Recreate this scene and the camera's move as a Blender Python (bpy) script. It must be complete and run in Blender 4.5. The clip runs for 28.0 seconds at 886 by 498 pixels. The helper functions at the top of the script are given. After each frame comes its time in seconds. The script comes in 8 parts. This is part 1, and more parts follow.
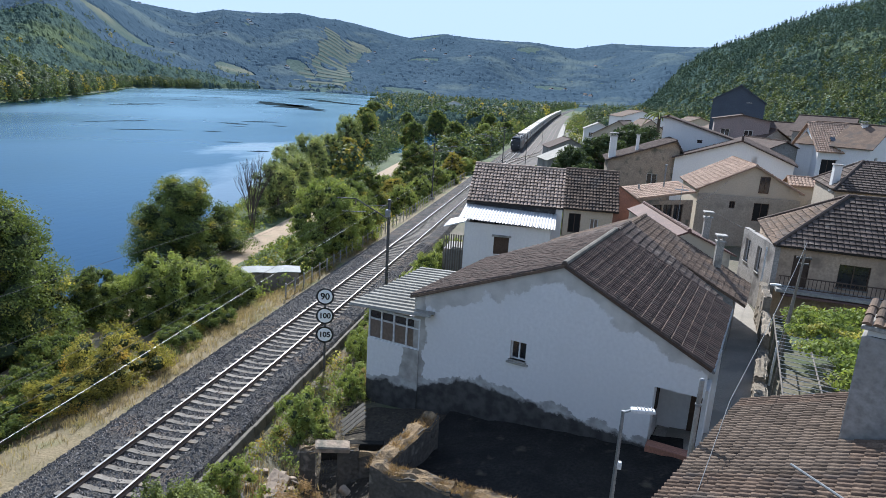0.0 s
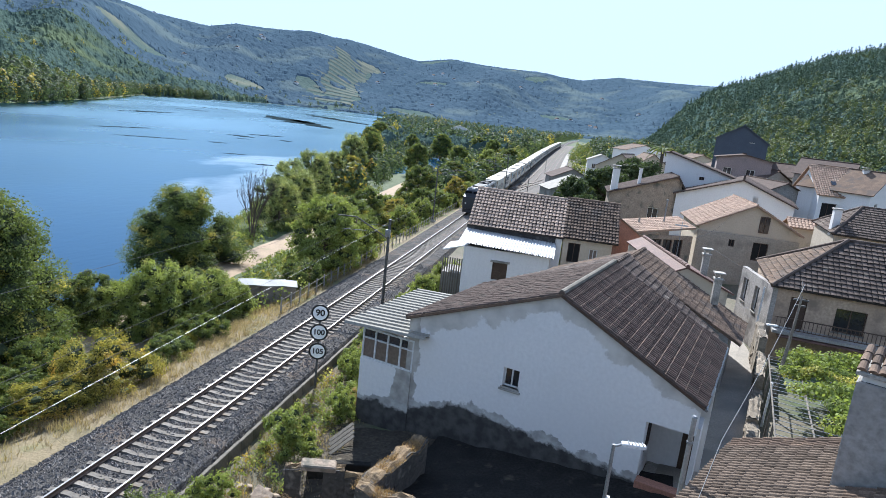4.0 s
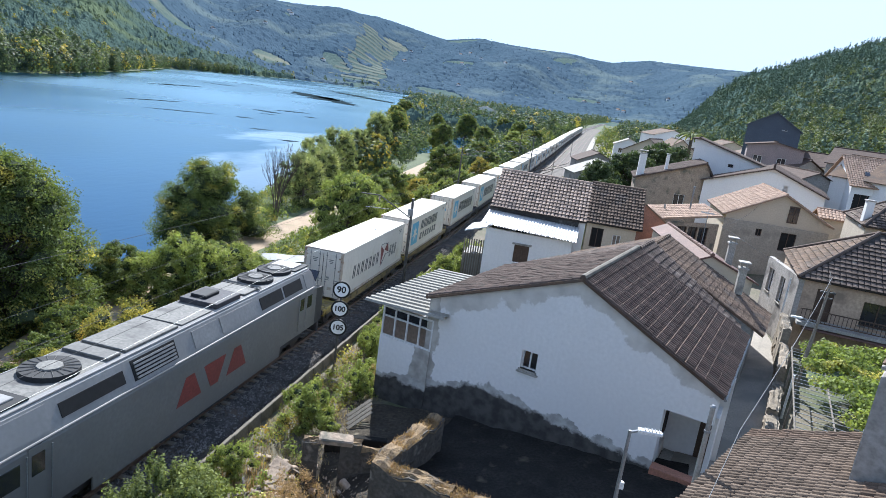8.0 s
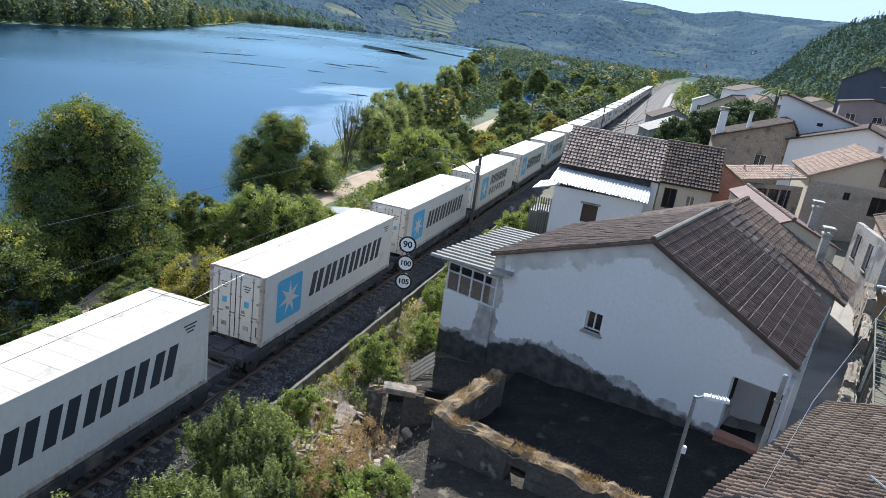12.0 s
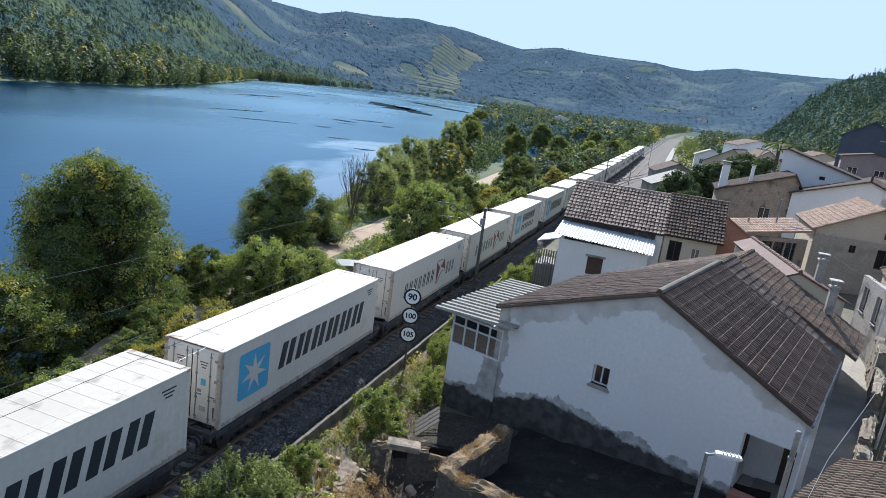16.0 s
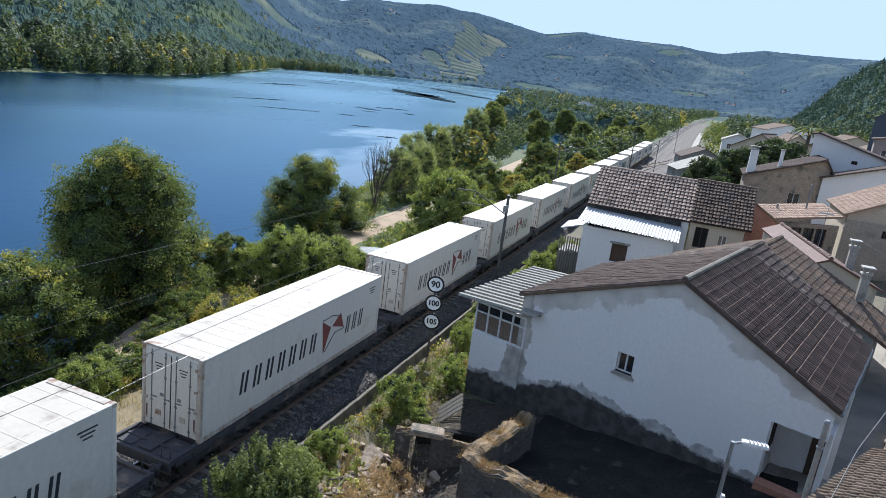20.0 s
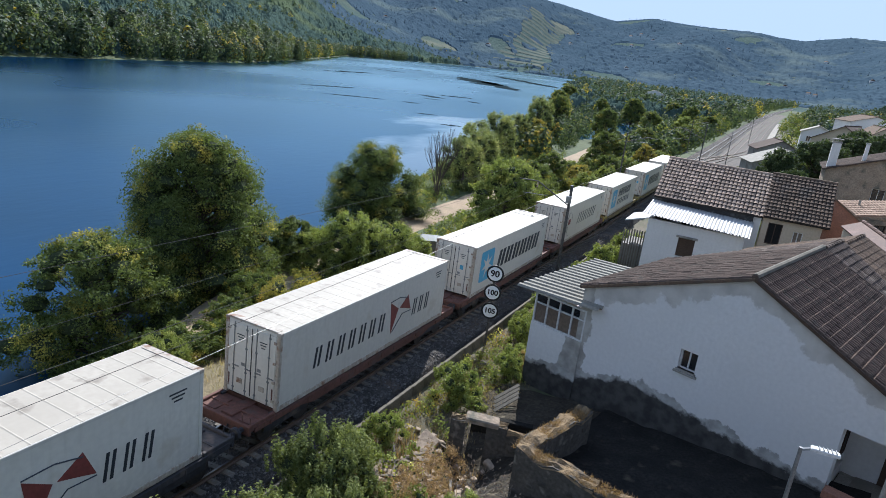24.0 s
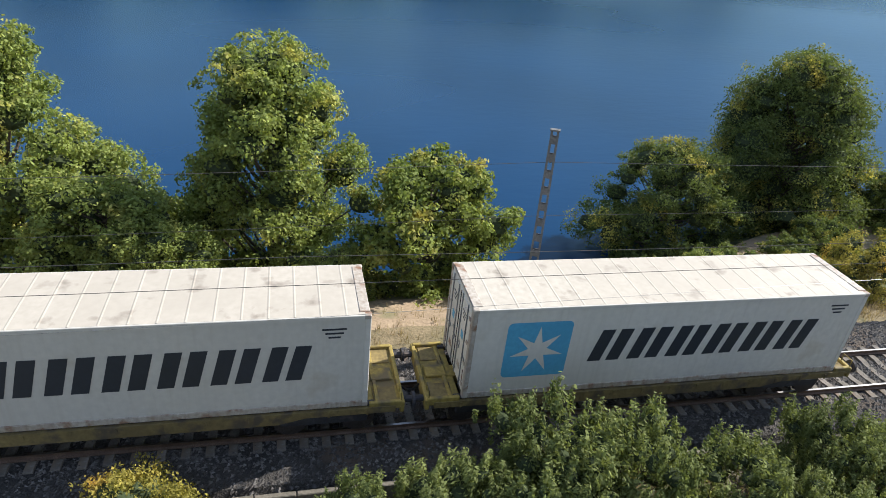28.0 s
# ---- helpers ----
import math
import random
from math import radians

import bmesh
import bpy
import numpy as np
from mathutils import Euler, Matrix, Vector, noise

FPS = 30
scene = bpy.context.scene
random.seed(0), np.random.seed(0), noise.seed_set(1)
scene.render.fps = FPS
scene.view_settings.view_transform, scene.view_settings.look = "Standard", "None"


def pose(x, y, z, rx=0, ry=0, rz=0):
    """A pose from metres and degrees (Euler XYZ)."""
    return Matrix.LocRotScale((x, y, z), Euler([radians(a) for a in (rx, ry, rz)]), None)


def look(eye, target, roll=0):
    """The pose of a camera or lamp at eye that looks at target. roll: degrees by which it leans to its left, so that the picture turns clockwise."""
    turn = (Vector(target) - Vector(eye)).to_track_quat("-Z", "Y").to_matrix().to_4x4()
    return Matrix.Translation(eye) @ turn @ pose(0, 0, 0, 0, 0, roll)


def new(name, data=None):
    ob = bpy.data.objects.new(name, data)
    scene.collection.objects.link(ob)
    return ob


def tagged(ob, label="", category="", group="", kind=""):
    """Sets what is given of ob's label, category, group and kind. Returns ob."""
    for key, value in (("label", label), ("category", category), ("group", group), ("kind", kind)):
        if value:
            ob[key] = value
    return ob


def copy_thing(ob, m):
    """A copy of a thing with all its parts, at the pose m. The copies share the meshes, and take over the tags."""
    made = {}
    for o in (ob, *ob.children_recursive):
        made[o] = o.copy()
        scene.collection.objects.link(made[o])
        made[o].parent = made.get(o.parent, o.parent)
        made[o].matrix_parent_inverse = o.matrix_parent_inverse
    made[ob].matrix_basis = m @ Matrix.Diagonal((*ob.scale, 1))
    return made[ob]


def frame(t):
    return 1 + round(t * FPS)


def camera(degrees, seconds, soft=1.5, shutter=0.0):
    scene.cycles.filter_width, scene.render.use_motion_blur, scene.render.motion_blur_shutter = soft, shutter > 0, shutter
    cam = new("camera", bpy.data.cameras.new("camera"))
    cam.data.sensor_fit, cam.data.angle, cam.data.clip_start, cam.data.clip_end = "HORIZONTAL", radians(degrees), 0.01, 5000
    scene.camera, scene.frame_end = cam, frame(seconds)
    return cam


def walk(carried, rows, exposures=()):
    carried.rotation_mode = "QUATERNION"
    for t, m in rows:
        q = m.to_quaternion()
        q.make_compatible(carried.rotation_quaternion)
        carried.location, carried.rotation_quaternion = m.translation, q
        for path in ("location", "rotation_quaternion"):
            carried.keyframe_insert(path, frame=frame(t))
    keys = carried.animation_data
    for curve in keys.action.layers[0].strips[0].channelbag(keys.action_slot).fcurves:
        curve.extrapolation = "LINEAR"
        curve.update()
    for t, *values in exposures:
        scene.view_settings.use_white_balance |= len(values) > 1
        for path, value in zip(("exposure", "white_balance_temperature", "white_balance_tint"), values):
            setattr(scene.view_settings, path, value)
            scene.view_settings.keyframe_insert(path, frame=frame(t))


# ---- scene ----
EYE = (0.0, 0.0, 13.09)
PATH = [
    (0, 10.03, -13.77, 3.44),
    (0.5, 9.83, -13.96, 3.98),
    (1, 10.01, -15.02, 4.20),
    (1.5, 12.02, -17.59, 5.21),
    (2, 12.13, -14.35, 5.62),
    (2.5, 10.86, -12.60, 5.96),
    (3, 10.39, -12.38, 6.14),
    (3.5, 10.24, -11.75, 6.37),
    (5.5, 9.76, -11.81, 6.69),
    (6, 9.90, -12.16, 6.95),
    (6.5, 10.34, -12.37, 7.18),
    (7, 10.80, -12.77, 7.45),
    (7.5, 10.94, -13.05, 7.70),
    (8, 11.83, -13.70, 7.81),
    (8.5, 13.43, -14.70, 8.22),
    (9, 14.85, -16.08, 7.60),
    (9.5, 15.31, -16.71, 7.80),
    (10, 15.70, -17.31, 7.98),
    (10.5, 16.22, -17.50, 7.89),
    (11, 16.58, -17.90, 8.03),
    (11.5, 17.11, -18.37, 7.95),
    (13.5, 17.76, -16.62, 7.66),
    (14, 18.51, -15.55, 7.46),
    (14.5, 18.85, -14.79, 7.41),
    (15, 18.48, -14.07, 7.53),
    (15.5, 18.33, -13.84, 7.57),
    (16, 18.39, -13.74, 7.56),
    (16.5, 18.35, -13.84, 7.58),
    (17, 18.38, -14.06, 7.75),
    (17.5, 18.84, -14.23, 7.33),
    (18, 19.17, -14.27, 7.31),
    (18.5, 19.28, -14.49, 7.38),
    (19, 19.52, -14.63, 7.32),
    (19.5, 19.72, -14.79, 7.17),
    (20, 20.33, -15.10, 6.93),
    (20.5, 20.80, -15.63, 6.84),
    (21, 20.92, -15.87, 6.98),
    (21.5, 21.42, -16.02, 6.71),
    (23.5, 24.00, -15.78, 6.80),
    (24, 25.71, -16.74, 7.05),
    (24.5, 25.84, -17.40, 6.81),
    (25, 26.57, -18.54, 6.91),
    (25.5, 28.78, -20.39, 7.45),
    (26, 34.72, -22.44, 7.19),
    (26.5, 40.96, -24.02, 7.19),
    (27, 48.50, -25.79, 8.05),
    (27.5, 55.62, -26.45, 7.09),
    (27.6, 57.71, -26.73, 6.86),
    (27.7, 61.28, -27.19, 6.48),
    (27.8, 64.88, -27.66, 6.10),
    (27.9, 69.32, -28.24, 5.62),
    (28, 75.37, -29.02, 4.98),
]
cam = camera(68.84, 28.0, 0.6)
EXPOSURES = [(0, 1.36, 5560, 10), (1, 1.36, 5560, 10), (2, 1.87, 5510, 10), (3.5, 1.73, 5560, 10), (6, 1.55, 5560, 10), (7.5, 1.65, 5560, 10), (9, 1.96, 5560, 10), (10, 1.54, 5560, 10), (11.5, 1.55, 5560, 10), (14, 1.58, 5560, 10), (15, 1.45, 5560, 10), (17, 1.36, 5560, 10), (21.5, 1.36, 5560, 10), (25, 1.18, 5710, 10), (26.5, 1.30, 5850, 10), (28, 1.32, 6110, 10)]
walk(cam, [(t, pose(*EYE, 90 + pitch, 0, yaw) @ pose(0, 0, 0, 0, 0, roll)) for t, yaw, pitch, roll in PATH], EXPOSURES)

# ---- light ----
SUN_AZ, SUN_EL = 17.0, 40.0        # degrees to the left of the track's heading, degrees up
world = bpy.data.worlds.new("sky")
scene.world = world
world.use_nodes = True
_n = world.node_tree.nodes
_sky = _n.new("ShaderNodeTexSky")
_sky.sky_type, _sky.sun_disc = "NISHITA", False
_sky.sun_elevation, _sky.sun_rotation = radians(SUN_EL), radians(-SUN_AZ)
_sky.air_density, _sky.dust_density, _sky.ozone_density = 1.0, 0.2, 1.2
_sky.altitude = 1200.0
_haze = _n.new("ShaderNodeHueSaturation")
_haze.inputs["Saturation"].default_value = 0.72
world.node_tree.links.new(_sky.outputs[0], _haze.inputs["Color"])
_cap = _n.new("ShaderNodeMix")         # haze holds the sky near the sun to an even pale blue
_cap.data_type, _cap.blend_type = "RGBA", "DARKEN"
_cap.inputs[0].default_value, _cap.inputs[7].default_value = 1.0, (2.25, 2.74, 3.4, 1)
world.node_tree.links.new(_haze.outputs[0], _cap.inputs[6])
world.node_tree.links.new(_cap.outputs[2], _n["Background"].inputs[0])
_n["Background"].inputs[1].default_value = 0.12
_sun = bpy.data.lights.new("sun", "SUN")
_sun.energy, _sun.angle, _sun.color = 3.5, radians(0.5), (1.0, 0.94, 0.85)
_s = Vector((-math.sin(radians(SUN_AZ)) * math.cos(radians(SUN_EL)), math.cos(radians(SUN_AZ)) * math.cos(radians(SUN_EL)), math.sin(radians(SUN_EL))))
new("sun", _sun).matrix_world = look(_s * 100, (0, 0, 0))


# ---- materials ----
def surf(name, c1, c2=None, rough=0.8, scale=1.0, fine=12.0, bump=0.2, metal=0.0, stain=None, stain_scale=0.4, stain_at=0.6, vary=0.0, spec=0.4, dist=0.02, island=0.0, mott=0.72):
    """A surface of two colours mixed by noise at two scales, with stains, relief and a per-piece variation."""
    m = bpy.data.materials.new(name)
    m.use_nodes = True
    nt = m.node_tree
    N, L = nt.nodes, nt.links
    b = N["Principled BSDF"]
    b.inputs["Roughness"].default_value = rough
    b.inputs["Metallic"].default_value = metal
    b.inputs["Specular IOR Level"].default_value = spec
    tc = N.new("ShaderNodeTexCoord")
    c2 = c2 or tuple(min(1, v * 0.75) for v in c1)

    def noise_tex(sc, detail=4):
        n = N.new("ShaderNodeTexNoise")
        n.inputs["Scale"].default_value, n.inputs["Detail"].default_value = sc, detail
        L.new(tc.outputs["Object"], n.inputs["Vector"])
        return n.outputs["Fac"]

    def ramp(src, lo, hi):
        r = N.new("ShaderNodeMapRange")
        r.inputs["From Min"].default_value, r.inputs["From Max"].default_value = lo, hi
        L.new(src, r.inputs["Value"])
        return r.outputs[0]

    def mix(f, a, bb, blend="MIX"):
        x = N.new("ShaderNodeMix")
        x.data_type, x.blend_type = "RGBA", blend
        for k, v in ((0, f), (6, a), (7, bb)):
            if hasattr(v, "is_linked") or hasattr(v, "links"):
                L.new(v, x.inputs[k])
            else:
                x.inputs[k].default_value = v if k == 0 else (*v, 1)
        return x.outputs[2]

    nf = noise_tex(fine)
    col = mix(ramp(noise_tex(scale), 0.35, 0.65), c1, c2)
    col = mix(ramp(nf, 0.3, 0.75), col, tuple(v * mott for v in c2))
    if stain:
        col = mix(ramp(noise_tex(stain_scale, 6), stain_at, stain_at + 0.12), col, stain)
    if vary or island:
        if island:
            rnd = N.new("ShaderNodeNewGeometry").outputs["Random Per Island"]
        else:
            rnd = N.new("ShaderNodeObjectInfo").outputs["Random"]
        hsv = N.new("ShaderNodeHueSaturation")
        a = vary or island
        r = N.new("ShaderNodeMapRange")
        r.inputs["To Min"].default_value, r.inputs["To Max"].default_value = 1 - a, 1 + a
        L.new(rnd, r.inputs["Value"])
        L.new(r.outputs[0], hsv.inputs["Value"])
        L.new(col, hsv.inputs["Color"])
        col = hsv.outputs[0]
    L.new(col, b.inputs["Base Color"])
    if bump:
        bp = N.new("ShaderNodeBump")
        bp.inputs["Strength"].default_value, bp.inputs["Distance"].default_value = bump, dist
        L.new(nf, bp.inputs["Height"])
        L.new(bp.outputs[0], b.inputs["Normal"])
    return m


def leafmat(name, c1, c2, c3, scale=0.35):
    """Leaves: three greens by clump and by leaf, with light passing through."""
    m = surf(name, c1, c2, 0.65, scale, 2.2, 0, stain=c3, stain_scale=0.5, stain_at=0.56, island=0.35, spec=0.12)
    b = m.node_tree.nodes["Principled BSDF"]
    t = m.node_tree.nodes.new("ShaderNodeBsdfTranslucent")
    x = m.node_tree.nodes.new("ShaderNodeMixShader")
    x.inputs[0].default_value = 0.32
    src = b.inputs["Base Color"].links[0].from_socket
    gain = m.node_tree.nodes.new("ShaderNodeMix")
    gain.data_type, gain.blend_type = "RGBA", "MULTIPLY"
    gain.inputs[0].default_value, gain.inputs[7].default_value = 1.0, (1.8, 1.8, 1.1, 1)
    m.node_tree.links.new(src, gain.inputs[6])
    m.node_tree.links.new(gain.outputs[2], t.inputs[0])
    m.node_tree.links.new(b.outputs[0], x.inputs[1])
    m.node_tree.links.new(t.outputs[0], x.inputs[2])
    m.node_tree.links.new(x.outputs[0], m.node_tree.nodes["Material Output"].inputs[0])
    return m


M = {}
M["soil"] = surf("dry_grass_soil", (0.27, 0.20, 0.115), (0.18, 0.145, 0.075), 0.95, 0.5, 9, 0.6, stain=(0.11, 0.12, 0.045), stain_scale=0.3, stain_at=0.54, dist=0.08)
M["meadow"] = surf("meadow", (0.085, 0.105, 0.035), (0.06, 0.08, 0.025), 0.95, 0.05, 1.2, 0.6, stain=(0.16, 0.145, 0.065), stain_scale=0.02, stain_at=0.6, dist=0.3)
M["kerb"] = surf("dirty_kerb", (0.21, 0.18, 0.14), (0.13, 0.115, 0.088), 0.95, 1.2, 12, 0.4, stain=(0.09, 0.08, 0.06), stain_scale=1.1, stain_at=0.54)
M["yard_gravel"] = surf("siding_gravel", (0.14, 0.117, 0.093), (0.095, 0.08, 0.065), 0.95, 0.4, 5, 0.6, stain=(0.12, 0.11, 0.065), stain_scale=0.15, stain_at=0.55, dist=0.05)
M["dark_earth"] = surf("dark_littered_earth", (0.085, 0.07, 0.05), (0.05, 0.043, 0.033), 0.98, 0.9, 7, 1.0, stain=(0.16, 0.135, 0.095), stain_scale=1.6, stain_at=0.6, dist=0.08, spec=0.1)
M["galvanised"] = surf("dull_galvanised", (0.20, 0.195, 0.185), (0.14, 0.137, 0.13), 0.65, 3, 16, 0.05, spec=0.3)
# near-black: soot together with the house's shade, put into one colour
M["soot_shade"] = surf("sooty_shaded_ground", (0.035, 0.032, 0.027), (0.02, 0.019, 0.017), 0.98, 1.2, 9, 0.8, stain=(0.07, 0.06, 0.042), stain_scale=1.4, stain_at=0.62, dist=0.05, spec=0.1)
M["sheet_dirt_shade"] = surf("rusty_shaded_sheet", (0.20, 0.165, 0.12), (0.15, 0.12, 0.085), 0.8, 1.5, 9, 0.1)
# far woods: the blue of distance haze is put into the leaf colour
M["canopy_far"] = surf("hazed_canopy", (0.08, 0.113, 0.14), (0.063, 0.094, 0.119), 0.95, 0.009, 0.11, 0.4, stain=(0.108, 0.138, 0.14), stain_scale=0.005, stain_at=0.55, dist=2.0, spec=0.0, mott=0.82)
# valley woods and slopes: greens lightened and blued somewhat to stand for haze
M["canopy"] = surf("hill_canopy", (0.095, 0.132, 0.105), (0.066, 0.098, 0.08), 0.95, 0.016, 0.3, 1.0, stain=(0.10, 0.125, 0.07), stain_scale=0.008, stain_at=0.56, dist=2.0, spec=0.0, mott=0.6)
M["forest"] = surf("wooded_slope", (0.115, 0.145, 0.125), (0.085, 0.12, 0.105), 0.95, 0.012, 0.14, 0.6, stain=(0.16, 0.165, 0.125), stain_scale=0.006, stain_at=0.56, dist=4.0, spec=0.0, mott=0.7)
M["yard"] = surf("village_earth", (0.17, 0.14, 0.10), (0.11, 0.10, 0.06), 0.95, 0.4, 6, 0.4, stain=(0.06, 0.085, 0.03), stain_scale=0.2, stain_at=0.52, dist=0.05)
M["dirt"] = surf("dirt_path", (0.40, 0.295, 0.185), (0.31, 0.225, 0.14), 0.95, 0.6, 8, 0.3, stain=(0.20, 0.17, 0.09), stain_scale=0.5, stain_at=0.6, dist=0.04)
M["ballast"] = surf("ballast_gravel", (0.13, 0.117, 0.104), (0.065, 0.06, 0.055), 0.95, 1.3, 26, 1.0, stain=(0.13, 0.10, 0.075), stain_scale=0.5, stain_at=0.52, dist=0.12, spec=0.2)
M["stone_bits"] = surf("ballast_stones", (0.19, 0.172, 0.153), (0.105, 0.095, 0.085), 0.95, 2, 20, 0.4, island=0.5)
M["rail"] = surf("rail_steel", (0.20, 0.13, 0.09), (0.13, 0.085, 0.06), 0.6, 4, 30, 0.1, metal=0.4)
M["rail_top"] = surf("rail_polished", (0.36, 0.35, 0.34), (0.28, 0.27, 0.26), 0.34, 2, 20, 0.0, metal=1.0)
M["sleeper"] = surf("concrete_sleeper", (0.235, 0.205, 0.168), (0.175, 0.152, 0.122), 0.9, 3, 20, 0.2, stain=(0.17, 0.13, 0.09), stain_scale=1.5, stain_at=0.55, vary=0.2)
M["concrete"] = surf("concrete", (0.40, 0.37, 0.32), (0.30, 0.28, 0.24), 0.9, 1, 14, 0.3, stain=(0.13, 0.12, 0.10), stain_scale=0.8, stain_at=0.56)
M["asphalt"] = surf("street_concrete", (0.36, 0.32, 0.26), (0.28, 0.25, 0.205), 0.9, 0.5, 16, 0.15, stain=(0.20, 0.18, 0.15), stain_scale=0.5, stain_at=0.55)
M["white_wall"] = surf("white_render", (0.72, 0.695, 0.655), (0.67, 0.645, 0.61), 0.9, 0.25, 7, 0.12, stain=(0.50, 0.49, 0.46), stain_scale=0.28, stain_at=0.66, mott=0.94)
M["greyed_wall"] = surf("greyed_render", (0.40, 0.365, 0.32), (0.30, 0.27, 0.235), 0.95, 0.9, 9, 0.4, stain=(0.13, 0.115, 0.10), stain_scale=0.9, stain_at=0.52, dist=0.03)
M["damp_wall"] = surf("blackened_render", (0.075, 0.07, 0.065), (0.045, 0.042, 0.04), 0.95, 0.8, 9, 0.5, stain=(0.16, 0.15, 0.135), stain_scale=1.2, stain_at=0.6, dist=0.03)
M["cream_wall"] = surf("cream_render", (0.56, 0.46, 0.33), (0.49, 0.40, 0.29), 0.9, 0.5, 8, 0.15, stain=(0.30, 0.26, 0.20), stain_scale=0.6, stain_at=0.6, mott=0.94)
M["buff_wall"] = surf("buff_block", (0.44, 0.375, 0.285), (0.36, 0.305, 0.235), 0.95, 0.8, 7, 0.3, stain=(0.24, 0.205, 0.16), stain_scale=0.6, stain_at=0.57)
M["grey_wall"] = surf("grey_block", (0.34, 0.32, 0.29), (0.26, 0.245, 0.22), 0.95, 0.8, 7, 0.3, stain=(0.16, 0.15, 0.13), stain_scale=0.6, stain_at=0.56)
M["stone_wall"] = surf("stone_masonry", (0.46, 0.36, 0.255), (0.32, 0.245, 0.175), 0.95, 1.6, 8, 0.7, stain=(0.13, 0.12, 0.09), stain_scale=1.1, stain_at=0.55, vary=0.25, dist=0.05)
M["brick"] = surf("brick_red", (0.34, 0.16, 0.10), (0.27, 0.13, 0.085), 0.9, 2, 14, 0.3, vary=0.2)
M["ruin_stone"] = surf("blackened_rubble", (0.12, 0.105, 0.085), (0.065, 0.058, 0.048), 0.95, 1.6, 8, 0.7, stain=(0.22, 0.195, 0.155), stain_scale=1.6, stain_at=0.6, vary=0.2, dist=0.05)
M["ruin_top"] = surf("dry_moss_rubble", (0.36, 0.25, 0.13), (0.22, 0.15, 0.08), 0.98, 3.5, 22, 1.0, stain=(0.10, 0.075, 0.05), stain_scale=2.2, stain_at=0.52, dist=0.08)
M["tile_dark"] = surf("weathered_dark_tile", (0.135, 0.096, 0.075), (0.09, 0.065, 0.052), 0.9, 1.4, 18, 0.4, stain=(0.075, 0.062, 0.05), stain_scale=2.5, stain_at=0.55, island=0.2, spec=0.12)
M["tile_brown"] = surf("weathered_brown_tile", (0.205, 0.142, 0.096), (0.132, 0.092, 0.066), 0.9, 1.4, 18, 0.4, stain=(0.10, 0.078, 0.062), stain_scale=0.9, stain_at=0.52, island=0.3, spec=0.12)
M["tile_wavy"] = surf("weathered_wavy_tile", (0.15, 0.112, 0.088), (0.10, 0.076, 0.062), 0.9, 1.4, 18, 0.4, stain=(0.20, 0.165, 0.13), stain_scale=1.5, stain_at=0.6, island=0.3, spec=0.12)
M["warm_wall"] = surf("ochre_render", (0.50, 0.375, 0.26), (0.40, 0.29, 0.20), 0.95, 0.8, 7, 0.3, stain=(0.22, 0.165, 0.12), stain_scale=0.6, stain_at=0.57)
M["tile_piece"] = surf("clay_tile", (0.18, 0.132, 0.092), (0.12, 0.09, 0.067), 0.9, 3, 22, 0.4, stain=(0.09, 0.073, 0.06), stain_scale=2.0, stain_at=0.53, vary=0.3, spec=0.12)
M["tile_pale"] = surf("pale_clay_tile", (0.50, 0.365, 0.27), (0.36, 0.265, 0.195), 0.85, 1.4, 18, 0.3, stain=(0.22, 0.17, 0.135), stain_scale=0.8, stain_at=0.54, island=0.25, spec=0.12)
M["tile_pink"] = surf("new_clay_tile", (0.43, 0.295, 0.205), (0.34, 0.23, 0.16), 0.8, 1.4, 18, 0.2, stain=(0.36, 0.25, 0.18), stain_scale=0.6, stain_at=0.62, island=0.2, spec=0.12)
# near-black: the shade under and between tiles is put into this colour
M["tile_gap_shade"] = surf("shadowed_tile_bed", (0.055, 0.046, 0.038), (0.04, 0.034, 0.029), 0.95, 2, 12, 0.2)
M["tile_red"] = surf("red_sheet_roof", (0.165, 0.088, 0.062), (0.115, 0.064, 0.047), 0.8, 1.2, 12, 0.2, stain=(0.18, 0.10, 0.075), stain_scale=0.6, stain_at=0.56)
M["mauve_wall"] = surf("dusky_render", (0.31, 0.245, 0.225), (0.25, 0.20, 0.185), 0.9, 0.5, 8, 0.2, stain=(0.18, 0.15, 0.135), stain_scale=0.6, stain_at=0.58)
M["tan_stone"] = surf("tan_rubble", (0.31, 0.255, 0.185), (0.20, 0.165, 0.12), 0.95, 1.6, 8, 0.7, stain=(0.10, 0.09, 0.07), stain_scale=1.3, stain_at=0.55, vary=0.3, dist=0.05)
M["slate"] = surf("slate_cladding", (0.085, 0.10, 0.125), (0.065, 0.078, 0.10), 0.7, 1, 9, 0.3)
M["sheet"] = surf("galvanised_sheet", (0.33, 0.305, 0.25), (0.255, 0.235, 0.195), 0.75, 0.8, 9, 0.05, metal=0.0, spec=0.1, stain=(0.34, 0.31, 0.26), stain_scale=0.9, stain_at=0.6)
M["sheet_bright"] = surf("bright_sheet", (0.62, 0.60, 0.56), (0.52, 0.50, 0.465), 0.5, 0.8, 9, 0.05, stain=(0.40, 0.38, 0.34), stain_scale=0.9, stain_at=0.6)
M["glass"] = surf("window_glass", (0.025, 0.028, 0.032), (0.02, 0.022, 0.026), 0.12, 1, 5, 0.0, spec=0.7)
M["curtain"] = surf("curtained_pane", (0.20, 0.15, 0.115), (0.15, 0.11, 0.085), 0.3, 2, 8, 0.0, spec=0.6)
M["frame_white"] = surf("white_frame", (0.72, 0.71, 0.68), (0.62, 0.61, 0.58), 0.6, 2, 12, 0.05)
M["wood_dark"] = surf("dark_wood", (0.11, 0.07, 0.045), (0.075, 0.048, 0.032), 0.8, 2, 20, 0.3)
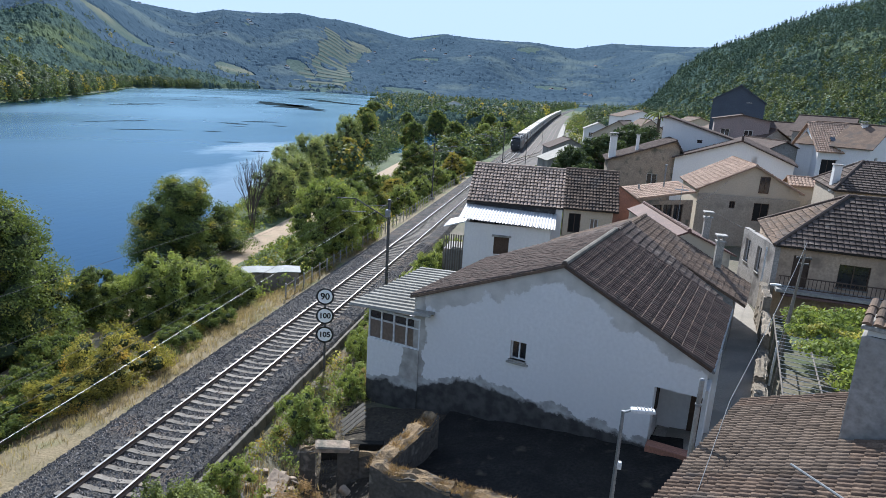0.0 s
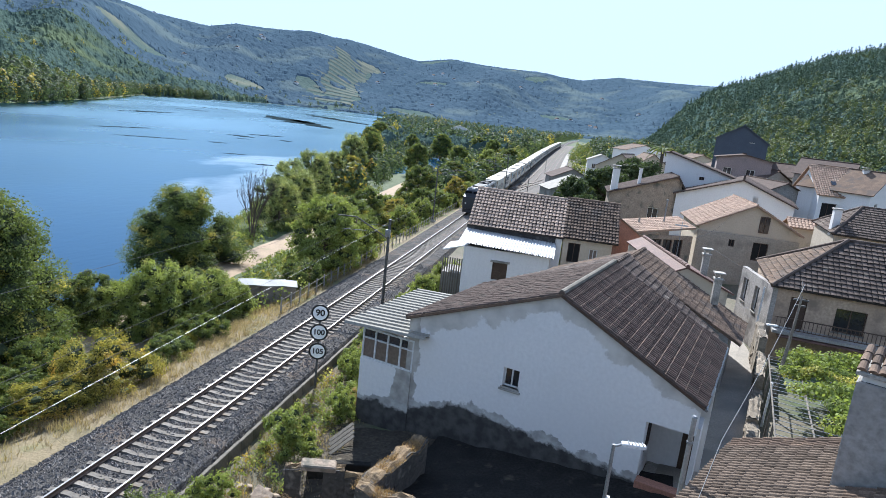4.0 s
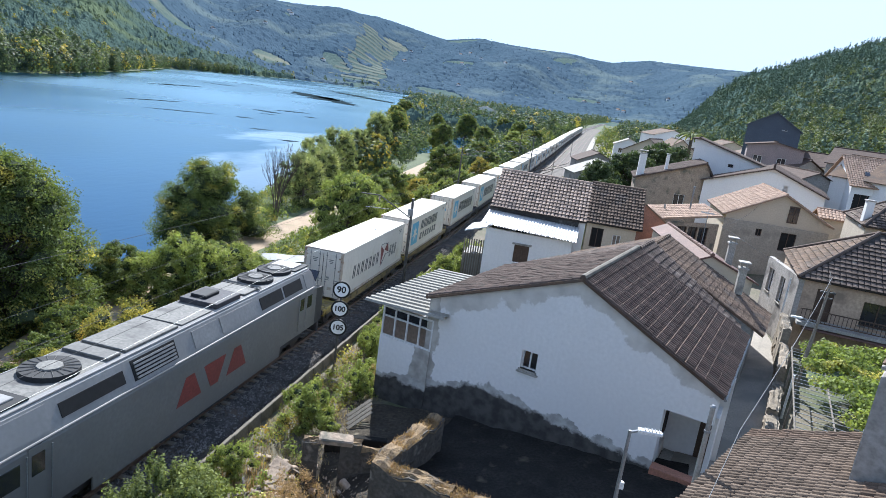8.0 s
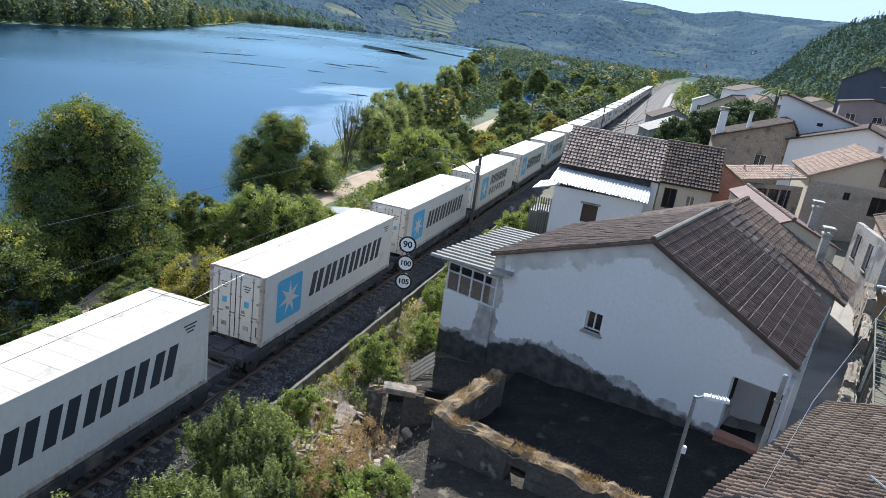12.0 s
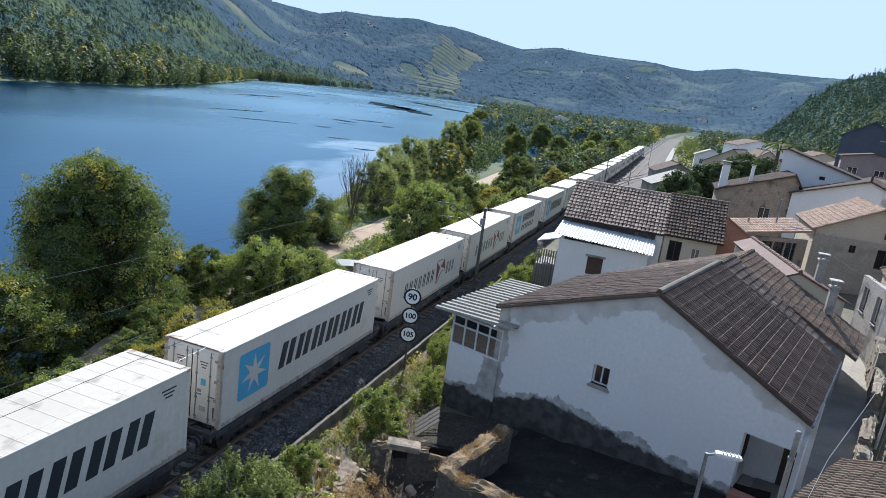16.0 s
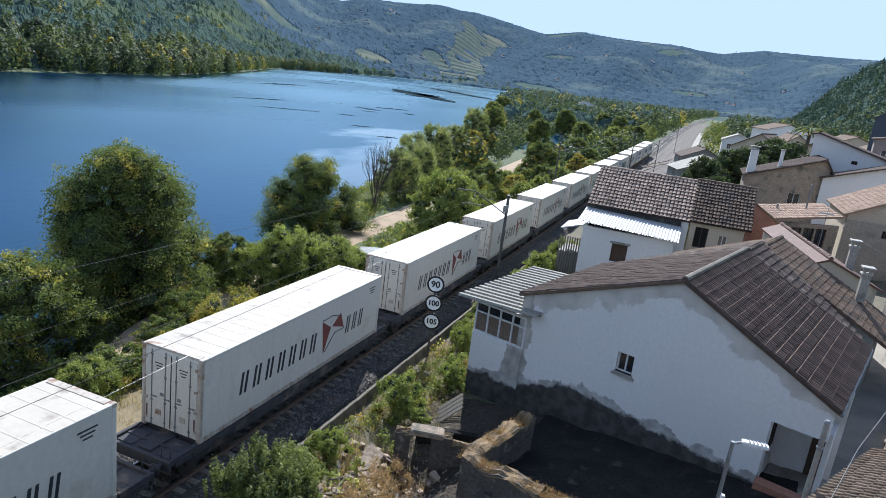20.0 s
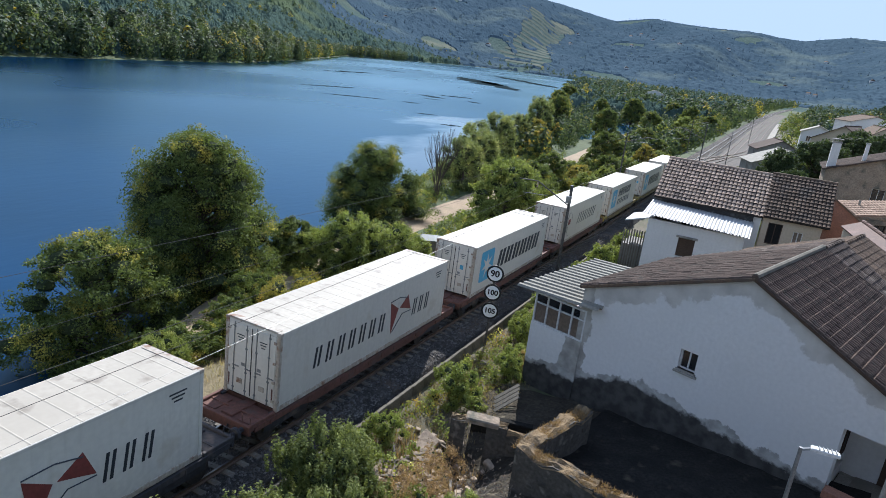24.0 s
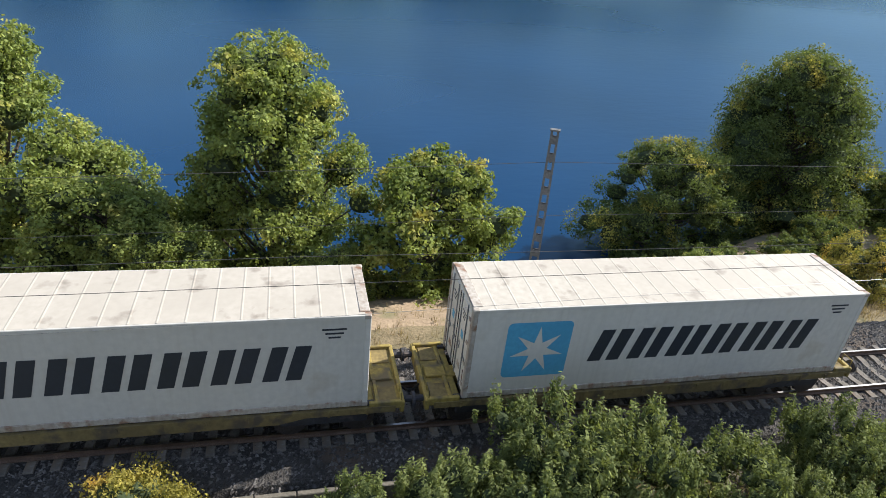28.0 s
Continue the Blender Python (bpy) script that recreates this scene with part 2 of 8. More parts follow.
M["wood_grey"] = surf("weathered_timber", (0.26, 0.22, 0.17), (0.17, 0.145, 0.115), 0.9, 2, 22, 0.4, vary=0.2)
# near-black in place of unlit rooms, bays and grille depths
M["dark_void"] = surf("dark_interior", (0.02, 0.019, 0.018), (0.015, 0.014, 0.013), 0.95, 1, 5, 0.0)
M["steel"] = surf("galvanised_steel", (0.30, 0.31, 0.31), (0.23, 0.235, 0.235), 0.5, 3, 16, 0.05, metal=0.5)
M["mast"] = surf("dark_mast_steel", (0.13, 0.125, 0.115), (0.09, 0.085, 0.08), 0.7, 3, 16, 0.1, metal=0.3)
M["wire"] = surf("wire_copper", (0.10, 0.095, 0.09), (0.08, 0.075, 0.07), 0.8, 3, 16, 0.0, spec=0.1)
M["cable_pale"] = surf("cable_bright", (0.36, 0.36, 0.34), (0.28, 0.28, 0.26), 0.5, 3, 16, 0.0, metal=0.7)
M["cable_grey"] = surf("cable_sheath", (0.22, 0.22, 0.215), (0.17, 0.17, 0.165), 0.7, 3, 16, 0.0, spec=0.2)
M["sign_white"] = surf("sign_white", (0.86, 0.86, 0.84), (0.82, 0.82, 0.8), 0.5, 2, 20, 0.0, mott=0.94)
M["sign_black"] = surf("sign_black", (0.018, 0.018, 0.018), (0.013, 0.013, 0.013), 0.5, 2, 20, 0.0)
M["cont_white"] = surf("container_white_paint", (0.60, 0.56, 0.485), (0.55, 0.512, 0.445), 0.5, 0.35, 6, 0.03, stain=(0.46, 0.40, 0.31), stain_scale=0.8, stain_at=0.62, vary=0.06, mott=0.94)
M["cont_roof"] = surf("container_roof_paint", (0.46, 0.41, 0.335), (0.385, 0.34, 0.275), 0.6, 0.4, 5, 0.03, stain=(0.22, 0.185, 0.145), stain_scale=1.3, stain_at=0.6, vary=0.08, mott=0.94)
M["cont_rail"] = surf("container_frame_worn", (0.52, 0.47, 0.40), (0.40, 0.34, 0.27), 0.6, 1, 9, 0.05, stain=(0.22, 0.12, 0.07), stain_scale=2.5, stain_at=0.54)
M["letter_dark"] = surf("dark_lettering", (0.03, 0.035, 0.045), (0.025, 0.03, 0.038), 0.5, 1, 9, 0.0, mott=0.94)
M["letter_blue"] = surf("pale_blue_panel", (0.10, 0.36, 0.53), (0.085, 0.31, 0.47), 0.5, 1, 9, 0.0, mott=0.94)
M["letter_red"] = surf("red_emblem", (0.24, 0.05, 0.045), (0.18, 0.045, 0.04), 0.5, 1, 9, 0.0)
M["wagon_dark"] = surf("wagon_dark_paint", (0.06, 0.058, 0.062), (0.045, 0.042, 0.045), 0.8, 1, 9, 0.1, stain=(0.13, 0.10, 0.08), stain_scale=1.2, stain_at=0.58)
M["wagon_yellow"] = surf("wagon_yellow_paint", (0.36, 0.265, 0.06), (0.27, 0.20, 0.05), 0.75, 1, 9, 0.1, stain=(0.13, 0.10, 0.05), stain_scale=1.8, stain_at=0.49)
M["wagon_grime"] = surf("wagon_grimy_yellow", (0.25, 0.185, 0.065), (0.17, 0.125, 0.05), 0.85, 1, 9, 0.1, stain=(0.08, 0.062, 0.04), stain_scale=1.6, stain_at=0.5)
M["wagon_brown"] = surf("wagon_brown_paint", (0.16, 0.07, 0.05), (0.12, 0.055, 0.04), 0.8, 1, 9, 0.1, stain=(0.09, 0.06, 0.05), stain_scale=1.4, stain_at=0.56)
M["wheel"] = surf("wheel_steel", (0.09, 0.075, 0.065), (0.06, 0.05, 0.045), 0.6, 3, 15, 0.1, metal=0.5)


def streaked(key, dirt, amount):
    """Adds rain streaks of dirt running down a painted surface."""
    nt = M[key].node_tree
    N, L = nt.nodes, nt.links
    b = N["Principled BSDF"]
    tc, mp, n = N.new("ShaderNodeTexCoord"), N.new("ShaderNodeMapping"), N.new("ShaderNodeTexNoise")
    mp.inputs["Scale"].default_value = (7.0, 7.0, 0.5)
    n.inputs["Scale"].default_value, n.inputs["Detail"].default_value = 1.0, 6
    L.new(tc.outputs["Object"], mp.inputs["Vector"])
    L.new(mp.outputs[0], n.inputs["Vector"])
    r, x = N.new("ShaderNodeMapRange"), N.new("ShaderNodeMix")
    r.inputs["From Min"].default_value, r.inputs["From Max"].default_value, r.inputs["To Max"].default_value = 0.5, 0.78, amount
    L.new(n.outputs["Fac"], r.inputs["Value"])
    x.data_type = "RGBA"
    L.new(r.outputs[0], x.inputs[0])
    L.new(b.inputs["Base Color"].links[0].from_socket, x.inputs[6])
    x.inputs[7].default_value = (*dirt, 1)
    L.new(x.outputs[2], b.inputs["Base Color"])


streaked("cont_white", (0.32, 0.27, 0.20), 0.2)
streaked("cont_rail", (0.16, 0.10, 0.06), 0.6)
streaked("white_wall", (0.45, 0.42, 0.38), 0.16)
M["loco_grey"] = surf("locomotive_grey", (0.17, 0.167, 0.158), (0.135, 0.132, 0.125), 0.45, 0.5, 8, 0.04, stain=(0.14, 0.125, 0.105), stain_scale=0.7, stain_at=0.58, mott=0.94)
# both ends darker than the flanks: the nose's shade put into its colour
M["loco_front_shade"] = surf("locomotive_shaded_nose", (0.045, 0.046, 0.05), (0.035, 0.036, 0.04), 0.5, 0.5, 8, 0.04, mott=0.9)
M["loco_light"] = surf("locomotive_light_grey", (0.27, 0.26, 0.24), (0.21, 0.20, 0.185), 0.45, 0.5, 8, 0.04, stain=(0.19, 0.18, 0.165), stain_scale=0.7, stain_at=0.58, mott=0.94)
M["loco_roof"] = surf("locomotive_roof_grime", (0.19, 0.18, 0.155), (0.115, 0.11, 0.098), 0.8, 0.8, 9, 0.1, stain=(0.06, 0.055, 0.05), stain_scale=1.2, stain_at=0.56)
M["rubber"] = surf("black_rubber", (0.018, 0.018, 0.018), (0.014, 0.014, 0.014), 0.8, 2, 10, 0.0)
M["bark"] = surf("bark", (0.13, 0.10, 0.075), (0.085, 0.066, 0.05), 0.95, 3, 18, 0.6, dist=0.04)
M["leaf_mid"] = leafmat("leaves_mid_green", (0.28, 0.31, 0.085), (0.185, 0.225, 0.06), (0.44, 0.40, 0.11))
# the yellow third colour also stands for sunlit leaf tips
M["leaf_dark"] = leafmat("leaves_dark_green", (0.165, 0.195, 0.055), (0.105, 0.135, 0.04), (0.40, 0.34, 0.075))
M["leaf_dusk"] = leafmat("leaves_dusky", (0.075, 0.10, 0.045), (0.052, 0.073, 0.034), (0.12, 0.135, 0.055))
M["leaf_gold"] = leafmat("leaves_turning", (0.38, 0.29, 0.062), (0.22, 0.215, 0.05), (0.46, 0.29, 0.06))
M["leaf_grey"] = leafmat("leaves_grey_willow", (0.30, 0.325, 0.12), (0.17, 0.20, 0.075), (0.52, 0.50, 0.2))
M["leaf_shoot"] = leafmat("leaves_shoots", (0.22, 0.24, 0.08), (0.11, 0.135, 0.045), (0.46, 0.45, 0.2))
M["leaf_vine"] = leafmat("leaves_vine", (0.26, 0.295, 0.075), (0.17, 0.21, 0.055), (0.43, 0.37, 0.10))
M["leaf_far"] = leafmat("leaves_distant", (0.085, 0.112, 0.056), (0.058, 0.082, 0.044), (0.13, 0.145, 0.062), 0.03)
M["leaf_scrub"] = leafmat("leaves_scrub", (0.115, 0.14, 0.062), (0.08, 0.105, 0.05), (0.19, 0.185, 0.07), 0.03)
M["leaf_poplar"] = leafmat("leaves_poplar", (0.16, 0.19, 0.07), (0.11, 0.14, 0.055), (0.24, 0.24, 0.08), 0.03)
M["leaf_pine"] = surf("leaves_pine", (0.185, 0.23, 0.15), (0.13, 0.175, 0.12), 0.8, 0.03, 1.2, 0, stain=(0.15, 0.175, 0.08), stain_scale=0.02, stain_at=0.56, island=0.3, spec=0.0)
# ridge pines carry the same haze blue in their colour
M["leaf_ridge"] = surf("hazed_hill_pine", (0.075, 0.107, 0.133), (0.058, 0.088, 0.11), 0.9, 0.01, 0.2, 0, island=0.25, spec=0.0)
# core of the crowns: dark green that carries the shade between leaves
M["leaf_inner_shade"] = surf("shaded_inner_foliage", (0.07, 0.085, 0.038), (0.045, 0.058, 0.027), 0.9, 1.5, 8, 0.3, spec=0.1)
M["terrace"] = surf("vineyard_ground", (0.105, 0.13, 0.09), (0.08, 0.105, 0.075), 0.95, 0.1, 1.5, 0.3, stain=(0.14, 0.14, 0.10), stain_scale=0.03, stain_at=0.6)
M["dry"] = leafmat("dry_stems", (0.36, 0.24, 0.125), (0.26, 0.17, 0.09), (0.38, 0.22, 0.10))
M["dry_pale"] = leafmat("pale_dry_grass", (0.36, 0.285, 0.175), (0.27, 0.205, 0.12), (0.27, 0.235, 0.12))
M["tarp"] = surf("dull_plastic_sheet", (0.24, 0.245, 0.23), (0.17, 0.175, 0.165), 0.7, 1.5, 9, 0.1, stain=(0.15, 0.16, 0.13), stain_scale=1.2, stain_at=0.55)
M["weed"] = surf("water_weed", (0.03, 0.045, 0.05), (0.022, 0.033, 0.038), 0.95, 0.1, 1.5, 0.3, dist=0.1, spec=0.0)


WATER_LEVEL = -5.0


def water_material(name="river_water"):
    """River water: a deep blue body under a rippled skin that mirrors the sky."""
    m = surf(name, (0.003, 0.031, 0.092), (0.003, 0.028, 0.084), 0.5, 0.012, 0.05, 0, spec=0.0)
    N, L = m.node_tree.nodes, m.node_tree.links
    b = N["Principled BSDF"]
    tc, mp = N.new("ShaderNodeTexCoord"), N.new("ShaderNodeMapping")
    mp.inputs["Scale"].default_value = (1.0, 0.45, 1.0)
    L.new(tc.outputs["Object"], mp.inputs["Vector"])
    n1, n2 = N.new("ShaderNodeTexNoise"), N.new("ShaderNodeTexNoise")
    n1.inputs["Scale"].default_value, n1.inputs["Detail"].default_value = 0.9, 4
    n2.inputs["Scale"].default_value, n2.inputs["Detail"].default_value = 0.013, 3
    for n in (n1, n2):
        L.new(mp.outputs[0], n.inputs["Vector"])

    def ranged(src, f0, f1, t0, t1):
        r = N.new("ShaderNodeMapRange")
        for k, v in (("From Min", f0), ("From Max", f1), ("To Min", t0), ("To Max", t1)):
            r.inputs[k].default_value = v
        L.new(src, r.inputs["Value"])
        return r.outputs[0]
    bp = N.new("ShaderNodeBump")
    bp.inputs["Distance"].default_value = 0.1
    L.new(ranged(n2.outputs["Fac"], 0.42, 0.6, 0.04, 0.14), bp.inputs["Strength"])
    L.new(n1.outputs["Fac"], bp.inputs["Height"])
    gl = N.new("ShaderNodeBsdfGlossy")
    gl.distribution = "BECKMANN"
    gl.inputs["Color"].default_value = (0.47, 0.66, 0.88, 1)
    L.new(ranged(n2.outputs["Fac"], 0.40, 0.66, 0.24, 0.31), gl.inputs["Roughness"])
    L.new(bp.outputs[0], gl.inputs["Normal"])
    fr = N.new("ShaderNodeFresnel")
    fr.inputs["IOR"].default_value = 1.33
    L.new(bp.outputs[0], fr.inputs["Normal"])
    x = N.new("ShaderNodeMixShader")
    # smooth slicks: ragged ellipses (x, y, half-lengths, turn) where the skin mirrors more
    slick = None
    n3 = N.new("ShaderNodeTexNoise")
    n3.inputs["Scale"].default_value, n3.inputs["Detail"].default_value = 0.055, 7
    L.new(mp.outputs[0], n3.inputs["Vector"])
    for sx, sy, lx, ly, turn in ((-70, 158, 17, 48, 22), (-50, 98, 10, 26, 20)):
        q = N.new("ShaderNodeMapping")
        q.vector_type = "TEXTURE"
        q.inputs["Location"].default_value, q.inputs["Rotation"].default_value, q.inputs["Scale"].default_value = (sx, sy, WATER_LEVEL), (0, 0, radians(turn)), (lx, ly, 10)
        L.new(tc.outputs["Object"], q.inputs["Vector"])
        d = N.new("ShaderNodeVectorMath")
        d.operation = "LENGTH"
        L.new(q.outputs[0], d.inputs[0])
        e = N.new("ShaderNodeMath")
        e.operation = "MULTIPLY_ADD"
        L.new(n3.outputs["Fac"], e.inputs[0])
        e.inputs[1].default_value = 3.4
        L.new(d.outputs["Value"], e.inputs[2])
        f = ranged(e.outputs[0], 2.3, 2.75, 1.0, 0.0)
        if slick:
            k = N.new("ShaderNodeMath")
            k.operation = "MAXIMUM"
            L.new(slick, k.inputs[0])
            L.new(f, k.inputs[1])
            f = k.outputs[0]
        slick = f
    tint = N.new("ShaderNodeMix")
    tint.data_type = "RGBA"
    L.new(slick, tint.inputs[0])
    tint.inputs[6].default_value, tint.inputs[7].default_value = (0.72, 0.94, 1.0, 1), (0.90, 0.99, 1.0, 1)
    L.new(tint.outputs[2], gl.inputs["Color"])
    k = N.new("ShaderNodeMath")
    k.operation = "MULTIPLY"
    steep = N.new("ShaderNodeMath")
    steep.operation = "POWER"
    L.new(fr.outputs[0], steep.inputs[0])
    steep.inputs[1].default_value = 1.18
    L.new(steep.outputs[0], k.inputs[0])
    L.new(ranged(slick, 0.0, 1.0, 1.2, 2.1), k.inputs[1])
    L.new(k.outputs[0], x.inputs[0])
    L.new(b.outputs[0], x.inputs[1])
    L.new(gl.outputs[0], x.inputs[2])
    L.new(x.outputs[0], N["Material Output"].inputs[0])
    return m


def weathered_wall(name, low_dark, band=None, strip=None):
    """White render, near-black below the lower of two lines (a + b x); its damage: bare along roof lines and in an
    upright strip.
    """
    m = surf(name, (0.70, 0.675, 0.64), (0.65, 0.625, 0.59), 0.9, 0.25, 7, 0.15, stain=(0.62, 0.60, 0.56), stain_scale=0.5, stain_at=0.6, mott=0.94)
    N, L = m.node_tree.nodes, m.node_tree.links
    b = N["Principled BSDF"]
    tc, sep = N.new("ShaderNodeTexCoord"), N.new("ShaderNodeSeparateXYZ")
    L.new(tc.outputs["Object"], sep.inputs[0])
    X, Z = sep.outputs[0], sep.outputs[2]

    def op(kind, a, c):
        q = N.new("ShaderNodeMath")
        q.operation = kind
        for k, v in ((0, a), (1, c)):
            if isinstance(v, (int, float)):
                q.inputs[k].default_value = v
            else:
                L.new(v, q.inputs[k])
        return q.outputs[0]

    def rough_edge(scale, amount):
        n = N.new("ShaderNodeTexNoise")
        n.inputs["Scale"].default_value, n.inputs["Detail"].default_value, n.inputs["Roughness"].default_value = scale, 7, 0.62
        L.new(tc.outputs["Object"], n.inputs["Vector"])
        return op("MULTIPLY", op("SUBTRACT", n.outputs["Fac"], 0.5), amount)

    def cover(col, field, soft, c1, c2, sc):
        """Lay a blotchy colour where the field is above zero."""
        f = N.new("ShaderNodeMapRange")
        f.inputs["From Min"].default_value, f.inputs["From Max"].default_value = 0.0, soft
        L.new(field, f.inputs["Value"])
        n = N.new("ShaderNodeTexNoise")
        n.inputs["Scale"].default_value, n.inputs["Detail"].default_value = sc, 6
        L.new(tc.outputs["Object"], n.inputs["Vector"])
        r = N.new("ShaderNodeMapRange")
        r.inputs["From Min"].default_value, r.inputs["From Max"].default_value = 0.38, 0.62
        L.new(n.outputs["Fac"], r.inputs["Value"])
        k, x = N.new("ShaderNodeMix"), N.new("ShaderNodeMix")
        k.data_type = x.data_type = "RGBA"
        L.new(r.outputs[0], k.inputs[0])
        k.inputs[6].default_value, k.inputs[7].default_value = (*c1, 1), (*c2, 1)
        L.new(f.outputs[0], x.inputs[0])
        L.new(col, x.inputs[6])
        L.new(k.outputs[2], x.inputs[7])
        return x.outputs[2]

    def line(a, s):
        return op("ADD", op("MULTIPLY", X, s), a)
    col = b.inputs["Base Color"].links[0].from_socket
    if band:
        d = op("SUBTRACT", op("MINIMUM", line(*band[0]), line(*band[1])), Z)
        col = cover(col, op("ADD", op("SUBTRACT", band[2], d), rough_edge(0.55, 2.6)), 0.10, (0.54, 0.505, 0.45), (0.42, 0.39, 0.345), 1.2)
    if strip:
        col = cover(col, op("ADD", op("MULTIPLY", op("SUBTRACT", X, strip[0]), strip[1]), rough_edge(0.9, 1.3)), 0.04, (0.44, 0.41, 0.36), (0.27, 0.25, 0.22), 1.6)
    low = op("SUBTRACT", op("MINIMUM", line(*low_dark[0]), line(*low_dark[1])), Z)
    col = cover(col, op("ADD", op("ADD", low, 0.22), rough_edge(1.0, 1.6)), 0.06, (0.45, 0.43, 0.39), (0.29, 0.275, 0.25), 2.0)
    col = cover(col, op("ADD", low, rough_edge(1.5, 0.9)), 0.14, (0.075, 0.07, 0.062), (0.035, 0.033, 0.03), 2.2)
    L.new(col, b.inputs["Base Color"])
    return m


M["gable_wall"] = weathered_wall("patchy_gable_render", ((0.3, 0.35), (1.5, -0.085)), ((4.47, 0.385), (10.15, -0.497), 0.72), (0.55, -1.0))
M["annex_wall"] = weathered_wall("patchy_annex_render", ((0.15, 0.0), (0.05, 0.12)), None, (1.75, 1.0))
M["water"] = water_material()


# ---- building blocks ----
class Geo:
    """Vertices and faces of one mesh, with a material slot per face."""

    def __init__(self):
        self.v, self.f, self.s = [], [], []

    def add(self, vs, fs, slot=0):
        o = len(self.v)
        self.v.extend(tuple(p) for p in vs)
        self.f.extend(tuple(o + i for i in q) for q in fs)
        self.s.extend([slot] * len(fs))
        return self

    def box(self, c, size, m=None, slot=0, ch=0.0):
        """A box round c; ch: the width of its chamfered upright and top edges."""
        x, y, z = (s / 2 for s in size)
        if ch:
            ch = min(ch, x * 0.45, y * 0.45, z * 0.45)
            ring = lambda a, b: [(-a, -b + ch), (-a + ch, -b), (a - ch, -b), (a, -b + ch), (a, b - ch), (a - ch, b), (-a + ch, b), (-a, b - ch)]
            vs = [(p, q, -z) for p, q in ring(x, y)] + [(p, q, z - ch) for p, q in ring(x, y)] + [(p, q, z) for p, q in ring(x - ch, y - ch)]
            fs = [tuple(range(7, -1, -1)), tuple(range(16, 24))]
            for k in (0, 8):
                fs += [(k + i, k + (i + 1) % 8, k + 8 + (i + 1) % 8, k + 8 + i) for i in range(8)]
        else:
            vs = [(a, b, d) for d in (-z, z) for a, b in ((-x, -y), (x, -y), (x, y), (-x, y))]
            fs = [(3, 2, 1, 0), (4, 5, 6, 7), (0, 1, 5, 4), (1, 2, 6, 5), (2, 3, 7, 6), (3, 0, 4, 7)]
        c = Vector(c)
        vs = [(m @ Vector(p) if m else Vector(p)) + c for p in vs]
        return self.add(vs, fs, slot)

    def tube(self, p0, p1, r0, r1=None, n=8, slot=0, caps=True):
        p0, p1 = Vector(p0), Vector(p1)
        r1 = r0 if r1 is None else r1
        q = (p1 - p0).to_track_quat("Z", "Y").to_matrix()
        vs = []
        for p, r in ((p0, r0), (p1, r1)):
            vs += [p + q @ Vector((r * math.cos(2 * math.pi * i / n), r * math.sin(2 * math.pi * i / n), 0)) for i in range(n)]
        fs = [(i, (i + 1) % n, n + (i + 1) % n, n + i) for i in range(n)]
        if caps:
            fs += [tuple(range(n - 1, -1, -1)), tuple(range(n, 2 * n))]
        return self.add(vs, fs, slot)

    def prism(self, pts, axis, slot=0):
        """A polygon pushed along the vector axis."""
        a = Vector(axis)
        n = len(pts)
        vs = [Vector(p) for p in pts] + [Vector(p) + a for p in pts]
        fs = [tuple(range(n - 1, -1, -1)), tuple(range(n, 2 * n))] + [(i, (i + 1) % n, n + (i + 1) % n, n + i) for i in range(n)]
        return self.add(vs, fs, slot)

    def path(self, pts, r, n=5, slot=0):
        """One unbroken tube along a line of points."""
        pts = [Vector(p) for p in pts]
        o = len(self.v)
        for i, p in enumerate(pts):
            d = pts[min(i + 1, len(pts) - 1)] - pts[max(i - 1, 0)]
            q = d.to_track_quat("Z", "Y").to_matrix()
            self.v += [tuple(p + q @ Vector((r * math.cos(2 * math.pi * k / n), r * math.sin(2 * math.pi * k / n), 0))) for k in range(n)]
        for i in range(len(pts) - 1):
            for k in range(n):
                self.f.append((o + i * n + k, o + i * n + (k + 1) % n, o + (i + 1) * n + (k + 1) % n, o + (i + 1) * n + k))
                self.s.append(slot)
        self.f += [tuple(o + k for k in range(n - 1, -1, -1)), tuple(o + (len(pts) - 1) * n + k for k in range(n))]
        self.s += [slot, slot]
        return self

    def mesh(self, name, *mats, smooth=False, weld=False):
        me = bpy.data.meshes.new(name)
        me.from_pydata(self.v, [], self.f)
        if weld:
            bm = bmesh.new()
            bm.from_mesh(me)
            bmesh.ops.remove_doubles(bm, verts=bm.verts, dist=0.002)
            bm.to_mesh(me)
            bm.free()
        for k in mats:
            me.materials.append(M[k] if isinstance(k, str) else k)
        if len(mats) > 1:
            me.polygons.foreach_set("material_index", self.s)
        if smooth:
            me.polygons.foreach_set("use_smooth", [True] * len(self.f))
        me.update()
        return me


def part(name, g, mat, parent, label="", smooth=False, kind="", weld=False):
    """Links a Geo (or a ready mesh) as one mesh object under a thing or a part."""
    mats = mat if isinstance(mat, (tuple, list)) else (mat,)
    ob = new(name, g.mesh(name, *mats, smooth=smooth, weld=weld) if isinstance(g, Geo) else g)
    ob.parent = parent
    return tagged(ob, label, kind=kind)


def thing(name, m, label, category, group="", kind=""):
    ob = new(name)
    ob.empty_display_size = 0.3
    ob.matrix_basis = m
    return tagged(ob, label, category, group, kind)


def solid(name, g, mat, label="", category="", group="", kind="", m=None, smooth=False):
    mats = mat if isinstance(mat, (tuple, list)) else (mat,)
    ob = new(name, g.mesh(name, *mats, smooth=smooth))
    if m:
        ob.matrix_basis = m
    return tagged(ob, label, category, group, kind)


# ---- lie of the land ----
TRACK_X, WATER_Z = -14.06, -5.0


def rail_z(y):
    return -3.2 * np.tanh(np.asarray(y, float) / 150.0)


